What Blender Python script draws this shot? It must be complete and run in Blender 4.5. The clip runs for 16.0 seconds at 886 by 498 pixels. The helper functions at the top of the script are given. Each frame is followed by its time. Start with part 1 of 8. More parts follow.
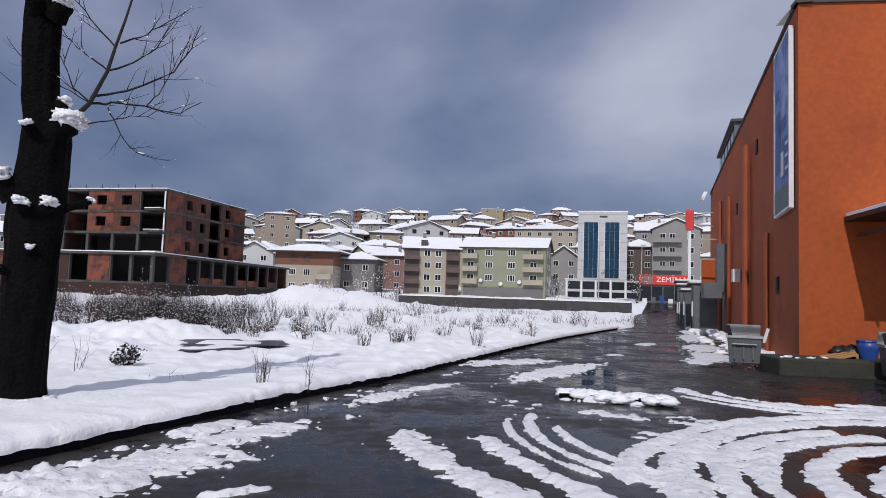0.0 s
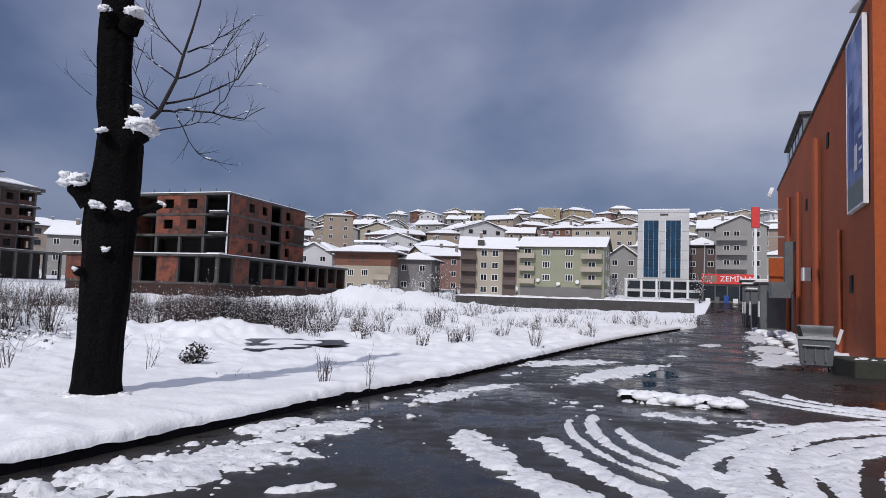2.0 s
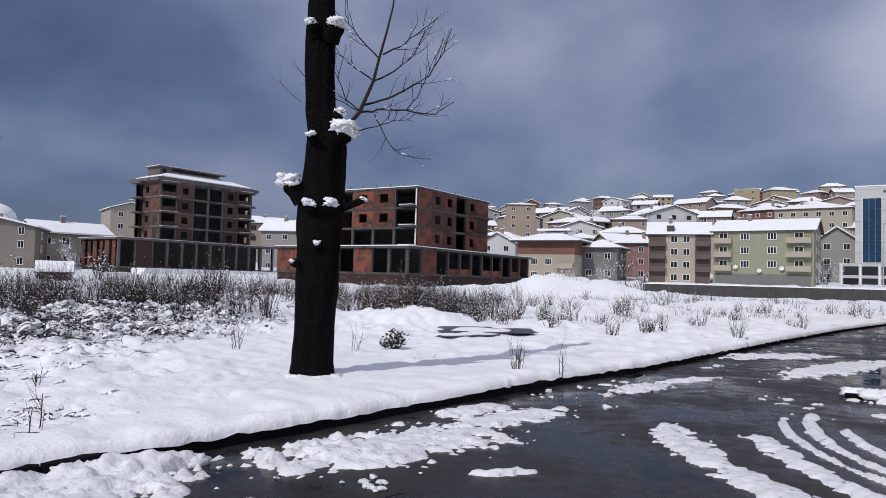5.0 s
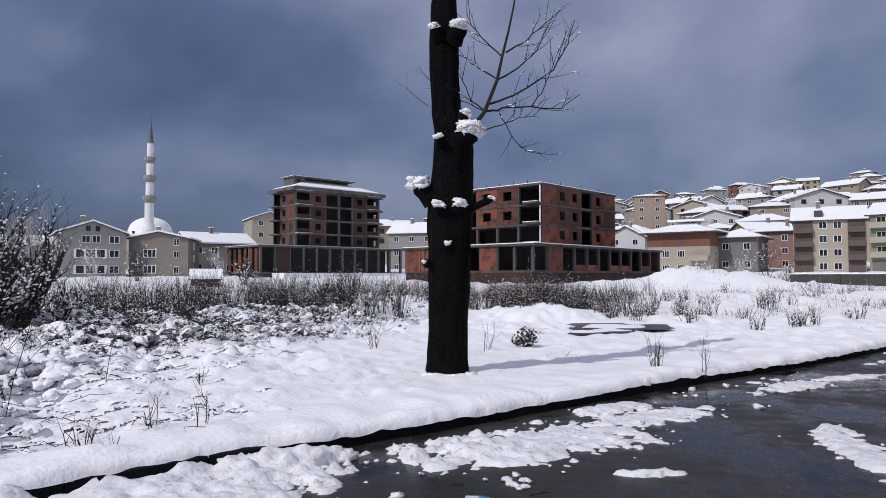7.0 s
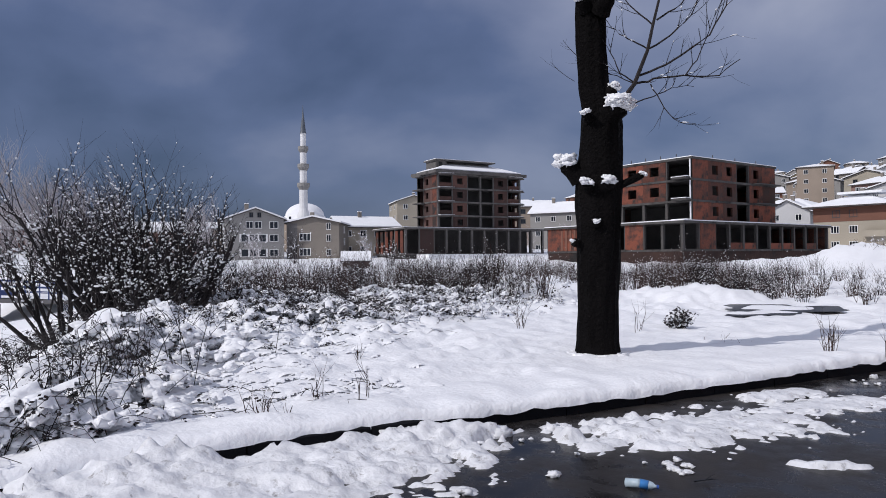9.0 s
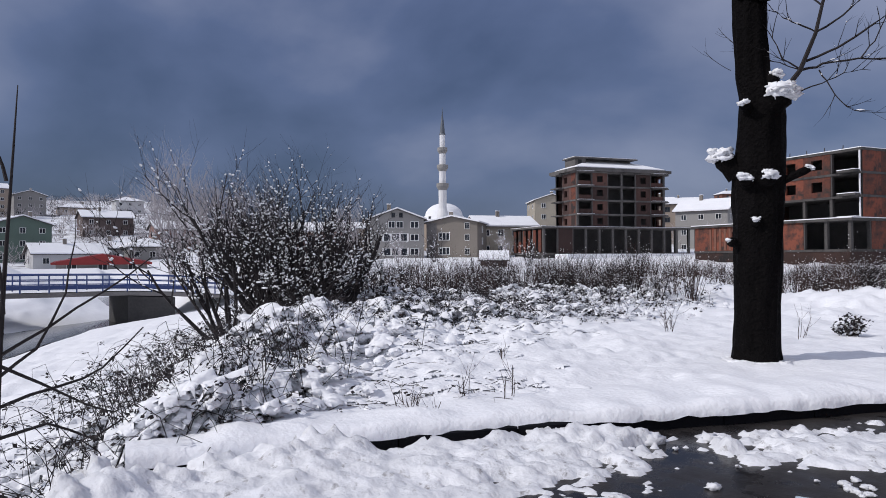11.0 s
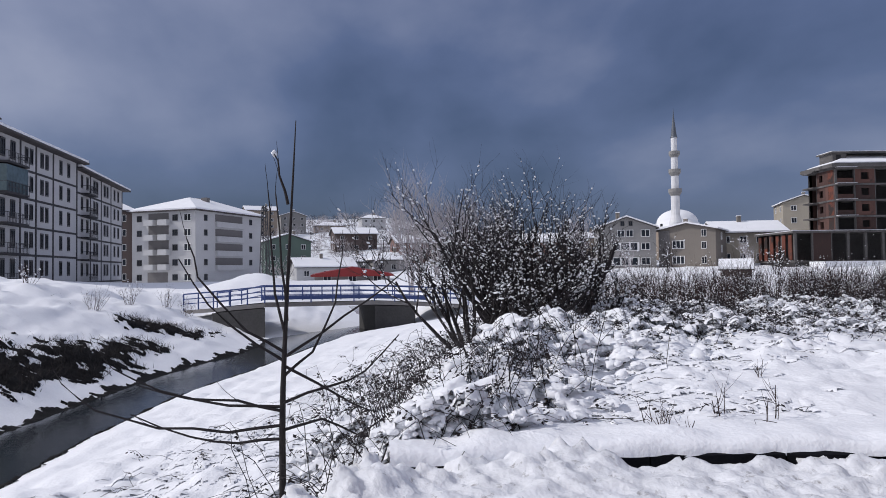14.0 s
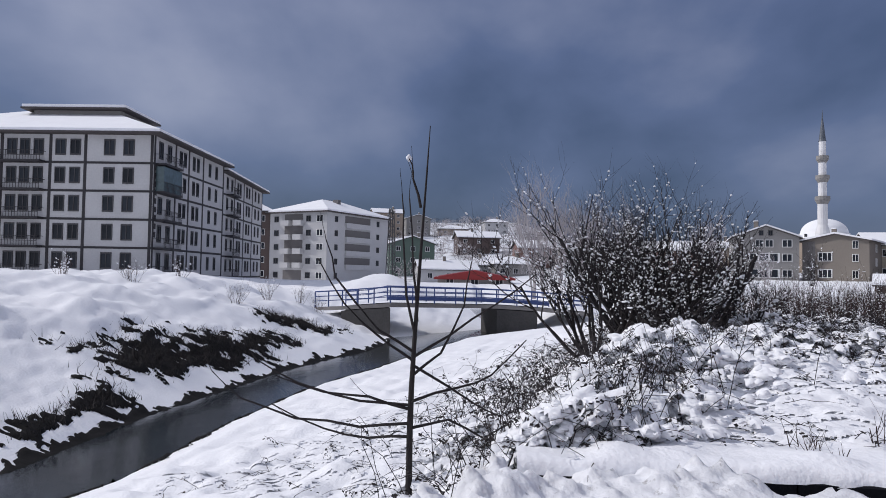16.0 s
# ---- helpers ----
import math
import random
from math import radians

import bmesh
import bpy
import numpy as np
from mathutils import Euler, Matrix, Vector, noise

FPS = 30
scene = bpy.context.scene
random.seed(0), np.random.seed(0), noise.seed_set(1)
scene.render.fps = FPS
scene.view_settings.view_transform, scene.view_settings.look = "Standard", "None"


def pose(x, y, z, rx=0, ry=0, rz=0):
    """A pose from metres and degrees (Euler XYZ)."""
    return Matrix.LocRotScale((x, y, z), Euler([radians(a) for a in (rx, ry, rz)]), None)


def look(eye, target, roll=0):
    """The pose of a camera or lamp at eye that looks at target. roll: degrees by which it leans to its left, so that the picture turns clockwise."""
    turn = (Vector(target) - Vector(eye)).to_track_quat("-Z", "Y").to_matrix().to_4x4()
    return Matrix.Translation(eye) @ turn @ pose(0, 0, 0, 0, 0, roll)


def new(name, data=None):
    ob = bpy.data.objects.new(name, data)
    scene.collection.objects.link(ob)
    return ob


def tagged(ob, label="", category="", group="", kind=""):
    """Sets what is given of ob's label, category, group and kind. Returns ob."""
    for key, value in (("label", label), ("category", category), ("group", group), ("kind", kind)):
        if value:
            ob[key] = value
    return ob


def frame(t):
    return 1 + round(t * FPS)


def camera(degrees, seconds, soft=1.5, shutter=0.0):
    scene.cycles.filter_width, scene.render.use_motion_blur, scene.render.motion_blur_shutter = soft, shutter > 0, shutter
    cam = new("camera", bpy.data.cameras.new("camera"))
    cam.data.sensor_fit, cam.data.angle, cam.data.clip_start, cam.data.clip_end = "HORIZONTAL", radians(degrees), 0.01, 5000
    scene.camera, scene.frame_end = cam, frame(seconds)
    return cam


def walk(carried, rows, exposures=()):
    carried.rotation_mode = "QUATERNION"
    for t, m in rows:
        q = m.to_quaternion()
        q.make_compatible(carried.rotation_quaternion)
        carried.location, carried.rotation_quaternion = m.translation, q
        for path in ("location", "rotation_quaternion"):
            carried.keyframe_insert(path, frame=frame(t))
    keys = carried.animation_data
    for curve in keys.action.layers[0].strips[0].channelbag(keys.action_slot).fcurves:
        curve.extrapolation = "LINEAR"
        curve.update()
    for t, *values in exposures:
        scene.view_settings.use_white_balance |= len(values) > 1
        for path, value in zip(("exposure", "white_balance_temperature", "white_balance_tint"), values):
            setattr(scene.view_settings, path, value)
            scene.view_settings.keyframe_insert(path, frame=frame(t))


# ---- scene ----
cam = camera(65.37, 16.0, soft=0.9)
PATH = [
    # t, x, y, z, pitch, roll, yaw
    (0.0, 0.000, 0.000, 1.750, 4.094, -1.929, -0.138),
    (0.5, -0.002, 0.000, 1.750, 4.040, -1.928, 0.082),
    (1.0, -0.009, 0.000, 1.747, 3.749, -1.849, 0.920),
    (1.5, -0.021, -0.000, 1.748, 3.892, -1.738, 2.429),
    (2.0, -0.039, -0.002, 1.749, 3.948, -1.861, 4.553),
    (2.5, -0.060, -0.004, 1.746, 3.645, -1.860, 7.128),
    (3.0, -0.083, -0.007, 1.744, 3.338, -1.674, 9.936),
    (5.5, -0.183, -0.036, 1.736, 2.423, -1.494, 22.375),
    (6.0, -0.207, -0.046, 1.734, 2.216, -1.130, 25.561),
    (6.5, -0.231, -0.058, 1.733, 2.005, -0.202, 28.738),
    (7.0, -0.240, -0.064, 1.735, 2.296, 0.052, 30.043),
    (7.5, -0.256, -0.073, 1.737, 2.482, 0.500, 32.334),
    (8.0, -0.273, -0.084, 1.737, 2.508, 0.339, 34.675),
    (8.5, -0.295, -0.100, 1.730, 1.735, 0.519, 37.912),
    (9.0, -0.319, -0.121, 1.722, 0.753, 0.563, 41.733),
    (9.5, -0.340, -0.140, 1.723, 0.808, 0.680, 45.068),
    (12.0, -0.406, -0.222, 1.724, 0.999, 0.064, 57.688),
    (12.5, -0.417, -0.242, 1.728, 1.452, 0.159, 60.378),
    (13.0, -0.433, -0.273, 1.729, 1.640, 0.367, 64.594),
    (13.5, -0.447, -0.304, 1.730, 1.674, 0.793, 68.622),
    (14.0, -0.456, -0.328, 1.731, 1.820, 0.794, 71.763),
    (14.5, -0.462, -0.349, 1.732, 1.998, 0.209, 74.365),
    (15.0, -0.468, -0.372, 1.735, 2.321, -0.653, 77.110),
    (15.5, -0.473, -0.397, 1.737, 2.540, -0.949, 80.183),
    (16.0, -0.475, -0.411, 1.734, 2.158, -1.008, 81.815),
]
walk(cam, [(t, pose(x, y, z, 90 + pitch, roll, yaw)) for t, x, y, z, pitch, roll, yaw in PATH])

# ---- world, sun, exposure ----
SUN_ELEV, SUN_AZ = 40.0, 198.0          # the sun stands behind the first view, a little to its left
scene.view_settings.exposure = -0.07


def socket_link(tree, a, b):
    tree.links.new(a, b)


world = bpy.data.worlds.new("world")
scene.world = world
world.use_nodes = True
wt = world.node_tree
wt.nodes.clear()
w_out = wt.nodes.new("ShaderNodeOutputWorld")
w_bg = wt.nodes.new("ShaderNodeBackground")
w_bg.inputs["Strength"].default_value = 1.0
w_sky = wt.nodes.new("ShaderNodeTexSky")
w_sky.sky_type = "NISHITA"
w_sky.sun_disc = False
w_sky.sun_elevation = radians(SUN_ELEV)
w_sky.sun_rotation = radians(SUN_AZ)
w_dim = wt.nodes.new("ShaderNodeVectorMath")
w_dim.operation = "SCALE"
w_dim.inputs["Scale"].default_value = 0.10
w_co = wt.nodes.new("ShaderNodeTexCoord")
# cloud layers: wide banks and finer billows
w_map = wt.nodes.new("ShaderNodeMapping")
w_map.inputs["Scale"].default_value = (1.0, 1.0, 1.7)
w_map.inputs["Rotation"].default_value = (0.0, 0.0, 0.6)
w_n1 = wt.nodes.new("ShaderNodeTexNoise")
w_n1.inputs["Scale"].default_value = 2.0
w_n1.inputs["Detail"].default_value = 6
w_n1.inputs["Roughness"].default_value = 0.45
w_n1.inputs["Distortion"].default_value = 0.25
w_n2 = wt.nodes.new("ShaderNodeTexNoise")
w_n2.inputs["Scale"].default_value = 5.5
w_n2.inputs["Detail"].default_value = 7
w_n2.inputs["Roughness"].default_value = 0.48
w_sep = wt.nodes.new("ShaderNodeSeparateXYZ")
w_dot = wt.nodes.new("ShaderNodeVectorMath")  # the heaviest cloud stands in the north-west
w_dot.operation = "DOT_PRODUCT"
w_dot.inputs[1].default_value = (-0.87, 0.50, 0.0)
w_add = wt.nodes.new("ShaderNodeMath")
w_add.operation = "MULTIPLY_ADD"
w_add.inputs[1].default_value = 0.2
w_add2 = wt.nodes.new("ShaderNodeMath")      # heavier cloud over the west, thinner in the east
w_add2.operation = "MULTIPLY_ADD"
w_add2.inputs[1].default_value = -0.30
w_add3 = wt.nodes.new("ShaderNodeMath")      # thinner higher up
w_add3.operation = "MULTIPLY_ADD"
w_add3.inputs[1].default_value = 0.30
w_ramp = wt.nodes.new("ShaderNodeValToRGB")
cr = w_ramp.color_ramp
cr.elements[0].position, cr.elements[0].color = 0.28, (0.038, 0.063, 0.146, 1)
cr.elements[1].position, cr.elements[1].color = 0.88, (0.52, 0.54, 0.66, 1)
e = cr.elements.new(0.44)
e.color = (0.095, 0.130, 0.258, 1)
e = cr.elements.new(0.62)
e.color = (0.245, 0.275, 0.415, 1)
w_mix = wt.nodes.new("ShaderNodeMix")
w_mix.data_type = "RGBA"
w_mix.inputs[0].default_value = 0.85
socket_link(wt, w_co.outputs["Generated"], w_map.inputs["Vector"])
socket_link(wt, w_map.outputs["Vector"], w_n1.inputs["Vector"])
socket_link(wt, w_map.outputs["Vector"], w_n2.inputs["Vector"])
socket_link(wt, w_co.outputs["Generated"], w_sep.inputs["Vector"])
socket_link(wt, w_n2.outputs["Fac"], w_add.inputs[0])
socket_link(wt, w_n1.outputs["Fac"], w_add.inputs[2])
socket_link(wt, w_co.outputs["Generated"], w_dot.inputs[0])
socket_link(wt, w_dot.outputs["Value"], w_add2.inputs[0])
socket_link(wt, w_add.outputs[0], w_add2.inputs[2])
socket_link(wt, w_sep.outputs["Z"], w_add3.inputs[0])
socket_link(wt, w_add2.outputs[0], w_add3.inputs[2])
w_dot2 = wt.nodes.new("ShaderNodeVectorMath")  # thinner cloud in the north-north-west
w_dot2.operation = "DOT_PRODUCT"
w_dot2.inputs[1].default_value = (-0.40, 0.86, 0.30)
w_thin = wt.nodes.new("ShaderNodeMapRange")
w_thin.interpolation_type = "SMOOTHSTEP"
w_thin.inputs[1].default_value, w_thin.inputs[2].default_value = 0.80, 1.0
w_thin.inputs[3].default_value, w_thin.inputs[4].default_value = -0.012, 0.055
w_sum = wt.nodes.new("ShaderNodeMath")
socket_link(wt, w_co.outputs["Generated"], w_dot2.inputs[0])
socket_link(wt, w_dot2.outputs["Value"], w_thin.inputs[0])
socket_link(wt, w_add3.outputs[0], w_sum.inputs[0])
socket_link(wt, w_thin.outputs[0], w_sum.inputs[1])
socket_link(wt, w_sum.outputs[0], w_ramp.inputs["Fac"])
socket_link(wt, w_sky.outputs["Color"], w_dim.inputs[0])
socket_link(wt, w_dim.outputs["Vector"], w_mix.inputs[6])
socket_link(wt, w_ramp.outputs["Color"], w_mix.inputs[7])
socket_link(wt, w_mix.outputs[2], w_bg.inputs["Color"])
socket_link(wt, w_bg.outputs["Background"], w_out.inputs["Surface"])

sun_data = bpy.data.lights.new("sun", "SUN")
sun_data.energy = 2.42
sun_data.angle = radians(0.6)
sun_data.color = (1.0, 0.96, 0.94)
sun = new("sun", sun_data)
sd = Vector((-0.31, -0.95, 0)).normalized() * math.cos(radians(SUN_ELEV)) + Vector((0, 0, math.sin(radians(SUN_ELEV))))
sun.matrix_world = look(sd * 50, (0, 0, 0))


# ---- materials ----
def material(name, base, rough=0.8, var=0.25, scale=3.0, fine=40.0, bump=0.2, metal=0.0, tint=None, spots=None, rand=0.0, spec=0.5, bump_dist=0.02, coord="Object"):
    """A procedural surface: base colour broken up at two scales, with relief."""
    m = bpy.data.materials.new(name)
    m.use_nodes = True
    nt = m.node_tree
    b = nt.nodes["Principled BSDF"]
    b.inputs["Roughness"].default_value = rough
    b.inputs["Metallic"].default_value = metal
    b.inputs["Specular IOR Level"].default_value = spec
    co = nt.nodes.new("ShaderNodeTexCoord")
    n1 = nt.nodes.new("ShaderNodeTexNoise")
    n1.inputs["Scale"].default_value = scale
    n1.inputs["Detail"].default_value = 5
    n2 = nt.nodes.new("ShaderNodeTexNoise")
    n2.inputs["Scale"].default_value = fine
    n2.inputs["Detail"].default_value = 4
    nt.links.new(co.outputs[coord], n1.inputs["Vector"])
    nt.links.new(co.outputs[coord], n2.inputs["Vector"])
    ramp = nt.nodes.new("ShaderNodeValToRGB")
    dark = tuple(c * (1 - var) for c in (tint or base))
    light = tuple(min(1, c * (1 + var * 0.6)) for c in base)
    ramp.color_ramp.elements[0].position, ramp.color_ramp.elements[0].color = 0.3, (*dark, 1)
    ramp.color_ramp.elements[1].position, ramp.color_ramp.elements[1].color = 0.7, (*light, 1)
    mixv = nt.nodes.new("ShaderNodeMath")
    mixv.operation = "MULTIPLY_ADD"
    mixv.inputs[1].default_value = 0.45
    sub = nt.nodes.new("ShaderNodeMath")
    sub.operation = "MULTIPLY"
    sub.inputs[1].default_value = 0.55
    nt.links.new(n1.outputs["Fac"], sub.inputs[0])
    nt.links.new(n2.outputs["Fac"], mixv.inputs[0])
    nt.links.new(sub.outputs[0], mixv.inputs[2])
    fac = mixv.outputs[0]
    if rand:
        oi = nt.nodes.new("ShaderNodeObjectInfo")
        ra = nt.nodes.new("ShaderNodeMath")
        ra.operation = "MULTIPLY_ADD"
        ra.inputs[1].default_value = rand
        nt.links.new(oi.outputs["Random"], ra.inputs[0])
        rs = nt.nodes.new("ShaderNodeMath")
        rs.operation = "SUBTRACT"
        rs.inputs[1].default_value = rand / 2
        nt.links.new(fac, rs.inputs[0])
        nt.links.new(rs.outputs[0], ra.inputs[2])
        fac = ra.outputs[0]
    nt.links.new(fac, ramp.inputs["Fac"])
    colour = ramp.outputs["Color"]
    if spots:
        sc, amount, (r, g, bl) = spots
        n3 = nt.nodes.new("ShaderNodeTexNoise")
        n3.inputs["Scale"].default_value = sc
        n3.inputs["Detail"].default_value = 8
        n3.inputs["Roughness"].default_value = 0.65
        nt.links.new(co.outputs[coord], n3.inputs["Vector"])
        r3 = nt.nodes.new("ShaderNodeValToRGB")
        r3.color_ramp.elements[0].position = 1 - amount - 0.06
        r3.color_ramp.elements[1].position = 1 - amount + 0.06
        nt.links.new(n3.outputs["Fac"], r3.inputs["Fac"])
        mx = nt.nodes.new("ShaderNodeMix")
        mx.data_type = "RGBA"
        mx.inputs[7].default_value = (r, g, bl, 1)
        nt.links.new(r3.outputs["Color"], mx.inputs[0])
        nt.links.new(colour, mx.inputs[6])
        colour = mx.outputs[2]
    nt.links.new(colour, b.inputs["Base Color"])
    if bump:
        bp = nt.nodes.new("ShaderNodeBump")
        bp.inputs["Strength"].default_value = bump
        bp.inputs["Distance"].default_value = bump_dist
        nt.links.new(n2.outputs["Fac"], bp.inputs["Height"])
        nt.links.new(bp.outputs["Normal"], b.inputs["Normal"])
    return m


SNOW = material("snow", (0.86, 0.87, 0.90), 0.75, 0.06, 1.5, 14.0, 0.35, spec=0.25, bump_dist=0.05)
SNOW_FAR = material("far_snow", (0.80, 0.82, 0.86), 0.85, 0.16, 0.05, 0.6, 0.5, spec=0.2, bump_dist=0.6, spots=(0.12, 0.42, (0.20, 0.19, 0.20)))
SNOW_ROOF = material("roof_snow", (0.86, 0.87, 0.90), 0.8, 0.06, 0.6, 5.0, 0.3, spec=0.2)
SLUSH = material("slushy_snow", (0.76, 0.77, 0.80), 0.6, 0.18, 2.5, 16.0, 0.6, spec=0.3, bump_dist=0.03, spots=(9.0, 0.36, (0.30, 0.29, 0.29)))
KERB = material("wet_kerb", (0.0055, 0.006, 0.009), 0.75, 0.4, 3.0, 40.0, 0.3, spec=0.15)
CONCRETE = material("grey_concrete", (0.20, 0.19, 0.185), 0.85, 0.3, 0.7, 9.0, 0.2)
# dark concrete outside; on the added inner walls it paints the rooms' shade
CONCRETE_DARK = material("damp_concrete_and_room_shade", (0.055, 0.053, 0.053), 0.8, 0.4, 0.6, 8.0, 0.2)
SHELL_DULL = material("dirty_shell_concrete", (0.125, 0.118, 0.115), 0.9, 0.45, 0.5, 8.0, 0.2, spots=(0.35, 0.42, (0.05, 0.047, 0.047)))
BRICK_RED = material("red_hollow_brick", (0.165, 0.047, 0.027), 0.9, 0.45, 0.35, 6.0, 0.3, rand=0.5, tint=(0.09, 0.036, 0.026), spots=(0.35, 0.47, (0.030, 0.022, 0.020)))
BRICK_DARK = material("dark_brick", (0.045, 0.022, 0.017), 0.9, 0.5, 0.4, 6.0, 0.3, spots=(0.3, 0.45, (0.014, 0.012, 0.012)))
SHELL_GREY = material("weathered_shell_concrete", (0.075, 0.070, 0.068), 0.9, 0.5, 0.5, 8.0, 0.2, spots=(0.4, 0.42, (0.018, 0.017, 0.017)))
BRICK_DULL = material("dull_brown_brick", (0.10, 0.050, 0.040), 0.9, 0.4, 0.4, 6.0, 0.3, rand=0.6, tint=(0.08, 0.045, 0.04), spots=(0.3, 0.4, (0.035, 0.03, 0.028)))
ORANGE = material("orange_render", (0.41, 0.082, 0.012), 0.8, 0.2, 0.25, 6.0, 0.15, tint=(0.33, 0.064, 0.012), spots=(0.35, 0.36, (0.25, 0.045, 0.011)))
BARK = material("wet_dark_bark", (0.006, 0.0053, 0.0056), 0.9, 0.6, 2.0, 22.0, 1.0, spec=0.06, spots=(9.0, 0.30, (0.034, 0.032, 0.028)), bump_dist=0.06)
TWIG = material("dark_twig", (0.016, 0.012, 0.013), 0.85, 0.3, 6.0, 40.0, 0.0)
WEED = material("dry_weed", (0.058, 0.034, 0.029), 0.9, 0.35, 6.0, 40.0, 0.0)
FROST = material("frosted_twig", (0.46, 0.43, 0.44), 0.9, 0.3, 0.5, 6.0, 0.0)
METAL_GREY = material("galvanised_steel", (0.42, 0.43, 0.44), 0.5, 0.35, 2.0, 20.0, 0.1, metal=0.35)
METAL_DARK = material("dark_steel", (0.05, 0.05, 0.055), 0.5, 0.3, 2.0, 20.0, 0.1)
RAIL_BLUE = material("blue_painted_rail", (0.035, 0.065, 0.20), 0.5, 0.2, 2.0, 20.0, 0.05)
FRAME_WHITE = material("white_window_frame", (0.75, 0.75, 0.75), 0.5, 0.08, 2.0, 20.0, 0.0)
FASCIA = material("dark_eave", (0.07, 0.06, 0.06), 0.8, 0.3, 1.0, 10.0, 0.0)
DOOR_DARK = material("dark_opening", (0.02, 0.02, 0.022), 0.9, 0.3, 1.0, 10.0, 0.0)
GLASS = material("window_glass", (0.022, 0.027, 0.035), 0.08, 0.4, 0.5, 3.0, 0.0, rand=0.8, spec=0.25)
BLUE_GLASS = material("blue_curtain_glass", (0.006, 0.040, 0.085), 0.07, 0.25, 0.4, 3.0, 0.0, rand=0.4)


def wall_paint(name, rgb, **kw):
    rgb = tuple(c * 0.8 for c in rgb)
    return material(name, rgb, 0.85, 0.14, 0.25, 5.0, 0.12, spots=(0.3, 0.25, tuple(c * 0.72 for c in rgb)), **kw)


def wet_road():
    """Dark asphalt, part wet and mirror-like, part rough with brown slush film."""
    m = bpy.data.materials.new("wet_asphalt")
    m.use_nodes = True
    nt = m.node_tree
    b = nt.nodes["Principled BSDF"]
    b.inputs["Specular IOR Level"].default_value = 0.11
    co = nt.nodes.new("ShaderNodeTexCoord")
    big = nt.nodes.new("ShaderNodeTexNoise")
    big.inputs["Scale"].default_value = 0.42
    big.inputs["Detail"].default_value = 6
    big.inputs["Roughness"].default_value = 0.6
    fine = nt.nodes.new("ShaderNodeTexNoise")
    fine.inputs["Scale"].default_value = 45
    fine.inputs["Detail"].default_value = 4
    mid = nt.nodes.new("ShaderNodeTexNoise")
    mid.inputs["Scale"].default_value = 3.5
    mid.inputs["Detail"].default_value = 6
    for n in (big, fine, mid):
        nt.links.new(co.outputs["Object"], n.inputs["Vector"])
    add = nt.nodes.new("ShaderNodeMath")
    add.operation = "MULTIPLY_ADD"
    add.inputs[1].default_value = 0.45
    nt.links.new(mid.outputs["Fac"], add.inputs[0])
    nt.links.new(big.outputs["Fac"], add.inputs[2])
    rr = nt.nodes.new("ShaderNodeValToRGB")
    rr.color_ramp.elements[0].position, rr.color_ramp.elements[0].color = 0.60, (0.05, 0.05, 0.05, 1)
    rr.color_ramp.elements[1].position, rr.color_ramp.elements[1].color = 0.82, (0.50, 0.50, 0.50, 1)
    nt.links.new(add.outputs[0], rr.inputs["Fac"])
    nt.links.new(rr.outputs["Color"], b.inputs["Roughness"])
    cc = nt.nodes.new("ShaderNodeValToRGB")
    cc.color_ramp.elements[0].position, cc.color_ramp.elements[0].color = 0.58, (0.010, 0.010, 0.012, 1)
    cc.color_ramp.elements[1].position, cc.color_ramp.elements[1].color = 0.86, (0.038, 0.034, 0.032, 1)
    nt.links.new(add.outputs[0], cc.inputs["Fac"])
    nt.links.new(cc.outputs["Color"], b.inputs["Base Color"])
    gate = nt.nodes.new("ShaderNodeMath")
    gate.operation = "MULTIPLY"
    nt.links.new(rr.outputs["Color"], gate.inputs[0])
    nt.links.new(fine.outputs["Fac"], gate.inputs[1])
    bp = nt.nodes.new("ShaderNodeBump")
    bp.inputs["Strength"].default_value = 0.5
    bp.inputs["Distance"].default_value = 0.012
    nt.links.new(gate.outputs[0], bp.inputs["Height"])
    nt.links.new(bp.outputs["Normal"], b.inputs["Normal"])
    return m


ROAD = wet_road()
WATER = material("dark_stream_water", (0.009, 0.013, 0.015), 0.14, 0.3, 0.4, 3.0, 0.12, bump_dist=0.03)


# ---- mesh helpers ----
def mesh_ob(name, verts, faces, mats, parent=None, label="", smooth=False, index=None):
    me = bpy.data.meshes.new(name)
    me.from_pydata([tuple(map(float, v)) for v in verts], [], [tuple(map(int, f)) for f in faces])
    for m in (mats if isinstance(mats, (list, tuple)) else [mats]):
        me.materials.append(m)
    if index is not None:
        me.polygons.foreach_set("material_index", index)
    if smooth:
        me.polygons.foreach_set("use_smooth", [True] * len(me.polygons))
    me.update()
    ob = new(name, me)
    if parent:
        ob.parent = parent
    if label:
        ob["label"] = label
    return ob


def part(name, bm, mat, parent, label="", smooth=False):
    me = bpy.data.meshes.new(name)
    bm.to_mesh(me)
    bm.free()
    for m in (mat if isinstance(mat, (list, tuple)) else [mat]):
        me.materials.append(m)
    if smooth:
        me.polygons.foreach_set("use_smooth", [True] * len(me.polygons))
    ob = new(name, me)
    if parent:
        ob.parent = parent
    if label:
        ob["label"] = label
    return ob


def shared(name, me, m, parent):
    """Another object on mesh data that already exists."""
    ob = new(name, me)
    ob.parent = parent
    ob.matrix_local = m
    return ob


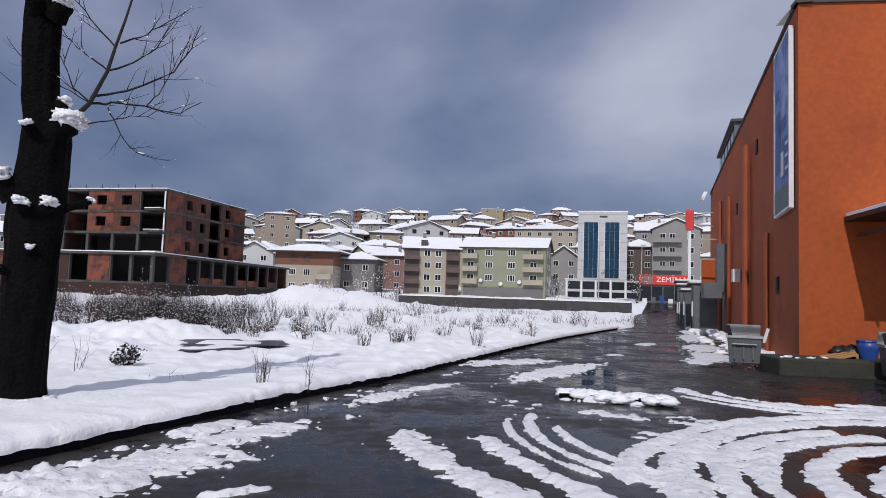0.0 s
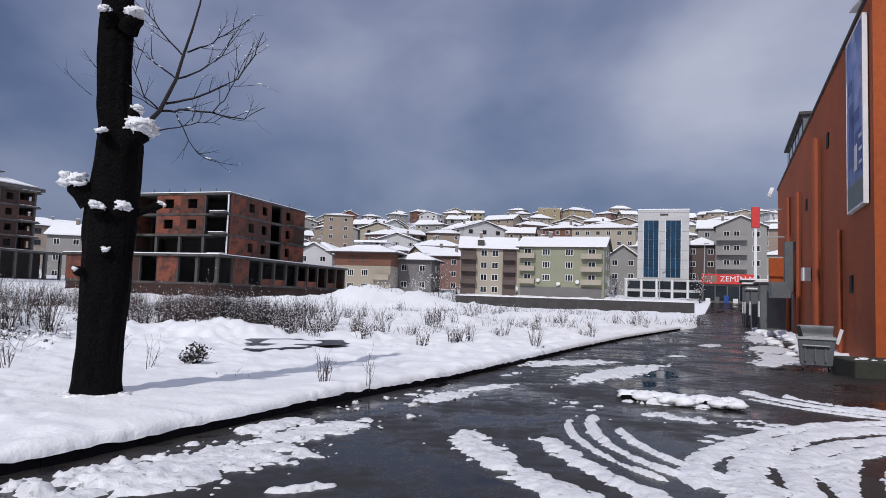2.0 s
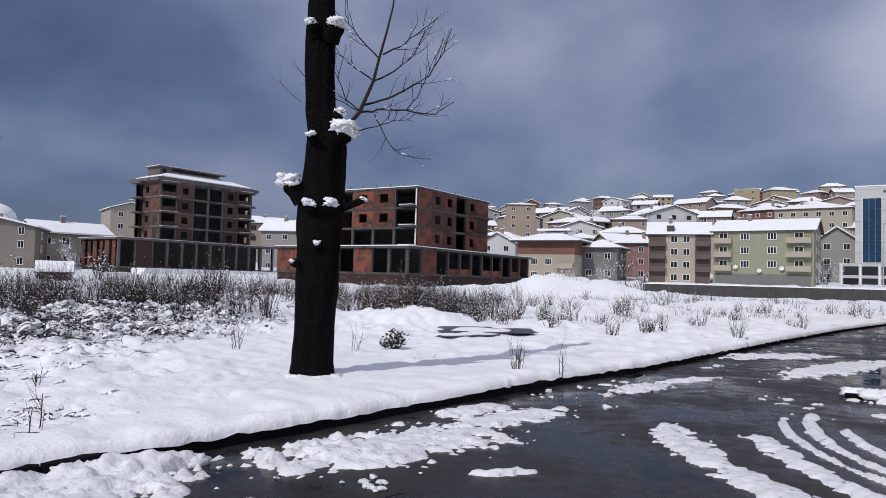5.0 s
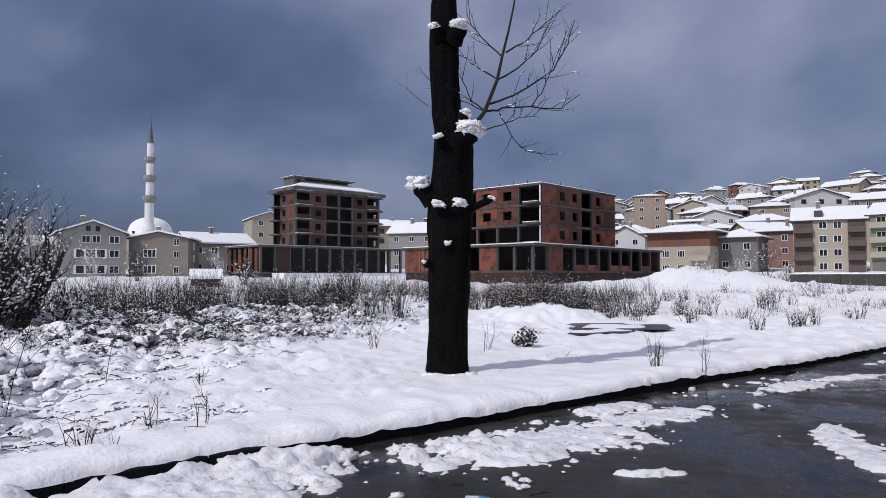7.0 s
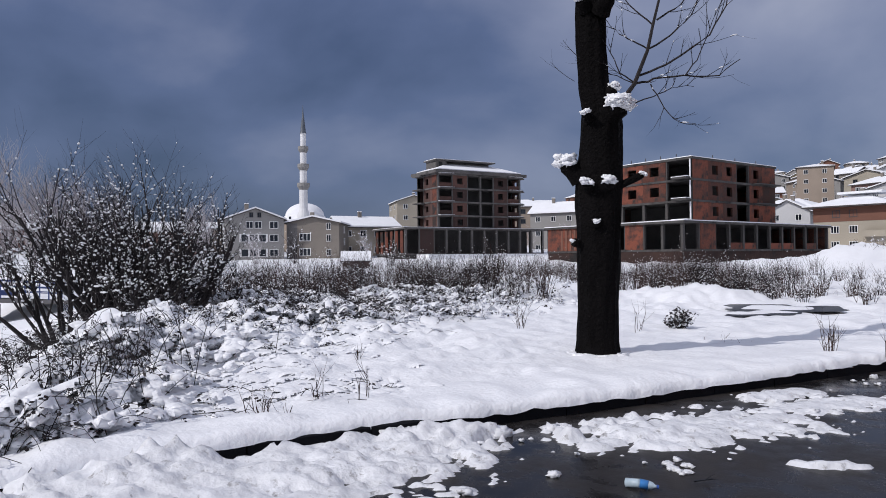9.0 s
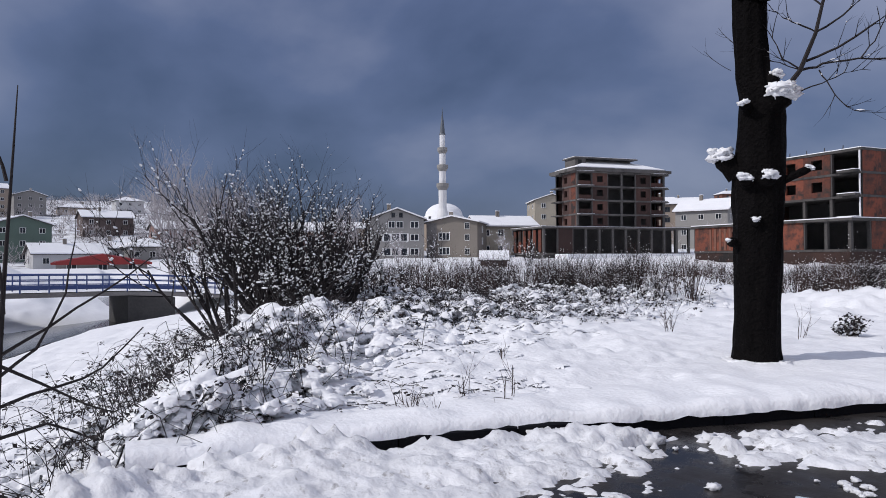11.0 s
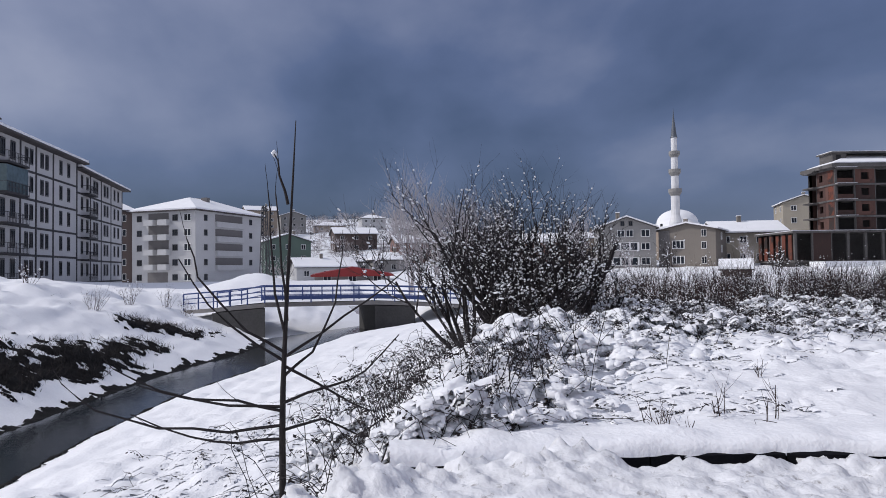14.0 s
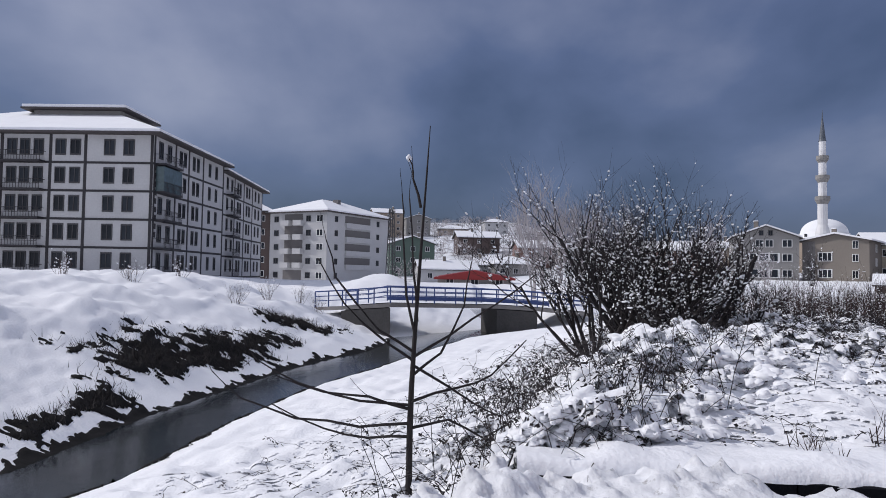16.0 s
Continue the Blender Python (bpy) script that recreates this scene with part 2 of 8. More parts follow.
def add_box(bm, x0, y0, z0, x1, y1, z1, mi=0, m=None):
    vs = [bm.verts.new((x, y, z)) for z in (z0, z1) for x, y in ((x0, y0), (x1, y0), (x1, y1), (x0, y1))]
    if m is not None:
        for v in vs:
            v.co = m @ v.co
    for f in ((3, 2, 1, 0), (4, 5, 6, 7), (0, 1, 5, 4), (1, 2, 6, 5), (2, 3, 7, 6), (3, 0, 4, 7)):
        bm.faces.new([vs[i] for i in f]).material_index = mi


def box_part(name, a, b, mat, parent, label="", bevel=0.0):
    bm = bmesh.new()
    add_box(bm, *a, *b)
    if bevel:
        bmesh.ops.bevel(bm, geom=bm.edges[:], offset=bevel, segments=1, affect="EDGES")
    return part(name, bm, mat, parent, label)


def add_tube(verts, faces, pts, radii, sides=4):
    """A tapered tube along pts, appended to plain lists."""
    base = len(verts)
    for i, p in enumerate(pts):
        d = (pts[min(i + 1, len(pts) - 1)] - pts[max(i - 1, 0)])
        d = d.normalized() if d.length > 1e-6 else Vector((0, 0, 1))
        a = d.orthogonal().normalized()
        b = d.cross(a)
        for k in range(sides):
            an = 2 * math.pi * k / sides
            verts.append(p + (a * math.cos(an) + b * math.sin(an)) * radii[i])
    for i in range(len(pts) - 1):
        for k in range(sides):
            k2 = (k + 1) % sides
            faces.append((base + i * sides + k, base + i * sides + k2, base + (i + 1) * sides + k2, base + (i + 1) * sides + k))
    faces.append(tuple(base + (len(pts) - 1) * sides + k for k in range(sides)))


def blob(verts, faces, c, r, seed, flat=0.7, rough=0.35):
    """A lumpy clump (a deformed low sphere), appended to plain lists."""
    base = len(verts)
    nu, nv = 9, 6
    rnd = random.Random(seed)
    for j in range(nv + 1):
        th = math.pi * j / nv
        for i in range(nu):
            ph = 2 * math.pi * i / nu
            k = 1 + rough * (rnd.random() - 0.5) * 2 * (0 < j < nv)
            verts.append(Vector((c[0] + r * k * math.sin(th) * math.cos(ph), c[1] + r * k * math.sin(th) * math.sin(ph), c[2] + r * flat * k * math.cos(th))))
    for j in range(nv):
        for i in range(nu):
            i2 = (i + 1) % nu
            faces.append((base + j * nu + i, base + (j + 1) * nu + i, base + (j + 1) * nu + i2, base + j * nu + i2))


def thing(name, x, y, z, rz=0.0, label="", category="", group="", kind=""):
    ob = new(name)
    ob.empty_display_size = 0.3
    ob.matrix_world = pose(x, y, z, 0, 0, rz)
    return tagged(ob, label, category, group, kind)


# ---- the lie of the land ----
KERB_LINE = [(-6.12, 1.05), (-6.02, 1.5), (-5.63, 3.2), (-5.25, 4.4), (-4.77, 5.35), (-4.12, 6.9), (-3.52, 8.5), (-2.56, 11.2),
             (-0.9, 14.9), (2.4, 24.1), (6.0, 33.6), (12.6, 49.0)]
ROAD_LEFT = [(-1.0, -9.0), (-2.6, -3.4), (-4.2, -1.0)] + KERB_LINE + [(15.2, 54.5), (29.0, 104.0), (36.0, 124.0), (44.0, 147.0)]
ROAD_RIGHT = [(26.0, -9.0), (24.0, 15.0), (9.8, 20.4), (21.2, 57.0), (38.0, 110.0), (44.0, 128.0), (51.5, 149.0)]
RIVER = [(-7.0, -14.5), (-10.5, -8.4), (-15.0, -5.75), (-20.0, -4.65), (-25.0, -3.0), (-31.0, -0.45), (-36.0, 2.0), (-42.0, 4.4), (-46.4, 7.4), (-51.0, 12.0), (-58.0, 13.6), (-67.0, 14.2), (-82.0, 16.0)]
RIVER_HALF = [1.2, 1.2, 1.25, 1.35, 1.35, 1.7, 1.5, 1.8, 2.1, 1.9, 1.6, 1.5, 1.5]
WATER_Z = -2.3
MOUNDS = [(-14.5, 72.0, 7.5, 2.0), (-9.0, 76.0, 6.0, 1.5), (-3.0, 70.0, 6.0, 0.8), (4.0, 76.0, 7.0, 0.25), (-22.0, 66.0, 6.0, 0.9), (-6.0, 50.0, 5.0, 0.55),
          (3.0, 55.0, 5.0, 0.55), (9.0, 62.0, 5.0, 0.5), (-12.5, 26.0, 2.6, 0.35), (-16.0, 23.0, 3.0, 0.6), (-9.6, 25.5, 2.0, 0.22), (-20.0, 30.0, 4.0, 0.4), (-95.0, 3.0, 7.0, 1.6), (-60.0, 15.5, 5.0, 1.6), (-6.6, 21.6, 2.6, -0.45)]


def smooth(a, b, x):
    t = np.clip((x - a) / (b - a), 0, 1)
    return t * t * (3 - 2 * t)


def line_distance(x, y, line, values=None):
    """Distance to a polyline, the side (positive: to its left), and a value carried along it."""
    best = np.full(x.shape, 1e9)
    side = np.zeros(x.shape)
    val = np.zeros(x.shape)
    for i in range(len(line) - 1):
        (ax, ay), (bx, by) = line[i], line[i + 1]
        dx, dy = bx - ax, by - ay
        t = np.clip(((x - ax) * dx + (y - ay) * dy) / (dx * dx + dy * dy), 0, 1)
        px, py = x - ax - t * dx, y - ay - t * dy
        d = np.hypot(px, py)
        near = d < best
        best = np.where(near, d, best)
        side = np.where(near, np.sign(dx * (y - ay) - dy * (x - ax)), side)
        if values:
            val = np.where(near, values[i] + t * (values[i + 1] - values[i]), val)
    return best, side, val


def waves(x, y, scale, seed, octaves=3):
    """Cheap smooth noise: sums of turned sine products."""
    rng = np.random.RandomState(seed)
    out = np.zeros(x.shape)
    amp = 1.0
    for o in range(octaves):
        for _ in range(4):
            a = rng.rand() * 6.283
            k = (0.7 + 0.7 * rng.rand()) * scale * 1.9 ** o
            p, q = rng.rand(2) * 6.283
            out += amp * 0.3 * np.sin(k * (x * math.cos(a) + y * math.sin(a)) + p) * np.sin(k * 0.83 * (y * math.cos(a) - x * math.sin(a)) + q)
        amp *= 0.5
    return out


def base_level(x, y):
    r = np.hypot(x, y)
    az = np.degrees(np.arctan2(-x, y))
    rise = 2.4 * (np.clip(r - 60, 0, 110) / 90) ** 1.6
    flat = 1 - smooth(12, 24, az)                     # the field stays level up to the stone wall
    rise = rise * (1 - flat) + flat * np.interp(r, [60, 128, 147, 170], [0.0, 0.25, 2.2, 3.3])
    rise = rise * (1 - smooth(64, 84, np.abs(az)))
    share = np.interp(az, [-180, -60, -25, -10, 8, 16, 32, 42, 52, 66, 76, 96, 108, 180], [0.2, 0.6, 1.0, 1.0, 0.95, 0.78, 0.52, 0.30, 0.12, 0.2, 0.70, 0.74, 0.3, 0.2])
    hill = share * 0.156 * np.clip(r - 160, 0, 400) * smooth(150, 240, r)
    hill = hill + share * 3.5 * waves(x, y, 0.02, 5, 2) * smooth(220, 400, r)
    return rise + hill


def land(x, y):
    """The height of snow or soil at (x, y), away from the road."""
    x, y = np.atleast_1d(np.asarray(x, float)), np.atleast_1d(np.asarray(y, float))
    r = np.hypot(x, y)
    z = base_level(x, y) + 0.14
    z = z + (0.05 + 0.26 * smooth(14, 34, r)) * waves(x, y, 0.8, 11, 4) * (1 - smooth(150, 220, r)) + (0.028 + 0.09 * smooth(12, 24, r)) * waves(x, y, 2.6, 3, 3) * (1 - smooth(80, 110, r))
    z = z + (0.04 + 0.07 * smooth(16, 26, r)) * smooth(11, 16, r) * (1 - smooth(80, 100, r)) * waves(x, y, 6.5, 73, 2)
    for mx, my, mr, mh in MOUNDS:
        d2 = ((x - mx) ** 2 + (y - my) ** 2) / mr ** 2
        z = z + mh * np.exp(-d2 * 1.6) * (1 + 0.25 * waves(x, y, 0.7, 29, 3))
    # the hollow where meltwater stands
    g = np.clip(1.6 - np.hypot((x + 6.6) / 1.5, (y - 21.6) / 2.4), 0, 1)
    z = z * (1 - g) + g * (base_level(x, y) + 0.12 + 0.09 * waves(x, y, 1.6, 71, 3))
    # hummocks over the buried brambles
    hum = np.exp(-(((x + 13.5) / 7.0) ** 2 + ((y - 7.5) / 5.0) ** 2)) * smooth(7.2, 9.5, r)
    z = z + hum * (0.26 + 0.17 * waves(x, y, 2.6, 63, 3) + 0.15 * np.abs(waves(x, y, 6.5, 65, 3)))
    d, side, half = line_distance(x, y, RIVER, RIVER_HALF)
    n = d - half + 0.35 * waves(x, y, 0.9, 23, 3) * smooth(0.5, 4, d)
    bumpy = (0.12 * waves(x, y, 2.0, 67, 3) + 0.07 * waves(x, y, 6.0, 69, 2)) * smooth(0.3, 2, n) * (1 - smooth(30, 50, r))
    near = bumpy + np.interp(n, [-3, -0.3, 0.0, 1.0, 5.0, 8.0, 10.4, 12], [-3.0, -2.6, -2.3, -1.95, -1.35, -0.75, 0.2, 0.25])
    crest = np.interp(r, [0, 30, 44, 60, 90, 140], [1.45, 1.45, 0.5, 0.2, 0.8, -0.3]) 
    west = smooth(94, 104, np.degrees(np.arctan2(-x, y)))
    crest = crest * (1 - west) + np.maximum(crest, np.interp(r, [60, 90, 130], [1.45, 1.3, 0.0])) * west
    far = np.interp(n, [-3, -0.3, 0.0, 1.0, 6.0, 11.0], [0.0, 0.0, 0.0, 0.12, 0.72, 1.0])
    far = np.where(n < 0, np.interp(n, [-3, 0], [-3.0, -2.3]), -2.3 + (crest + 2.3) * far) + ((0.12 + 0.22 * smooth(2, 6, n)) * waves(x, y, 1.0, 41, 4) + 0.07 * waves(x, y, 4.0, 43, 3)) * smooth(0, 2, n) * (1 - smooth(60, 80, r))
    left = side > 0                                   # the stream runs away from the first view's eye
    far = far + 1.6 * np.exp(-((x + 72.0) ** 2 + (y - 4.0) ** 2) / 12.0)          # a snowed-over gravel heap
    far = far - 0.5 * np.exp(-((x + 45.2) ** 2 + (y - 1.2) ** 2) / 7.0) - 1.1 * np.exp(-((x + 50.0) ** 2 + (y + 2.6) ** 2) / 9.0)
    z_far = far + base_level(x, y)
    z_near = np.where(n < 10.4, np.minimum(near, z), z) + 2.9 * np.exp(-((x + 52.0) ** 2 + (y - 16.6) ** 2) / 8.0)
    z = np.where(left, z_far, z_near)
    return z


def land1(x, y):
    return float(land(x, y)[0])


def inside(x, y, poly):
    res = np.zeros(x.shape, bool)
    j = len(poly) - 1
    for i in range(len(poly)):
        (xi, yi), (xj, yj) = poly[i], poly[j]
        hit = ((yi > y) != (yj > y)) & (x < (xj - xi) * (y - yi) / (yj - yi + 1e-12) + xi)
        res ^= hit
        j = i
    return res


ROAD_POLY = ROAD_LEFT + ROAD_RIGHT[::-1]


def build_ground():
    """One sheet of snow-covered land out to the horizon; it dips under the road."""
    radii = np.concatenate([np.linspace(0.4, 4, 8), np.geomspace(4.15, 60, 290), np.geomspace(62, 600, 110), np.geomspace(650, 4000, 12)])
    angles = np.radians(np.concatenate([np.arange(-42, 128, 0.25), np.arange(128, 318, 5.0)]))
    A, R_ = np.meshgrid(angles, radii, indexing="ij")
    X, Y = -R_ * np.sin(A), R_ * np.cos(A)
    x, y = X.ravel(), Y.ravel()
    z = land(x, y)
    d, _, _ = line_distance(x, y, ROAD_POLY + [ROAD_POLY[0]])
    ins = inside(x, y, ROAD_POLY)
    under = ins | (d < 0.14)
    z = np.where(under, np.minimum(z, base_level(x, y) - 0.12), z)
    na, nr = A.shape
    faces = []
    idx = np.arange(na * nr).reshape(na, nr)
    a0, a1 = idx, np.roll(idx, -1, axis=0)
    quads = np.stack([a0[:, :-1], a1[:, :-1], a1[:, 1:], a0[:, 1:]], axis=-1).reshape(-1, 4)
    verts = np.stack([x, y, z], 1)
    centre = len(verts)
    verts = np.vstack([verts, [[0, 0, -0.12]]])
    tris = [(centre, int(a1[i, 0]), int(a0[i, 0])) for i in range(na)]
    allf = [tuple(q[::-1]) for q in quads.tolist()] + tris
    fr = R_[:, :-1].reshape(-1)
    mi = [1 if r > 150 else 0 for r in fr] + [0] * na
    ob = mesh_ob("ground", verts.tolist(), allf, [SNOW, SNOW_FAR], smooth=True, index=mi)
    return tagged(ob, "uneven snow-covered open land rising to a hillside", "ground", kind="structure")


def resample(line, step):
    pts = [Vector((*p, 0)) for p in line]
    out = []
    for a, b in zip(pts, pts[1:]):
        k = max(1, int((b - a).length / step))
        out += [a.lerp(b, i / k) for i in range(k)]
    out.append(pts[-1])
    for _ in range(6):                       # round the corners
        out = [out[0]] + [(out[i - 1] + out[i] * 2 + out[i + 1]) / 4 for i in range(1, len(out) - 1)] + [out[-1]]
    return out


def build_road():
    left, right = resample(ROAD_LEFT, 1.0), resample(ROAD_RIGHT, 1.0)
    n, m = 160, 14
    verts, faces = [], []
    for i in range(n + 1):
        f = i / n
        a = left[min(int(f * (len(left) - 1)), len(left) - 1)]
        b = right[min(int(f * (len(right) - 1)), len(right) - 1)]
        for j in range(m + 1):
            p = a.lerp(b, j / m)
            verts.append((p.x, p.y, float(base_level(np.array([p.x]), np.array([p.y]))[0])))
    for i in range(n):
        for j in range(m):
            k = i * (m + 1) + j
            faces.append((k, k + 1, k + m + 2, k + m + 1))
    ob = mesh_ob("road", verts, faces, ROAD)
    return tagged(ob, "wet dark asphalt road with puddles and melting slush", "road", kind="structure")


ground = build_ground()
road = build_road()


# ---- building kit ----
def window_mesh(name, panes, depth=0.12, border=0.07, frame_mat=None, glass_mat=None):
    """A one by one metre window, frame and mullions in one piece with the panes set back; scaled when it is placed."""
    h = border
    xs = [-0.5, -0.5 + h]
    for i in range(1, panes):
        c = -0.5 + i / panes
        xs += [c - h * 0.4, c + h * 0.4]
    xs += [0.5 - h, 0.5]
    zs = [-0.5, -0.5 + h, 0.5 - h, 0.5]
    nx, nz = len(xs) - 1, len(zs) - 1
    pane = lambda i, j: 0 < i < nx - 1 + (nx == 1) and i % 2 == 1 and j == 1
    verts, faces, index, keys = [], [], [], {}

    def vert(i, j, y):
        k = (i, j, y)
        if k not in keys:
            keys[k] = len(verts)
            verts.append((xs[i], y, zs[j]))
        return keys[k]
    front, inner, back = -depth / 2, -depth * 0.05, depth / 2
    level = {(i, j): inner if pane(i, j) else front for i in range(nx) for j in range(nz)}
    for (i, j), y in level.items():
        faces.append((vert(i, j, y), vert(i + 1, j, y), vert(i + 1, j + 1, y), vert(i, j + 1, y)))
        index.append(1 if y == inner else 0)
        for di, dj, (p0, p1) in ((-1, 0, ((i, j + 1), (i, j))), (1, 0, ((i + 1, j), (i + 1, j + 1))), (0, -1, ((i, j), (i + 1, j))), (0, 1, ((i + 1, j + 1), (i, j + 1)))):
            other = level.get((i + di, j + dj), back)
            if other > y:
                faces.append((vert(*p0, y), vert(*p0, other), vert(*p1, other), vert(*p1, y)))
                index.append(0)
    me = bpy.data.meshes.new(name)
    me.from_pydata(verts, [], faces)
    me.materials.append(frame_mat or FRAME_WHITE)
    me.materials.append(glass_mat or GLASS)
    me.polygons.foreach_set("material_index", index)
    return me


WIN2 = window_mesh("window", 2)
WIN3 = window_mesh("window", 3)
WIN_DARK = window_mesh("window", 2, frame_mat=METAL_DARK, border=0.09)


def on_face(face, l, w, s, z, out=0.0):
    """The local pose of something centred on a face of a box l by w: f front, r right, l left, b back."""
    if face == "f":
        return pose(s, -out, z)
    if face == "r":
        return pose(l + out, s, z, 0, 0, 90)
    if face == "l":
        return pose(-out, w - s, z, 0, 0, -90)
    return pose(l - s, w + out, z, 0, 0, 180)


def hip_roof(t, l, w, h, rise, over, mat=None, fascia=None, kind="hip", snow=0.16):
    """Eaves board and a snow-laid roof over a box l by w with its top at h."""
    box_part("eave", (-over, -over, h - 0.02), (l + over, w + over, h + 0.2), fascia or FASCIA, t)
    x0, y0, x1, y1 = -over + 0.05, -over + 0.05, l + over - 0.05, w + over - 0.05
    z0, z1 = h + 0.2, h + 0.2 + snow
    vs = [(x0, y0, z0), (x1, y0, z0), (x1, y1, z0), (x0, y1, z0), (x0, y0, z1), (x1, y0, z1), (x1, y1, z1), (x0, y1, z1)]
    if kind == "hip":
        k = min(l, w) / 2 + over
        if l >= w:
            vs += [(x0 + k, (y0 + y1) / 2, z1 + rise), (x1 - k, (y0 + y1) / 2, z1 + rise)]
            top = [(4, 5, 9, 8), (5, 6, 9), (6, 7, 8, 9), (7, 4, 8)]
        else:
            vs += [((x0 + x1) / 2, y0 + k, z1 + rise), ((x0 + x1) / 2, y1 - k, z1 + rise)]
            top = [(4, 5, 8), (5, 6, 9, 8), (6, 7, 9), (7, 4, 8, 9)]
    elif kind == "gable_x":           # ridge along x
        vs += [(x0, (y0 + y1) / 2, z1 + rise), (x1, (y0 + y1) / 2, z1 + rise)]
        top = [(4, 5, 9, 8), (5, 6, 9), (6, 7, 8, 9), (7, 4, 8)]
    else:                             # ridge along y
        vs += [((x0 + x1) / 2, y0, z1 + rise), ((x0 + x1) / 2, y1, z1 + rise)]
        top = [(4, 5, 8), (5, 6, 9, 8), (6, 7, 9), (7, 4, 8, 9)]
    sides = [(0, 1, 5, 4), (1, 2, 6, 5), (2, 3, 7, 6), (3, 0, 4, 7), (3, 2, 1, 0)]
    return mesh_ob("roof", vs, top + sides, mat or SNOW_ROOF, t, "snow-covered roof")


def gable_wall(t, l, w, h, rise, mat, axis="y"):
    """The triangular wall under a gable roof, a little inside its edge."""
    if axis == "y":
        vs = [(0.02, 0.0, h), (l - 0.02, 0.0, h), (l / 2, 0.0, h + rise), (0.02, w, h), (l - 0.02, w, h), (l / 2, w, h + rise)]
    else:
        vs = [(0.0, 0.02, h), (0.0, w - 0.02, h), (0.0, w / 2, h + rise), (l, 0.02, h), (l, w - 0.02, h), (l, w / 2, h + rise)]
    return mesh_ob("gable", vs, [(0, 1, 2), (5, 4, 3), (0, 3, 4, 1), (1, 4, 5, 2), (2, 5, 3, 0)], mat, t)


def gable_roof(t, l, w, h, rise, over, axis="y", thick=0.28):
    """Two sloping slabs of snow on a dark board."""
    def slab(z_low, z_high, th, mat, label, grow):
        o = over + grow
        if axis == "y":
            run = l / 2
            drop = rise / run * o
            for sx in (-1, 1):
                xe, xr = l / 2 + sx * (run + o), l / 2
                vs = [(xe, -o, z_low - drop), (xr, -o, z_high), (xr, w + o, z_high), (xe, w + o, z_low - drop)]
                vs += [(a, b, c + th) for a, b, c in vs]
                fs = [(3, 2, 1, 0), (4, 5, 6, 7), (0, 1, 5, 4), (1, 2, 6, 5), (2, 3, 7, 6), (3, 0, 4, 7)]
                mesh_ob("roof_slope", vs, fs, mat, t, label)
        else:
            run = w / 2
            drop = rise / run * o
            for sy in (-1, 1):
                ye, yr = w / 2 + sy * (run + o), w / 2
                vs = [(-o, ye, z_low - drop), (-o, yr, z_high), (l + o, yr, z_high), (l + o, ye, z_low - drop)]
                vs += [(a, b, c + th) for a, b, c in vs]
                fs = [(3, 2, 1, 0), (4, 5, 6, 7), (0, 1, 5, 4), (1, 2, 6, 5), (2, 3, 7, 6), (3, 0, 4, 7)]
                mesh_ob("roof_slope", vs, fs, mat, t, label)
    slab(h, h + rise, 0.14, FASCIA, "dark roof edge", 0.0)
    slab(h + 0.145, h + rise + 0.145, thick, SNOW_ROOF, "snow-covered roof slope", -0.05)


def windows(t, l, w, face, cols, rows, ww=1.3, wh=1.35, mesh=None, skip=()):
    for r, z in enumerate(rows):
        for c, s in enumerate(cols):
            if (c, r) in skip:
                continue
            shared("window", mesh or WIN2, on_face(face, l, w, s, z, 0.02) @ Matrix.Diagonal((ww, 1, wh, 1)), t)


BALCONY_CACHE = {}


def balconies(t, l, w, face, s0, s1, rows, mat, depth=1.2, par=0.95):
    key = (round(s1 - s0, 2), mat.name, depth)
    if key not in BALCONY_CACHE:
        bm = bmesh.new()
        h = (s1 - s0) / 2
        add_box(bm, -h, -depth, -0.15, h, 0, 0.0)
        add_box(bm, -h, -depth, 0.0, h, -depth + 0.12, par)
        add_box(bm, -h, -depth + 0.12, 0.0, -h + 0.12, 0, par)
        add_box(bm, h - 0.12, -depth + 0.12, 0.0, h, 0, par)
        me = bpy.data.meshes.new("balcony")
        bm.to_mesh(me)
        bm.free()
        me.materials.append(mat)
        BALCONY_CACHE[key] = me
    for z in rows:
        shared("balcony", BALCONY_CACHE[key], on_face(face, l, w, (s0 + s1) / 2, z), t)


def spread(a, b, n):
    return [a + (b - a) * (i + 0.5) / n for i in range(n)]


def storeys(n, first=0.0, pitch=2.9, sill=1.55):
    return [first + pitch * i + sill for i in range(n)]


def heading(x0, y0, x1, y1):
    return math.degrees(math.atan2(y1 - y0, x1 - x0))


# ---- the edge of the road ----
def build_kerb():
    line = resample(KERB_LINE, 0.5)
    holder = new("kerb")
    tagged(holder, "low dark wet concrete kerb along the road", "kerb", kind="structure")
    step = 2
    for i in range(0, len(line) - step, step):
        a, b = line[i], line[i + step]
        d = (b - a).normalized()
        nrm = Vector((-d.y, d.x, 0))
        z = float(base_level(np.array([a.x]), np.array([a.y]))[0])
        a2, b2 = a + d * 0.006, b - d * 0.006
        vs = []
        for zz, o0, o1 in ((-0.15, 0.0, 0.24), (0.115, 0.01, 0.22), (0.14, 0.05, 0.22)):
            for p, o in ((a2, o0), (b2, o0), (b2, o1), (a2, o1)):
                q = p + nrm * o
                vs.append((q.x, q.y, z + zz))
        fs = [(3, 2, 1, 0), (8, 9, 10, 11)]
        for k in (0, 4):
            for j in range(4):
                j2 = (j + 1) % 4
                fs.append((k + j, k + j2, k + 4 + j2, k + 4 + j))
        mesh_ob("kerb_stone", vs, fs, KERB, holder)


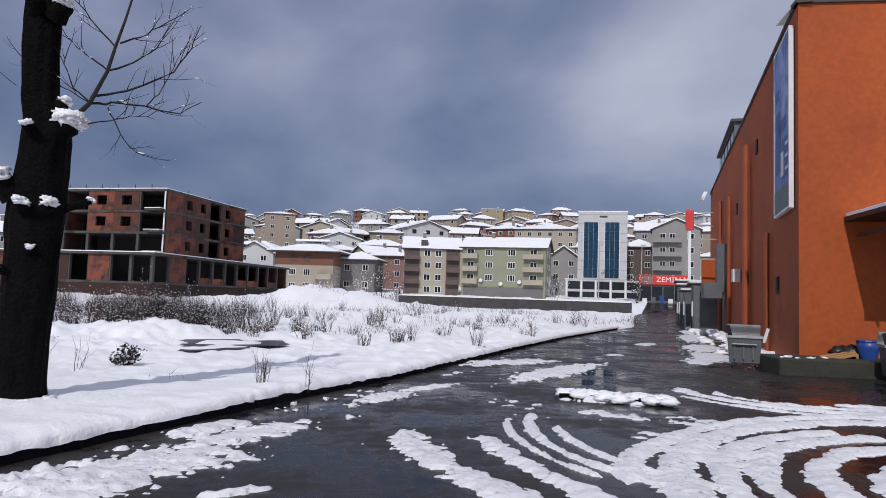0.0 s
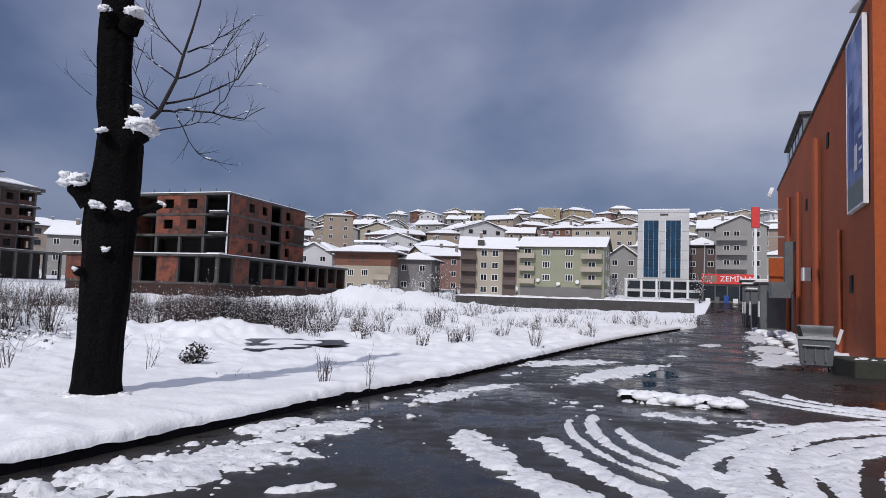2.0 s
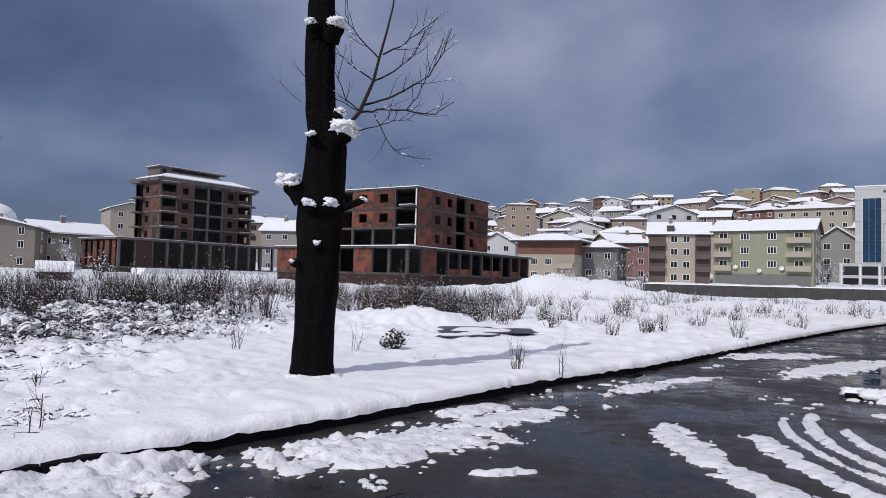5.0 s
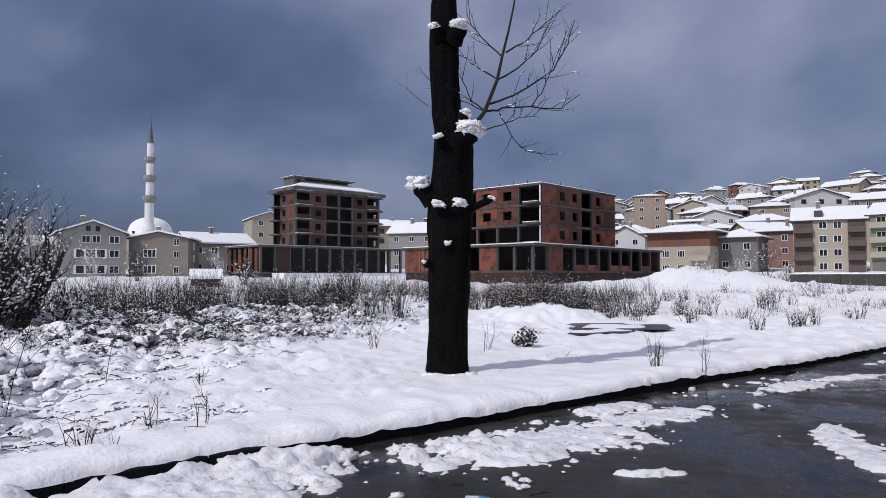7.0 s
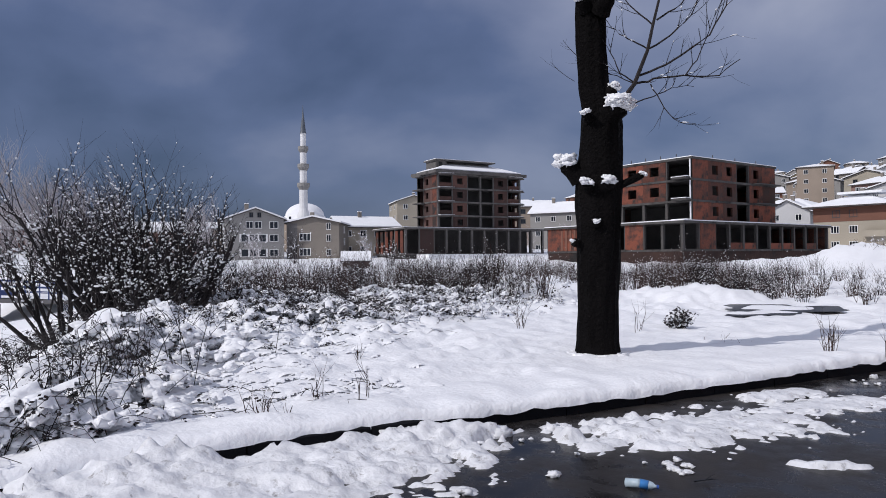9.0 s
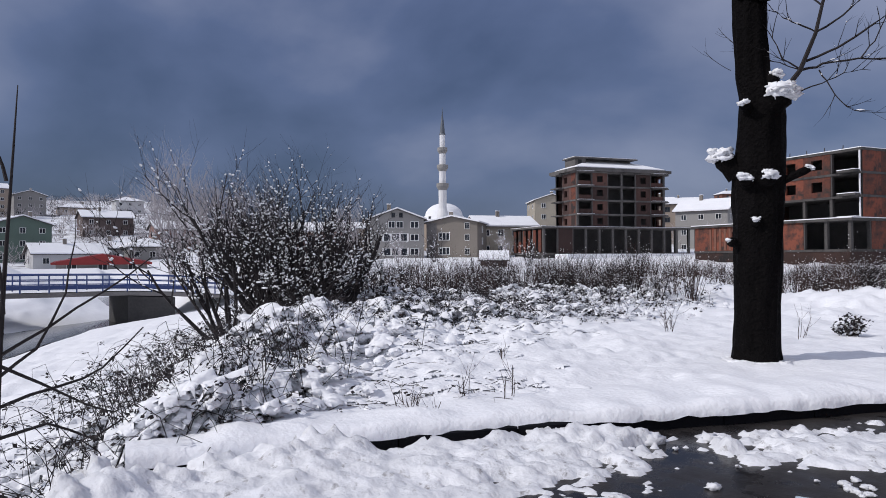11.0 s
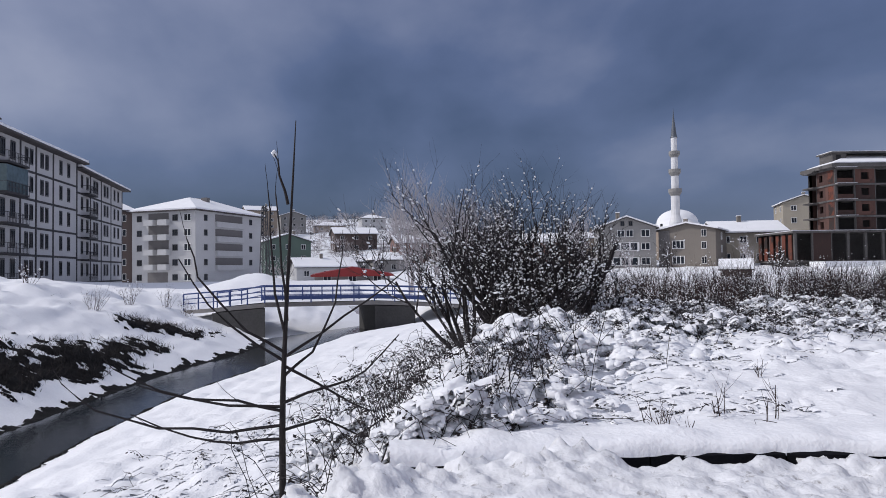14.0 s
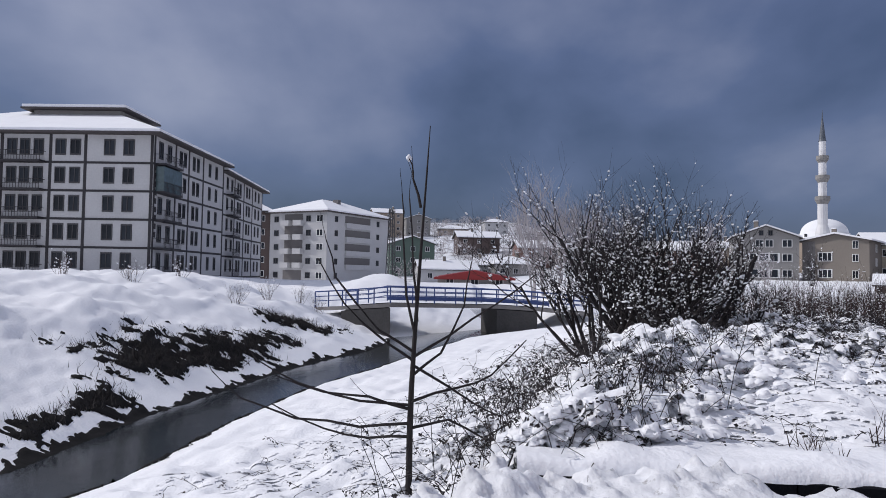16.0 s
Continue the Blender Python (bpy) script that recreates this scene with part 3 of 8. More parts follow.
def build_verge():
    """The snow that lies on the verge, with a lumpy melting lip over the kerb."""
    line = resample(KERB_LINE, 0.07)
    n = len(line)
    offs = [0.02, 0.03, 0.06, 0.10, 0.16, 0.24, 0.34, 0.46, 0.62, 0.8, 1.0, 1.3, 1.6]
    px = np.array([p.x for p in line])
    py = np.array([p.y for p in line])
    tx, ty = np.gradient(px), np.gradient(py)
    ln = np.hypot(tx, ty)
    nx, ny = -ty / ln, tx / ln
    s = np.arange(n) * 0.07
    lip = 0.05 * waves(s, s * 0.3, 5.0, 7, 3) + 0.06 * np.abs(waves(s, s * 0.1, 11.0, 17, 3)) - 0.03
    lip = np.minimum(lip, 0.02)
    verts = []
    base = base_level(px, py)
    for k, o in enumerate(offs):
        q = o - 0.035 + 0.7 * lip * max(0.0, 1 - o / 0.6)
        x, y = px + nx * q, py + ny * q
        top = land(x, y)
        crown = base + 0.115 + 0.125 * (1 - math.exp(-(o - 0.02) * 26)) + 0.05 * waves(x, y, 6.0, 31, 3) * min(1, o * 5) + 0.05 * waves(x, y, 1.4, 37, 2) * min(1, o * 3)
        f = smooth(0.5, 1.5, np.full(n, o))
        z = crown * (1 - f) + (top + 0.012) * f
        if k == 0:
            z = base + 0.105 + 0.025 * waves(s, s * 0.2, 9.0, 27, 2)
        if k == len(offs) - 1:
            z = top - 0.03
        verts.append(np.stack([x, y, z], 1))
    verts = np.concatenate(verts)
    m = len(offs)
    faces = [(j * n + i, j * n + i + 1, (j + 1) * n + i + 1, (j + 1) * n + i) for j in range(m - 1) for i in range(n - 1)]
    ob = mesh_ob("verge_snow", verts.tolist(), faces, SNOW, smooth=True)
    tagged(ob, "thick lumpy snow lying on the grass verge behind the kerb", "snow", kind="stuff")


def ellipse(x, y, cx, cy, rx, ry, turn):
    c, s = math.cos(radians(turn)), math.sin(radians(turn))
    u, v = (x - cx) * c + (y - cy) * s, -(x - cx) * s + (y - cy) * c
    return 1 - np.sqrt((u / rx) ** 2 + (v / ry) ** 2)


def arc_band(x, y, cx, cy, rr, half, lo, hi, wob):
    """One wheel track: how far inside a curved band (x, y) lies, faded at its ends."""
    rad = np.hypot(x - cx, y - cy)
    ang = np.degrees(np.arctan2(y - cy, x - cx)) % 360
    win = smooth(lo - 5, lo, ang) * (1 - smooth(hi, hi + 7, ang))
    return np.where(win > 0.02, (0.82 - np.abs(rad - rr - wob) / half) * 0.8 - (1 - win) * 1.5, -1)


# wheel tracks: centre, radius, half width, first and last angle
TRACKS = [(9.13, 11.2, 9.8, 0.25, 194, 224), (9.42, 10.4, 8.95, 0.20, 191, 222), (5.92, 9.6, 4.64, 0.09, 166, 216), (5.92, 9.6, 4.95, 0.06, 172, 208), (5.92, 9.6, 4.25, 0.08, 178, 222),
          (8.41, 5.0, 6.84, 0.20, 98, 160), (7.84, 5.6, 5.60, 0.27, 84, 178), (6.9, 6.1, 4.10, 0.21, 108, 200), (6.7, 6.3, 3.45, 0.20, 100, 206), (6.7, 6.3, 2.85, 0.22, 96, 212),
          (6.7, 6.3, 2.15, 0.28, 90, 230)]
SWEPT = [(7.54, 14.4, 2.4, 0.20, 172, 276), (7.54, 14.4, 2.9, 0.10, 196, 268), (7.54, 14.4, 1.9, 0.11, 186, 272)]


def road_snow_amount(x, y):
    """How much snow is left on the road: positive where it still lies."""
    fine = 0.30 * waves(x, y, 3.6, 51, 4) + 0.40 * waves(x, y, 11.0, 57, 3) + 0.34 * waves(x, y, 30.0, 59, 2) - 0.06
    dk, side, _ = line_distance(x, y, ROAD_LEFT)
    on_road = side < 0
    # ploughed remains along the kerb, thick where the camera ends its turn
    a = -0.25 + 0.75 * waves(x, y, 1.1, 61, 3) - np.abs(dk - 0.55) * 0.5 - 0.10 * smooth(9, 20, y)
    a = np.maximum(a, 1.25 - dk * np.interp(y, [-4, 2, 3.5, 4.6, 5.4, 6.2], [0.30, 0.45, 0.72, 1.15, 2.2, 6.0]) - 3 * smooth(5.0, 6.4, y))
    # the strip right under the kerb has melted here and there
    a = a - 2.6 * smooth(0.36, 0.16, dk) * np.maximum(smooth(-0.95, -0.45, waves(x, y, 1.3, 65, 2)) * smooth(2.7, 3.3, y), np.exp(-((y - 1.2) / 0.3) ** 2))
    # separate patches
    for e in ((3.2, 12.6, 0.85, 0.30, -12), (2.1, 19.9, 1.8, 0.62, 42), (3.05, 17.7, 2.9, 0.50, 60), (-2.3, 8.7, 1.1, 0.36, 62), (-3.0, 6.6, 1.5, 0.55, 56), (-0.9, 12.2, 1.0, 0.25, 62), (-1.75, 6.15, 0.30, 0.10, 30),
              (-0.2, 13.6, 0.9, 0.18, 55), (-2.9, 8.9, 0.7, 0.25, 65), (6.0, 24.0, 0.5, 0.25, 20), (9.2, 31.0, 1.2, 0.4, 65), (11.2, 29.5, 2.6, 0.8, 72), (9.6, 24.6, 2.4, 0.7, 72), (8.4, 22.4, 1.2, 0.5, 70),
              (14.2, 39.0, 5.0, 0.7, 72), (17.5, 49.0, 5.0, 0.5, 72)):
        a = np.maximum(a, ellipse(x, y, *e) * 0.95)
    wob = 0.07 * waves(x, y, 0.9, 71, 2)
    for tr in TRACKS:
        a = np.maximum(a, arc_band(x, y, *tr, wob) + 0.22 * waves(x, y, 2.4, 73, 2) + 0.04)
    for tr in SWEPT:
        a = np.maximum(a, arc_band(x, y, *tr, wob) + 0.30 * waves(x, y, 1.6, 83, 2) - 0.06)
    # slush swept on to the right of the turn
    for off, wd in ((-1.5, 0.16), (-0.8, 0.10), (-0.1, 0.30), (0.5, 0.12), (1.1, 0.10)):
        band = 1 - np.abs(y - 12.0 - off - 0.05 * (x - 9.0) ** 2 - wob * 3) / (wd * 2.4)
        a = np.maximum(a, np.where((x > 6.6) & (x < 14), band * 0.45 - 0.05 + 0.40 * waves(x, y, 1.6, 85, 2) - (1 - smooth(6.6, 7.8, x)), -1))
    # thin broken film between the tracks
    thin = 0.10 + 0.55 * waves(x, y, 1.9, 91, 3) - np.hypot((x - 3.0) / 1.5, (y - 10.9) / 1.2) * 0.42
    a = np.maximum(a, thin)
    a = np.maximum(a, -0.30 + 0.5 * waves(x, y, 2.2, 93, 3) - np.hypot((x - 5.2) / 2.6, (y - 9.4) / 2.4) * 0.40)
    calm = smooth(7.5, 5.0, np.hypot(x - 7.0, y - 7.5))          # pressed smooth where the wheels turned
    return np.where(on_road & (dk > 0.03), a + fine * (1 - 0.55 * calm), -1)


def build_road_snow():
    """Slush and leftover snow on the road, thin at its broken edges."""
    verts, faces, off = [], [], 0
    for x0, x1, y0, y1, st in ((-7.4, 13.0, -3.0, 9.0, 0.040), (-4.5, 13.0, 9.0, 20.0, 0.06), (-1.0, 20.0, 20.0, 50.0, 0.14)):
        gx, gy = np.arange(x0, x1 + st / 2, st), np.arange(y0, y1 + st / 2, st)
        X, Y = np.meshgrid(gx, gy, indexing="ij")
        x, y = X.ravel(), Y.ravel()
        a = road_snow_amount(x, y)
        d, _, _ = line_distance(x, y, ROAD_LEFT)
        tall = 0.035 + 0.085 * smooth(1.6, 0.3, d) * (1 - smooth(4.5, 9, y)) + 0.10 * smooth(0.55, 0.1, d) * (1 - smooth(2.4, 3.0, y)) * (0.75 + 0.5 * waves(x, y, 1.7, 99, 2)) + 0.06 * np.clip(ellipse(x, y, 3.2, 12.6, 1.2, 0.6, -12), 0, 1)
        h = tall * np.clip(a * 2.2, 0, 1.3) ** 0.6 * (1 + 0.45 * waves(x, y, 3.2, 95, 3) + 0.42 * waves(x, y, 10.0, 97, 3) + 0.25 * waves(x, y, 26.0, 98, 2)) + 0.004
        z = base_level(x, y) + np.where(a > 0, h, -0.02)
        ny = len(gy)
        idx = np.arange(len(x)).reshape(X.shape)
        q = np.stack([idx[:-1, :-1], idx[1:, :-1], idx[1:, 1:], idx[:-1, 1:]], -1).reshape(-1, 4)
        keep = (a[q] > 0).any(1)
        q = q[keep]
        used, inv = np.unique(q, return_inverse=True)
        verts.append(np.stack([x, y, z], 1)[used])
        faces += (inv.reshape(-1, 4) + off).tolist()
        off += len(used)
    ob = mesh_ob("road_snow", np.concatenate(verts).tolist(), faces, SLUSH, smooth=True)
    tagged(ob, "melting slush and tyre-marked snow left on the wet road", "snow", kind="stuff")


def build_water():
    vs, fs = [], []
    line = resample(RIVER, 1.0)
    for i, p in enumerate(line):
        d = (line[min(i + 1, len(line) - 1)] - line[max(i - 1, 0)]).normalized()
        nrm = Vector((-d.y, d.x, 0))
        vs += [tuple(p + nrm * 4.5 + Vector((0, 0, WATER_Z))), tuple(p - nrm * 4.5 + Vector((0, 0, WATER_Z)))]
        if i:
            fs.append((2 * i - 2, 2 * i - 1, 2 * i + 1, 2 * i))
    tagged(mesh_ob("water", vs, fs, WATER), "dark slow stream between snowy banks", "water", kind="structure")


build_kerb()
build_verge()
build_road_snow()
build_water()


# ---- the orange building and what stands round it ----
BILL_BLUE = material("billboard_blue", (0.17, 0.24, 0.52), 0.5, 0.45, 0.5, 2.0, 0.0, tint=(0.10, 0.17, 0.42), spots=(0.4, 0.45, (0.42, 0.46, 0.68)))
BILL_DARK = material("billboard_print", (0.05, 0.09, 0.28), 0.5, 0.4, 1.0, 6.0, 0.0)
BILL_GREY = material("billboard_strip", (0.16, 0.19, 0.18), 0.6, 0.3, 1.0, 6.0, 0.0)
WHITE_PAINT = material("white_paint", (0.75, 0.75, 0.76), 0.6, 0.12, 1.0, 12.0, 0.05)
RED_PAINT = material("red_paint", (0.60, 0.035, 0.03), 0.5, 0.15, 1.0, 12.0, 0.05)
ORANGE_PIPE = material("orange_pipe", (0.30, 0.065, 0.02), 0.6, 0.25, 1.0, 12.0, 0.05)
GREEN_TIN = material("corroded_tin", (0.115, 0.125, 0.135), 0.6, 0.35, 1.2, 14.0, 0.2, spots=(2.0, 0.35, (0.12, 0.10, 0.09)))
# moss green, darkened further to hold the shade at the wall's foot
MOSS = material("shaded_mossy_concrete", (0.04, 0.041, 0.03), 0.9, 0.45, 1.5, 14.0, 0.4)
WOOD_CRATE = material("pale_crate_wood", (0.42, 0.22, 0.09), 0.8, 0.25, 3.0, 30.0, 0.1)
BLUE_PLASTIC = material("blue_plastic", (0.02, 0.07, 0.30), 0.4, 0.2, 2.0, 20.0, 0.0)
BLACK_PLASTIC = material("black_plastic", (0.015, 0.015, 0.017), 0.4, 0.3, 2.0, 20.0, 0.1)


def build_orange():
    c, far, fr = Vector((10.6, 20.5, 0)), Vector((22.1, 56.9, 0)), Vector((35.5, 16.9, 0))
    back = far + fr - c
    h = 11.1
    t = thing("warehouse", c.x, c.y, 0, 0, "tall orange rendered warehouse with stained walls", "building")
    o = Vector((0, 0, 0))
    p = [o, fr - c, back - c, far - c]
    vs = [(q.x, q.y, 0.0) for q in p] + [(q.x, q.y, h) for q in p]
    mesh_ob("wall", vs, [(0, 1, 5, 4), (1, 2, 6, 5), (2, 3, 7, 6), (3, 0, 4, 7), (4, 5, 6, 7)], ORANGE, t)
    u = (far - c).normalized()                 # along the long wall, away
    n = Vector((-u.y, u.x, 0))                 # out of the long wall, to the street
    f = (fr - c).normalized()
    fn = Vector((f.y, -f.x, 0))

    def frame_on(s, z, axis, out):
        m = Matrix((( axis.x, -out.x, 0, 0), (axis.y, -out.y, 0, 0), (0, 0, 1, 0), (0, 0, 0, 1)))
        return m
    side = Matrix(((-u.x, -n.x, 0, 0), (-u.y, -n.y, 0, 0), (0, 0, 1, 0), (0, 0, 0, 1)))     # local x back towards the corner, y into the wall
    front = Matrix(((f.x, -fn.x, 0, 0), (f.y, -fn.y, 0, 0), (0, 0, 1, 0), (0, 0, 0, 1)))

    def sbox(name, s0, s1, z0, z1, d0, d1, mat, label="", wall=None, parent=None):
        bm = bmesh.new()
        m = side if wall is None else wall
        if wall is None:
            add_box(bm, -s1, -d1, z0, -s0, -d0, z1, 0, m)
        else:
            add_box(bm, s0, -d1, z0, s1, -d0, z1, 0, m)
        return part(name, bm, mat, parent or t, label)
    # coping with snow
    sbox("coping", -0.1, 38.2, h, h + 0.12, -0.4, 0.08, FASCIA, "dark roof edge")
    sbox("coping", -0.08, 25.0, h, h + 0.12, -0.4, 0.08, FASCIA, "dark roof edge", front)
    sbox("roof_snow", 0.0, 25.0, h + 0.12, h + 0.22, -2.0, 0.06, SNOW_ROOF, "snow on the roof edge", front)
    sbox("parapet", 2.4, 20.0, h + 0.2, h + 0.7, -5.5, -2.5, GREEN_TIN, "", front)
    # long-wall pipes and ducts
    for s, z0, z1, r in ((5.4, 0.2, 4.6, 0.09), (11.5, 0.2, 9.3, 0.16), (12.6, 0.2, 5.1, 0.10), (20.0, 0.2, 8.2, 0.12), (26.0, 0.2, 8.8, 0.14), (21.5, 0.2, 5.0, 0.1)):
        vs2, fs2 = [], []
        q = u * s + n * (r + 0.05)
        add_tube(vs2, fs2, [Vector((q.x, q.y, z0)), Vector((q.x, q.y, (z0 + z1) / 2)), Vector((q.x, q.y, z1))], [r] * 3, 8)
        mesh_ob("downpipe", vs2, fs2, ORANGE_PIPE, t, "orange painted wall pipe")
    for s, z in ((9.0, 8.4), (17.0, 6.8), (3.5, 2.3)):
        sbox("vent", s, s + 0.45, z, z + 0.6, 0.0, 0.06, DOOR_DARK, "small dark wall vent")
    sbox("air_conditioner", 15.2, 16.1, 3.1, 3.75, 0.05, 0.4, WHITE_PAINT, "white outdoor air conditioner")
    sbox("duct", 21.8, 22.9, 2.7, 5.6, 0.05, 0.7, GREEN_TIN, "grey sheet-metal duct")
    sbox("duct_hood", 20.3, 22.9, 2.3, 3.2, 0.5, 1.5, GREEN_TIN, "grey sheet-metal hood")
    sbox("sign_box", 27.5, 28.5, 3.2, 5.0, 0.05, 1.2, ORANGE, "orange projecting box")
    sbox("door", 24.5, 26.2, 0.1, 2.6, 0.0, 0.05, GREEN_TIN, "grey metal side door")
    for s, z in ((33.0, 8.9), (34.0, 8.0), (28.0, 6.4), (26.0, 4.9)):
        sbox("bracket", s, s + 0.08, z, z + 0.08, 0.0, 1.3, METAL_GREY, "thin metal bracket")
    # glazed roof box and a small round-topped one before it
    vs2, fs2 = [], []
    k = 10
    for i in range(k + 1):
        an = math.pi * i / k
        for s in (15.5, 18.8):
            q = u * s + n * (-1.7 + 1.5 * math.cos(an))
            vs2.append((q.x, q.y, h + 0.05 + 1.5 * math.sin(an)))
    for i in range(k):
        fs2.append((2 * i, 2 * i + 1, 2 * i + 3, 2 * i + 2))
    fs2 += [tuple(2 * i for i in range(k + 1))[::-1], tuple(2 * i + 1 for i in range(k + 1))]
    mesh_ob("roof_light", vs2, fs2, METAL_GREY, t, "rounded grey roof structure")
    sbox("roof_box", 19.0, 29.0, h + 0.1, h + 1.2, -3.0, 0.0, GREEN_TIN, "glazed roof box with dark frame")
    sbox("roof_box_edge", 18.8, 29.2, h + 1.2, h + 1.36, -3.2, 0.2, FASCIA, "dark roof edge")
    for s in range(19, 28, 2):
        sbox("pane", s + 0.2, s + 1.8, h + 0.25, h + 1.05, 0.0, 0.03, GLASS, "roof box pane")
    vs2, fs2 = [], []
    add_tube(vs2, fs2, [Vector((*(u * 37.0 + n * 0.5).xy, h - 0.4)), Vector((*(u * 37.0 + n * 0.75).xy, h - 0.3))], [0.5, 0.42], 12)
    mesh_ob("dish", vs2, fs2, WHITE_PAINT, t, "white satellite dish")

    # billboard on the long wall
    b = thing("billboard", c.x, c.y, 0, 0, "weathered blue printed billboard on the orange wall", "billboard")
    sbox("panel", 0.55, 3.5, 4.95, 10.6, 0.05, 0.16, BILL_BLUE, "faded blue print", None, b)
    sbox("strip", 0.6, 3.45, 5.0, 5.75, 0.16, 0.168, BILL_GREY, "grey strip of unreadable print", None, b)
    for s0, s1, z0, z1 in ((2.2, 3.1, 6.3, 8.4), (0.9, 1.9, 6.0, 7.3), (1.2, 2.6, 7.6, 8.0), (2.5, 3.2, 8.8, 9.2)):
        sbox("print", s0, s1, z0, z1, 0.16, 0.167, BILL_DARK, "dark blue printed shape", None, b)
    sbox("print", 1.6, 2.1, 6.1, 6.9, 0.168, 0.175, WHITE_PAINT, "pale printed shape", None, b)
    for s0, s1, z0, z1 in ((0.54, 0.58, 4.9, 10.65), (3.47, 3.51, 4.9, 10.65), (0.58, 3.47, 4.9, 4.97), (0.58, 3.47, 10.58, 10.65)):
        sbox("rim", s0, s1, z0, z1, 0.04, 0.18, WHITE_PAINT, "pale metal rim", None, b)
    for z in np.linspace(6.2, 7.0, 3):
        sbox("lettering_bar", 0.8, 1.3, z, z + 0.1, 0.168, 0.174, WHITE_PAINT, "bar in place of print", None, b)

    # awning over the front door
    a = thing("awning", c.x, c.y, 0, 0, "dark metal awning with snow on top", "awning")
    sbox("canopy", 1.25, 7.0, 4.42, 4.55, 0.02, 3.2, BLACK_PLASTIC, "dark canopy sheet", front, a)
    sbox("canopy_snow", 1.3, 7.0, 4.55, 4.66, 0.05, 3.15, SNOW_ROOF, "snow on the canopy", front, a)
    sbox("valance", 1.25, 7.0, 4.2, 4.42, 3.1, 3.16, BLACK_PLASTIC, "dark front edge", front, a)
    for s in (1.6, 4.2):
        bm = bmesh.new()
        add_box(bm, s, -3.1, 3.98, s + 0.06, -0.02, 4.06, 0, front)
        part("arm", bm, METAL_DARK, a)
    # the wall is not opened; a near-black panel paints the doorway's shade
    d = sbox("dark_door", 2.75, 6.0, 0.45, 3.6, 0.0, 0.03, DOOR_DARK, "near-black panel painted as a shaded doorway", front)

    # loading platform
    pl = thing("loading_platform", c.x, c.y, 0, 0, "low mossy concrete platform with slush on it", "platform")
    bm = bmesh.new()
    add_box(bm, -1.15, -1.9, -0.1, 9.0, 0.02, 0.44, 0, front)
    bmesh.ops.bevel(bm, geom=bm.edges[:], offset=0.03, segments=1, affect="EDGES")
    part("slab", bm, MOSS, pl)
    v2, f2 = [], []
    rs = random.Random(3)
    for k in range(7):
        q = f * rs.uniform(-1.0, 0.6) + fn * rs.uniform(0.3, 1.7)
        blob(v2, f2, (q.x, q.y, 0.45), rs.uniform(0.05, 0.11), 30 + k, 0.35, 0.5)
    mesh_ob("slab_snow", v2, f2, SNOW, pl, "melting snow on the platform", smooth=True)["kind"] = "stuff"


def build_dumpster(x, y, z, rz, label, open_lid=True):
    t = thing("waste_container", x, y, z, rz, label, "dumpster", "waste containers")
    t.scale = (0.85, 0.85, 0.86)
    bm = bmesh.new()
    # tapered tub
    b0, b1 = [(-0.48, -0.36), (0.48, -0.36), (0.48, 0.36), (-0.48, 0.36)], [(-0.56, -0.46), (0.56, -0.46), (0.56, 0.46), (-0.56, 0.46)]
    vs = [bm.verts.new((a, b, 0.14)) for a, b in b0] + [bm.verts.new((a, b, 1.05)) for a, b in b1]
    for fc in ((3, 2, 1, 0), (0, 1, 5, 4), (1, 2, 6, 5), (2, 3, 7, 6), (3, 0, 4, 7), (4, 5, 6, 7)):
        bm.faces.new([vs[i] for i in fc])
    bmesh.ops.bevel(bm, geom=bm.edges[:], offset=0.03, segments=2, affect="EDGES")
    part("tub", bm, GREEN_TIN, t, "dented grey galvanised tub")
    for a, b in (((-0.6, -0.5, 1.02), (0.6, -0.46, 1.10)), ((-0.6, 0.46, 1.02), (0.6, 0.5, 1.10)), ((-0.6, -0.46, 1.02), (-0.56, 0.46, 1.10)), ((0.56, -0.46, 1.02), (0.6, 0.46, 1.10))):
        box_part("rim", a, b, METAL_GREY, t)
    for k in range(3):
        box_part("rib", (-0.35 + k * 0.3, -0.47, 0.3), (-0.3 + k * 0.3, -0.415, 0.95), GREEN_TIN, t)
    box_part("grip", (-0.4, -0.55, 0.80), (0.4, -0.5, 0.84), METAL_GREY, t)
    for sx in (-0.4, 0.4):
        for sy in (-0.28, 0.28):
            v2, f2 = [], []
            add_tube(v2, f2, [Vector((sx - 0.03, sy, 0.08)), Vector((sx + 0.03, sy, 0.08))], [0.08, 0.08], 10)
            mesh_ob("wheel", v2, f2, BLACK_PLASTIC, t)
    v2, f2 = [], []
    k = 8
    for i in range(k + 1):                      # the half-round lid, thrown back
        an = math.pi * i / k
        for sx in (-0.56, 0.56):
            v2.append(Vector((sx * 0.98, 0.46 + 0.10 * math.cos(an) + 0.1, 1.1 + 0.36 * i / k)))
    for i in range(k):
        f2.append((2 * i, 2 * i + 1, 2 * i + 3, 2 * i + 2))
    lid = mesh_ob("lid", v2, f2, METAL_GREY, t, "open curved metal lid")
    md = lid.modifiers.new("thick", "SOLIDIFY")
    md.thickness = 0.03
    for sx, w in ((-0.25, 0.14), (0.3, 0.1)):
        bm = bmesh.new()
        add_box(bm, sx, -0.1, 1.05, sx + w, 0.0, 1.55, 0, pose(0, 0, 0, 8, -14 if sx < 0 else 16, 0))
        part("rubbish", bm, BLACK_PLASTIC if sx < 0 else WHITE_PAINT, t, "board sticking out")
    return t


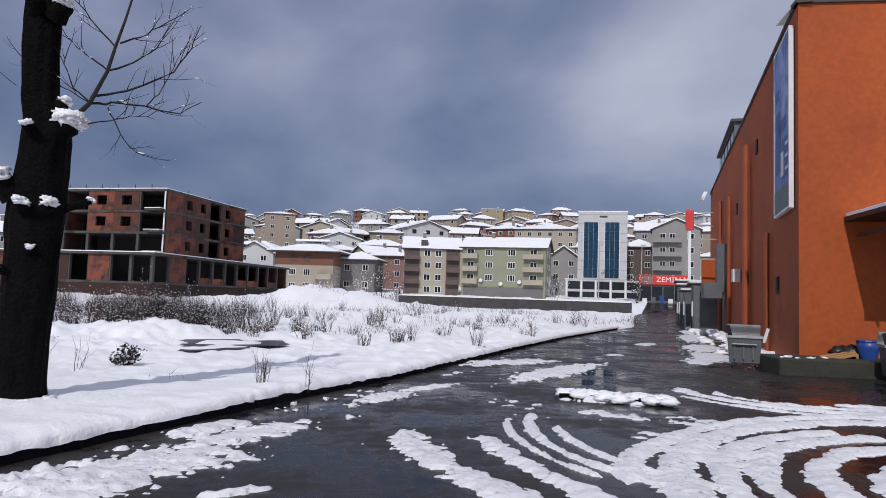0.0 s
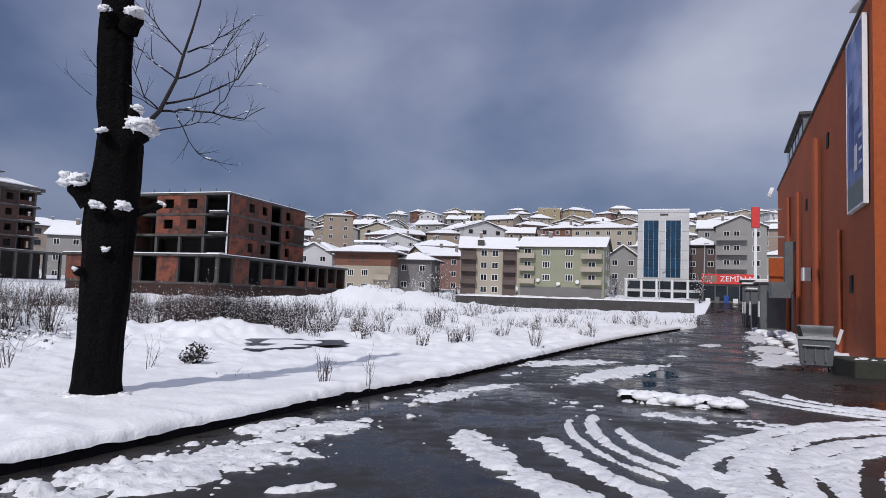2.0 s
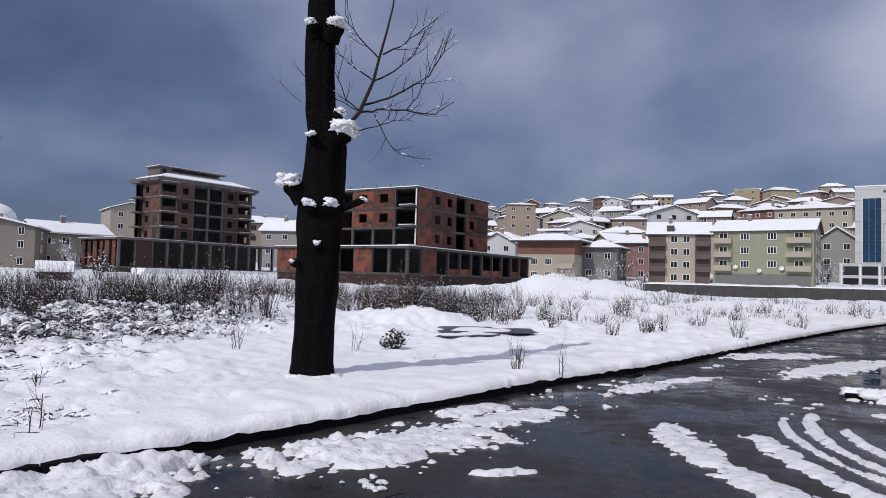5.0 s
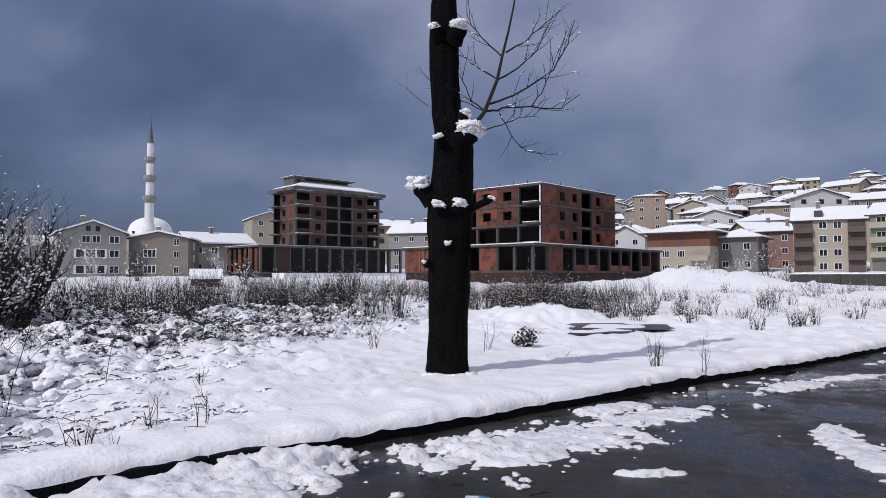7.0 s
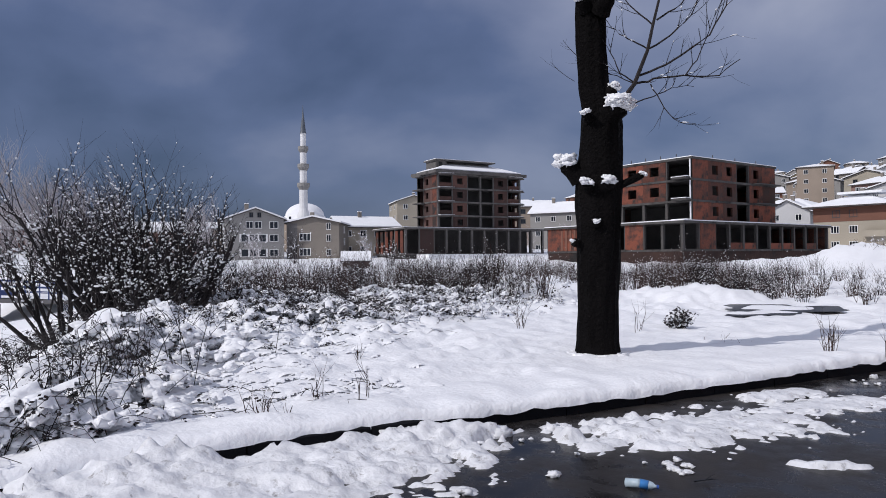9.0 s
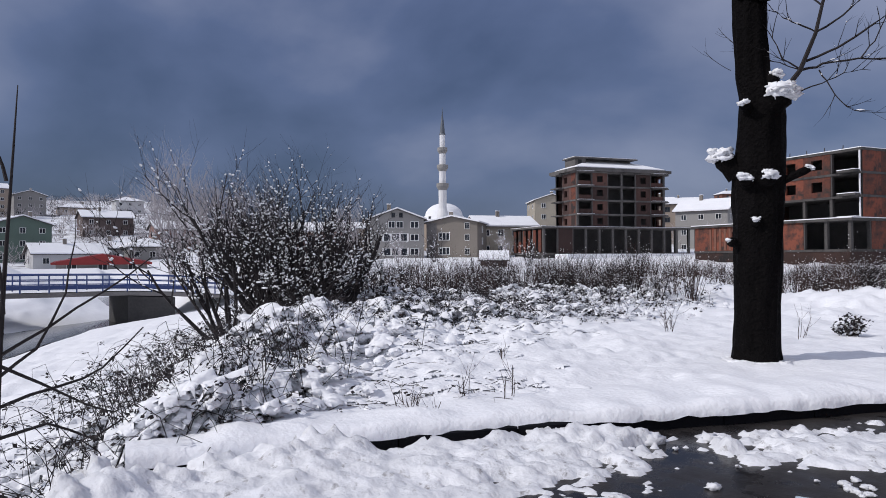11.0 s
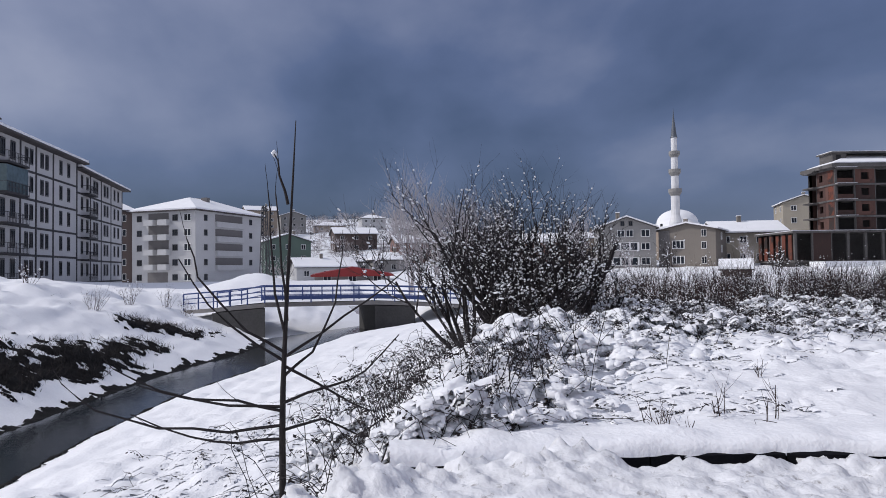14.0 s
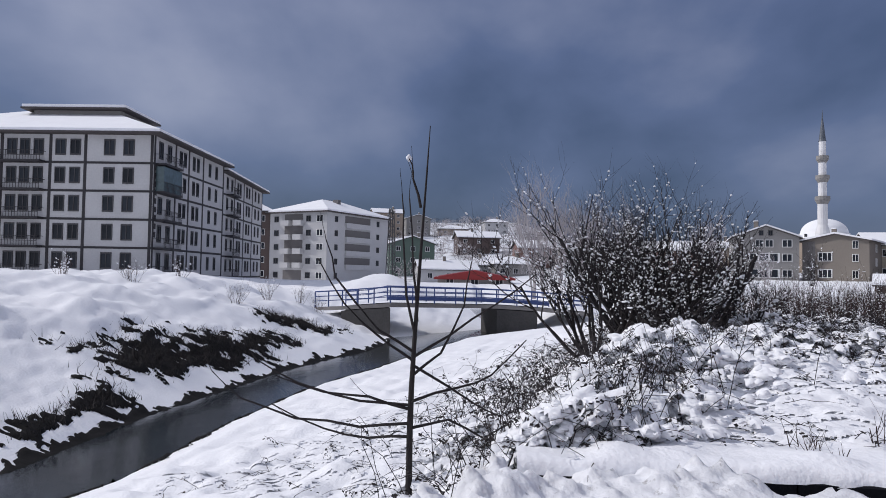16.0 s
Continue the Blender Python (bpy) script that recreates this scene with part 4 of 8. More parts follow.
def build_street_side():
    """Sheds, sign and heaps along the street past the warehouse."""
    u = Vector((11.5, 36.4, 0)).normalized()
    n = Vector((-u.y, u.x, 0))
    c = Vector((10.6, 20.5, 0))
    rz = math.degrees(math.atan2(-u.y, -u.x))
    for i, (s, l, w, h, mat, label) in enumerate(((31.0, 4.0, 1.6, 3.4, GREEN_TIN, "grey sheet-metal kiosk against the wall"), (37.0, 4.5, 2.2, 3.0, GREEN_TIN, "pale sheet-metal kiosk beside the street"),
                                                  (43.0, 5.0, 2.4, 3.6, GREEN_TIN, "grey shop front with a flat canopy"), (50.0, 6.0, 2.4, 4.2, GREEN_TIN, "white low shop front with signs"))):
        q = c + u * (s + l) + n * (w if s < 37 else w - 0.2)
        t = thing("kiosk", q.x, q.y, 0, rz, label, "kiosk", "kiosks by the warehouse")
        box_part("body", (0, 0, 0), (l, w, h), mat, t, bevel=0.03)
        box_part("canopy", (-0.1, -0.35, h), (l + 0.1, w, h + 0.12), FASCIA, t)
        box_part("canopy_snow", (0, -0.3, h + 0.12), (l, w, h + 0.24), SNOW_ROOF, t, "snow on the canopy")
        box_part("door", (l * 0.15, -0.03, 0.1), (l * 0.15 + 0.9, 0.0, 2.1), DOOR_DARK, t)
        shared("window", WIN2, pose(l * 0.68, -0.02, 1.6) @ Matrix.Diagonal((1.3, 1, 1.1, 1)), t)
        box_part("stripe", (0.1, -0.035, 0.25), (0.7, -0.005, 0.45), material("yellow_stripe", (0.6, 0.42, 0.03), 0.6, 0.2), t, "yellow warning stripe")
    q = c + u * 52 + n * 1.0
    t = thing("sign_tower", 0.337 * 80, 0.941 * 80, 0.2, -15, "tall sign tower with a red top box", "sign")
    box_part("mast", (-0.14, -0.10, 0), (0.14, 0.10, 9.9), WHITE_PAINT, t, "white sign mast")
    box_part("head", (-0.42, -0.25, 9.9), (0.42, 0.25, 12.1), RED_PAINT, t, "plain red sign box", bevel=0.04)
    # snow heap at the wall's foot
    v2, f2 = [], []
    rnd = random.Random(4)
    for i in range(46):
        q = c + u * (4 + 34 * rnd.random()) + n * (0.2 + 1.6 * rnd.random())
        blob(v2, f2, (q.x, q.y, 0.03), 0.12 + 0.4 * rnd.random() ** 2, i, 0.5)
    tagged(mesh_ob("snow_heap", v2, f2, SNOW, smooth=True), "shovelled snow lumps at the foot of the wall", "snow", kind="stuff")
    # crate, tub and sack on the platform
    t = thing("crate", 11.35, 19.75, 0.44, -12, "broken pale wooden crate on the platform", "crate")
    for k in range(3):
        bm = bmesh.new()
        add_box(bm, -0.45, -0.2 + 0.15 * k, 0.05, 0.45, -0.09 + 0.15 * k, 0.08, 0, pose(0, 0, 0, 18, -14, 0))
        part("slat", bm, WOOD_CRATE, t)
    for sx in (-0.43, 0.36):
        bm = bmesh.new()
        add_box(bm, sx, -0.22, -0.02, sx + 0.07, 0.24, 0.05, 0, pose(0, 0, 0, 18, -14, 0))
        part("batten", bm, WOOD_CRATE, t)
    t = thing("plastic_tub", 12.05, 19.55, 0.44, 0, "blue plastic tub on the platform", "tub")
    v2, f2 = [], []
    add_tube(v2, f2, [Vector((0, 0, 0)), Vector((0, 0, 0.3)), Vector((0, 0, 0.5))], [0.22, 0.28, 0.3], 12)
    mesh_ob("tub", v2, f2, BLUE_PLASTIC, t, smooth=True)
    v2, f2 = [], []
    add_tube(v2, f2, [Vector((0, 0, 0.5)), Vector((0, 0, 0.54))], [0.32, 0.31], 12)
    mesh_ob("rim", v2, f2, BLUE_PLASTIC, t)
    v2, f2 = [], []
    for i, (dx, dy, r) in enumerate(((0, 0, 0.3), (0.4, 0.1, 0.25), (-0.35, 0.15, 0.22))):
        blob(v2, f2, (11.85 + dx, 20.0 + 0.3 * dy, 0.6), r, 70 + i, 0.8)
    tagged(mesh_ob("rubbish_sack", v2, f2, BLACK_PLASTIC, smooth=True), "black rubbish sacks heaped on the platform", "sack")


build_orange()
build_dumpster(9.15, 20.9, 0.0, -22, "battered grey metal waste container with open lid")
build_dumpster(11.85, 17.75, 0.0, -20, "second grey waste container beside the platform")
build_street_side()


# ---- the two unfinished buildings ----
BRICK_FLAT = wall_paint("bare_brick_wall", (0.22, 0.10, 0.068))


def bearing(az, d):
    """The place d metres from the first eye, az degrees to the left of its heading."""
    return -d * math.sin(radians(az)), d * math.cos(radians(az))


def panel_mesh(w, h, kind, mat):
    """One bay of hollow-brick infill, 0.2 m thick: whole, with a window hole, or only a low parapet."""
    bm = bmesh.new()
    if kind == "#":
        add_box(bm, 0, -0.13, 0, w, 0.2, h)
    elif kind == "b":
        add_box(bm, 0, 0, 0, w, 0.2, 0.9)
    else:
        a, b = (0.3, 0.7) if kind == "w" else (0.12, 0.88)
        s, t = 0.28, 0.78
        xs, zs = (0, w * a, w * b, w), (0, h * s, h * t, h)
        for i in range(3):
            for j in range(3):
                if (i, j) != (1, 1):
                    add_box(bm, xs[i], -0.13, zs[j], xs[i + 1], 0.2, zs[j + 1])
        bmesh.ops.remove_doubles(bm, verts=bm.verts[:], dist=0.001)
    me = bpy.data.meshes.new("brick_panel")
    bm.to_mesh(me)
    bm.free()
    me.materials.append(mat)
    return me


def concrete_frame(t, l, w, z0, floors, pitch, front, right, left, back="#", slab_mat=None, brick=None, over=0.0, x0=0.0, y0=0.0):
    """Slabs, columns and infill; the strings name each bay of each floor, lowest floor first."""
    slab_mat = slab_mat or CONCRETE
    nf, nr = len(front[0]), len(right[0])
    for k in range(floors + 1):
        o = over if k else 0.0
        box_part("slab", (x0 - o, y0 - o, z0 + k * pitch - 0.3), (x0 + l + o, y0 + w + o, z0 + k * pitch), slab_mat, t)
    col = bpy.data.meshes.new("column")
    bm = bmesh.new()
    add_box(bm, -0.2, -0.2, 0, 0.2, 0.2, pitch - 0.3)
    bm.to_mesh(col)
    bm.free()
    col.materials.append(slab_mat)
    bw, bd = (l - 0.44) / nf, (w - 0.44) / nr
    cache = {}
    for k in range(floors):
        z = z0 + k * pitch
        pts = {(round(0.22 + i * bw, 3), yy) for i in range(nf + 1) for yy in (0.22, w - 0.22)} | {(xx, round(0.22 + j * bd, 3)) for j in range(nr + 1) for xx in (0.22, l - 0.22)}
        for px, py in sorted(pts):
            shared("column", col, pose(x0 + px, y0 + py, z), t)
        for face, codes, n, bay in (("f", front[k], nf, bw), ("r", right[k], nr, bd), ("l", left[k], nr, bd), ("b", back * nf, nf, bw)):
            for i, c in enumerate(codes):
                if c == "o":
                    continue
                key = (c, round(bay, 3))
                if key not in cache:
                    cache[key] = panel_mesh(bay - (0.42 if c == "b" else 0.006), pitch - 0.3, c, brick or BRICK_RED)
                s = 0.22 + i * bay + (0.21 if c == "b" else 0.003)
                if face == "f":
                    m = pose(x0 + s, y0 + 0.1, z)
                elif face == "r":
                    m = pose(x0 + l - 0.1, y0 + s, z, 0, 0, 90)
                elif face == "l":
                    m = pose(x0 + 0.1, y0 + w - s, z, 0, 0, -90)
                else:
                    m = pose(x0 + l - s, y0 + w - 0.1, z, 0, 0, 180)
                shared("brick_panel", cache[key], m, t)
    # added, unseen cross walls; their dark colour stands in for the rooms' shade
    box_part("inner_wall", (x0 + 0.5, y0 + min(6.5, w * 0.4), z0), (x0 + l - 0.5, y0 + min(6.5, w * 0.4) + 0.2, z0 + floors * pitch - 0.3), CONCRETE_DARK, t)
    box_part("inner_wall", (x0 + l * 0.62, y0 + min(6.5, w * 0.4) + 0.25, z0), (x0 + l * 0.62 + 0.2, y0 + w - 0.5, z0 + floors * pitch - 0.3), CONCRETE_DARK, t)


def build_red_shell():
    ax, ay = -61.5, 93.6
    rz = heading(ax, ay, -36.0, 87.9)
    t = thing("unfinished_building", ax, ay, 0.2, rz, "unfinished red brick and concrete building on a wide podium", "building")
    # podium: a closed lower part, an open hall above
    # closed wall; its dark brick colour also paints the shade of openings left out
    box_part("basement_wall", (0.1, 0.1, -0.5), (24.9, 38.8, 2.1), BRICK_DARK, t, "dark brick lower wall")
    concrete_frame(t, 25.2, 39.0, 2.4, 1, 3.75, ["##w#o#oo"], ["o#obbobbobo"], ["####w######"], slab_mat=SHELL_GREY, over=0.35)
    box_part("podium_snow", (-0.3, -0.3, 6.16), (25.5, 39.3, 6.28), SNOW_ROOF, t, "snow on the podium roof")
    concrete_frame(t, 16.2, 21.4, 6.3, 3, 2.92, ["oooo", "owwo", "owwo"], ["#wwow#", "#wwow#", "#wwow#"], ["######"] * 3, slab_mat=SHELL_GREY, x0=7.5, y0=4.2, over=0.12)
    box_part("roof_snow", (7.3, 4.0, 15.07), (23.8, 25.8, 15.17), SNOW_ROOF, t, "thin snow on the flat roof")
    for i in range(9):
        p = Vector((8.0 + i * 2.6, 4.6, 15.1)) if i < 6 else Vector((23.0, 4.6 + (i - 5) * 5.6, 15.1))
        v2, f2 = [], []
        add_tube(v2, f2, [p, p + Vector((0.03, 0, 0.65))], [0.08, 0.05], 4)
        mesh_ob("rebar", v2, f2, METAL_DARK, t)
    # bare brick patches where the plaster never went on, and the white-edged openings at the corner
    for k in range(3):
        z = 6.3 + 2.92 * k
        box_part("balcony_slab", (23.7, 19.0, z - 0.15), (24.9, 25.2, z), CONCRETE_DARK, t)
        box_part("balcony_front", (21.2, 3.0, z - 0.1), (23.6, 4.1, z + 0.18), SHELL_GREY, t)
        box_part("sill_snow", (21.2, 3.0, z + 0.18), (23.6, 4.05, z + 0.26), SNOW_ROOF, t, "snow on the ledge")
        box_part("door_post", (23.45, 4.02, z), (23.62, 4.16, z + 2.6), WHITE_PAINT, t, "pale upright at the corner")
    for i in range(5):
        box_part("timber_prop", (3.2 + i * 0.9, -0.12, 2.5), (3.55 + i * 0.9, 0.0, 5.6), BRICK_FLAT, t, "reddish board leaning in the bay")


def build_grey_shell():
    ax, ay = -88.0, 88.0
    ux, uy = 0.3, 0.954
    rz = math.degrees(math.atan2(uy, ux))
    # local x runs along the side that faces the road, y away from it
    t = thing("unfinished_building", ax, ay, 1.4, rz, "unfinished grey concrete apartment frame with brick infill and hipped roof", "building")
    concrete_frame(t, 31.8, 12.4, 1.2, 1, 4.75, ["o#ooooooooo"], ["ooo"], ["ooo"], slab_mat=SHELL_DULL, over=0.5, brick=BRICK_DULL)
    box_part("basement_wall", (0.2, 0.2, -1.5), (31.6, 12.2, 0.9), CONCRETE_DARK, t, "dark lower wall")
    box_part("podium_snow", (-0.4, -0.4, 5.96), (32.2, 12.8, 6.04), SNOW_ROOF, t, "snow on the podium roof")
    box_part("terrace_snow", (2.0, -5.0, -0.1), (31.0, -0.6, 1.0), SNOW_ROOF, t, "snow on the low terrace")
    for i in range(6):
        box_part("brick_pier", (-0.12, 0.7 + i * 2.05, 1.3), (0.02, 1.75 + i * 2.05, 5.4), BRICK_RED, t)
    x0, x1, y0, y1 = 9.2, 29.1, 4.0, 12.2
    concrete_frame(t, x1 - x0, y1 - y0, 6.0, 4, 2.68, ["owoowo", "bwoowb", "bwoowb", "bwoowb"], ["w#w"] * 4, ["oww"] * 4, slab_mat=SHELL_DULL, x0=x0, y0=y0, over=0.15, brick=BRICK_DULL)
    for k in range(4):
        z = 8.4 + 2.68 * k
        for x in (x0 + 0.2, x1 - 3.2):
            box_part("balcony_slab", (x - 0.3, y0 - 1.2, z), (x + 3.0, y0 - 0.15, z + 0.2), SHELL_DULL, t)
            box_part("balcony_snow", (x - 0.25, y0 - 1.15, z + 0.2), (x + 2.95, y0 - 0.2, z + 0.27), SNOW_ROOF, t, "snow on the balcony slab")
        box_part("balcony_slab", (x0 - 1.2, y1 - 3.6, z), (x0 - 0.15, y1 - 0.2, z + 0.2), SHELL_DULL, t)
        box_part("balcony_slab", (x1 + 0.15, y0 + 0.4, z), (x1 + 1.3, y0 + 4.0, z + 0.2), SHELL_DULL, t)
        box_part("red_infill", (x0 - 0.04, y0 + 0.5, z - 2.3), (x0 + 0.08, y0 + 2.0, z - 0.05), BRICK_RED, t)
    box_part("cornice", (x0 - 0.9, y0 - 0.9, 16.72), (x1 + 0.9, y1 + 0.9, 17.3), SHELL_DULL, t, "projecting concrete cornice")
    sub = new("upper_roof")
    sub.parent = t
    sub.matrix_local = pose(x0 + 0.2, y0 + 0.1, 17.28)
    hip_roof(sub, x1 - x0 - 0.3, y1 - y0, 0.0, 1.6, 0.2, fascia=SHELL_DULL)
    box_part("penthouse", (10.6, 6.8, 17.2), (13.0, 10.8, 19.6), SHELL_DULL, t, "small concrete roof house")
    box_part("penthouse_door", (11.2, 6.76, 17.3), (12.0, 6.8, 19.3), DOOR_DARK, t)
    box_part("penthouse_wall", (13.0, 8.2, 17.2), (24.0, 10.8, 19.5), SHELL_DULL, t)
    box_part("penthouse_roof", (10.2, 6.4, 19.6), (24.5, 11.2, 19.8), SHELL_DULL, t, "thin roof slab")
    box_part("penthouse_snow", (10.3, 6.5, 19.8), (24.4, 11.1, 19.92), SNOW_ROOF, t, "snow on the roof house")


build_red_shell()
build_grey_shell()


# ---- houses ----
CREAM = wall_paint("cream_wall", (0.47, 0.42, 0.34))
BEIGE = wall_paint("beige_wall", (0.38, 0.31, 0.25))
SAGE = wall_paint("sage_green_wall", (0.335, 0.345, 0.245))
GREY_WALL = wall_paint("grey_wall", (0.34, 0.33, 0.32))
GREY_BROWN = wall_paint("grey_brown_wall", (0.27, 0.24, 0.21))
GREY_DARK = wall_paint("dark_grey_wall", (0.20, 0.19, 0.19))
ROSE = wall_paint("dull_rose_wall", (0.31, 0.19, 0.165))
BROWN_WALL = wall_paint("brown_wall", (0.135, 0.10, 0.092))
WHITE_WALL = wall_paint("white_wall", (0.64, 0.64, 0.65))
YELLOW_WALL = wall_paint("yellow_wall", (0.42, 0.345, 0.22))
GREEN_DARK = wall_paint("dark_green_wall", (0.14, 0.20, 0.17))
STONE = material("dark_stone_wall", (0.06, 0.056, 0.056), 0.9, 0.45, 0.8, 6.0, 0.5)
BAND_DARK = material("dark_band_paint", (0.030, 0.028, 0.032), 0.7, 0.2, 1.0, 10.0, 0.0)


def house(label, a, b, depth, h, mat, floors, roof=("hip", 1.6, 0.5), z=None, cols=3, side_cols=2, pitch=None, category="house", group="", win=(1.3, 1.35), mesh=None, name="house"):
    """A house whose front runs from a to b (bearing, distance)."""
    (ax, ay), (bx, by) = bearing(*a), bearing(*b)
    l = math.hypot(bx - ax, by - ay)
    if z is None:
        z = min(land1(ax, ay), land1(bx, by)) - 0.2
    t = thing(name, ax, ay, z, heading(ax, ay, bx, by), label, category, group)
    box_part("wall", (0, 0, -3.0), (l, depth, h), mat, t)
    pitch = pitch or h / floors
    rows = [pitch * k + pitch * 0.55 for k in range(floors)]
    if cols:
        windows(t, l, depth, "f", spread(0, l, cols), rows, *win, mesh=mesh)
    if side_cols:
        windows(t, l, depth, "r", spread(0, depth, side_cols), rows, *win, mesh=mesh)
        windows(t, l, depth, "l", spread(0, depth, side_cols), rows, *win, mesh=mesh)
    kind, rise, over = roof
    if kind != "flat" and l > 8.5:
        sx = l * (0.3 + 0.4 * ((l * 7.3) % 1.0))
        box_part("chimney", (sx, depth * 0.42, h + 0.3), (sx + 0.7, depth * 0.42 + 0.6, h + rise + 1.3), GREY_BROWN, t, "smoke-stained chimney")
        box_part("chimney_snow", (sx - 0.05, depth * 0.42 - 0.05, h + rise + 1.3), (sx + 0.75, depth * 0.42 + 0.65, h + rise + 1.45), SNOW_ROOF, t, "snow on the chimney")
    if kind == "hip":
        hip_roof(t, l, depth, h, rise, over)
    elif kind in ("gable_x", "gable_y"):
        gable_wall(t, l, depth, h, rise, mat, kind[-1])
        gable_roof(t, l, depth, h, rise, over, kind[-1])
    else:
        box_part("roof_snow", (-0.1, -0.1, h), (l + 0.1, depth + 0.1, h + 0.2), SNOW_ROOF, t, "snow on the flat roof")
    return t, l, depth, pitch


def build_row():
    """The row of blocks behind the stone wall at the end of the field."""
    t, l, w, p = house("four-storey sage green apartment house with pale balconies", (-1.6, 152), (-8.5, 149), 12, 11.0, SAGE, 4, ("gable_x", 2.3, 0.6), 2.3, 0, 0, category="apartment house")
    rows = [p * k + 1.55 for k in range(4)]
    windows(t, l, w, "f", [l * 0.33, l * 0.60], rows, 1.7, 1.4, WIN3)
    for s0, s1 in ((0.3, l * 0.2), (l * 0.74, l - 0.4)):
        windows(t, l, w, "f", [(s0 + s1) / 2], rows, 1.6, 1.5, WIN2)
        balconies(t, l, w, "f", s0, s1, [p * k + 0.3 for k in range(1, 4)], CREAM)
    windows(t, l, w, "r", [4, 8], rows)
    box_part("shop_front", (0.5, -0.15, 0.0), (l - 0.5, 0.02, 2.3), GREY_DARK, t, "dark ground-floor front")
    windows(t, l, w, "f", spread(1, l - 1, 6), [1.1], 1.6, 1.5, WIN2)
    for s, z in ((l * 0.24, 3.6), (l * 0.7, 3.4), (l * 0.48, 2.9)):
        v2, f2 = [], []
        add_tube(v2, f2, [Vector((s, -0.25, z)), Vector((s, -0.5, z + 0.1))], [0.12, 0.45], 10)
        mesh_ob("dish", v2, f2, METAL_GREY, t, "grey satellite dish")

    t, l, w, p = house("four-storey beige and brown apartment house", (3.2, 152), (-1.4, 152), 12, 10.6, CREAM, 4, ("gable_x", 2.6, 0.6), 2.1, 0, 0, category="apartment house")
    rows = [p * k + 1.55 for k in range(4)]
    windows(t, l, w, "f", [l * 0.42, l * 0.62], rows, 1.4, 1.4, WIN2)
    for s0, s1 in ((0.1, l * 0.28), (l * 0.76, l - 0.1)):
        box_part("brown_bay", (s0, -0.12, 0.0), (s1, 0.0, 10.5), BROWN_WALL, t, "brown painted bay")
        windows(t, l, w, "f", [(s0 + s1) / 2], rows, 1.5, 1.4, WIN3)
        balconies(t, l, w, "f", s0, s1, [p * k + 0.2 for k in range(1, 4)], BROWN_WALL)
    box_part("dormer", (l * 0.3, 0.2, 10.8), (l * 0.42, 3.0, 12.4), FASCIA, t, "dark dormer")
    windows(t, l, w, "l", [4, 8], rows)

    # the tower with two strips of blue glass
    ax, ay = bearing(-10.1, 163)
    bx, by = bearing(-16.2, 163)
    l = math.hypot(bx - ax, by - ay)
    t = thing("office_tower", ax, ay, 2.3, heading(ax, ay, bx, by), "white panelled office block with two blue glass strips", "office building")
    box_part("podium", (0, 0, -1), (l, 14, 4.9), WHITE_WALL, t, "white glazed podium")
    x0, x1 = l * 0.16, l * 0.80
    box_part("tower", (x0, 0.4, 4.9), (x1, 13, 20.7), WHITE_WALL, t, "white cladding")
    tw = x1 - x0
    for f0, f1 in ((0.12, 0.41), (0.55, 0.84)):
        for k in range(6):
            for j in range(3):
                a = x0 + tw * (f0 + (f1 - f0) * j / 3)
                b = x0 + tw * (f0 + (f1 - f0) * (j + 1) / 3)
                box_part("pane", (a + 0.03, 0.28, 5.4 + 2.15 * k), (b - 0.03, 0.398, 7.5 + 2.15 * k), BLUE_GLASS, t)
        box_part("glass_rim", (x0 + tw * f0 - 0.12, 0.25, 5.3), (x0 + tw * f0, 0.39, 18.4), WHITE_PAINT, t)
        box_part("glass_rim", (x0 + tw * f1, 0.25, 5.3), (x0 + tw * f1 + 0.12, 0.39, 18.4), WHITE_PAINT, t)
    for k in range(8):
        box_part("panel_joint", (x0, 0.37, 5.0 + 2.15 * k), (x1, 0.395, 5.06 + 2.15 * k), GREY_WALL, t)
    for i in range(5):
        s0 = 0.4 + (l - 0.8) * i / 5
        s1 = 0.4 + (l - 0.8) * (i + 1) / 5
        box_part("pane", (s0 + 0.3, -0.05, 2.7), (s1 - 0.3, 0.06, 4.5), GLASS, t)
        box_part("pane", (s0 + 0.3, -0.05, 0.1), (s1 - 0.3, 0.06, 2.1), GLASS, t)
        box_part("pier", (s0 - 0.15, -0.2, 0.0), (s0 + 0.15, 0.0, 4.9), WHITE_PAINT, t)
    box_part("vent", (l * 0.44, 0.3, 19.4), (l * 0.54, 0.42, 19.8), METAL_DARK, t)
    box_part("roof_snow", (x0 - 0.1, 0.3, 20.7), (x1 + 0.1, 13.1, 20.9), SNOW_ROOF, t, "snow on the flat roof")
    box_part("podium_snow", (-0.1, -0.1, 4.9), (x0, 14, 5.05), SNOW_ROOF, t, "snow on the podium")
    for s in (0.35, 0.87):
        lamp = thing("street_lamp", ax + (bx - ax) * s, ay + (by - ay) * s - 7, 1.6, 0, "tall thin grey street lamp post", "street lamp", "street lamps by the wall")
        v2, f2 = [], []
        add_tube(v2, f2, [Vector((0, 0, 0)), Vector((0, 0, 8)), Vector((0.1, 0, 13.2))], [0.16, 0.12, 0.07], 6)
        mesh_ob("post", v2, f2, METAL_GREY, lamp)
        box_part("head", (-0.1, -0.15, 13.1), (0.9, 0.15, 13.3), METAL_GREY, lamp)

    # shop with its red sign
    ax, ay = bearing(-15.9, 150)
    bx, by = bearing(-19.6, 150)
    l = math.hypot(bx - ax, by - ay)
    t = thing("shop", ax, ay, 2.5, heading(ax, ay, bx, by), "low shop with a red sign and dark glazed front", "shop")
    box_part("wall", (0, 0.3, -1), (l, 10, 4.3), GREY_DARK, t)
    box_part("sign_board", (0.0, -0.1, 3.6), (l, 0.28, 5.6), RED_PAINT, t, "red shop sign board")
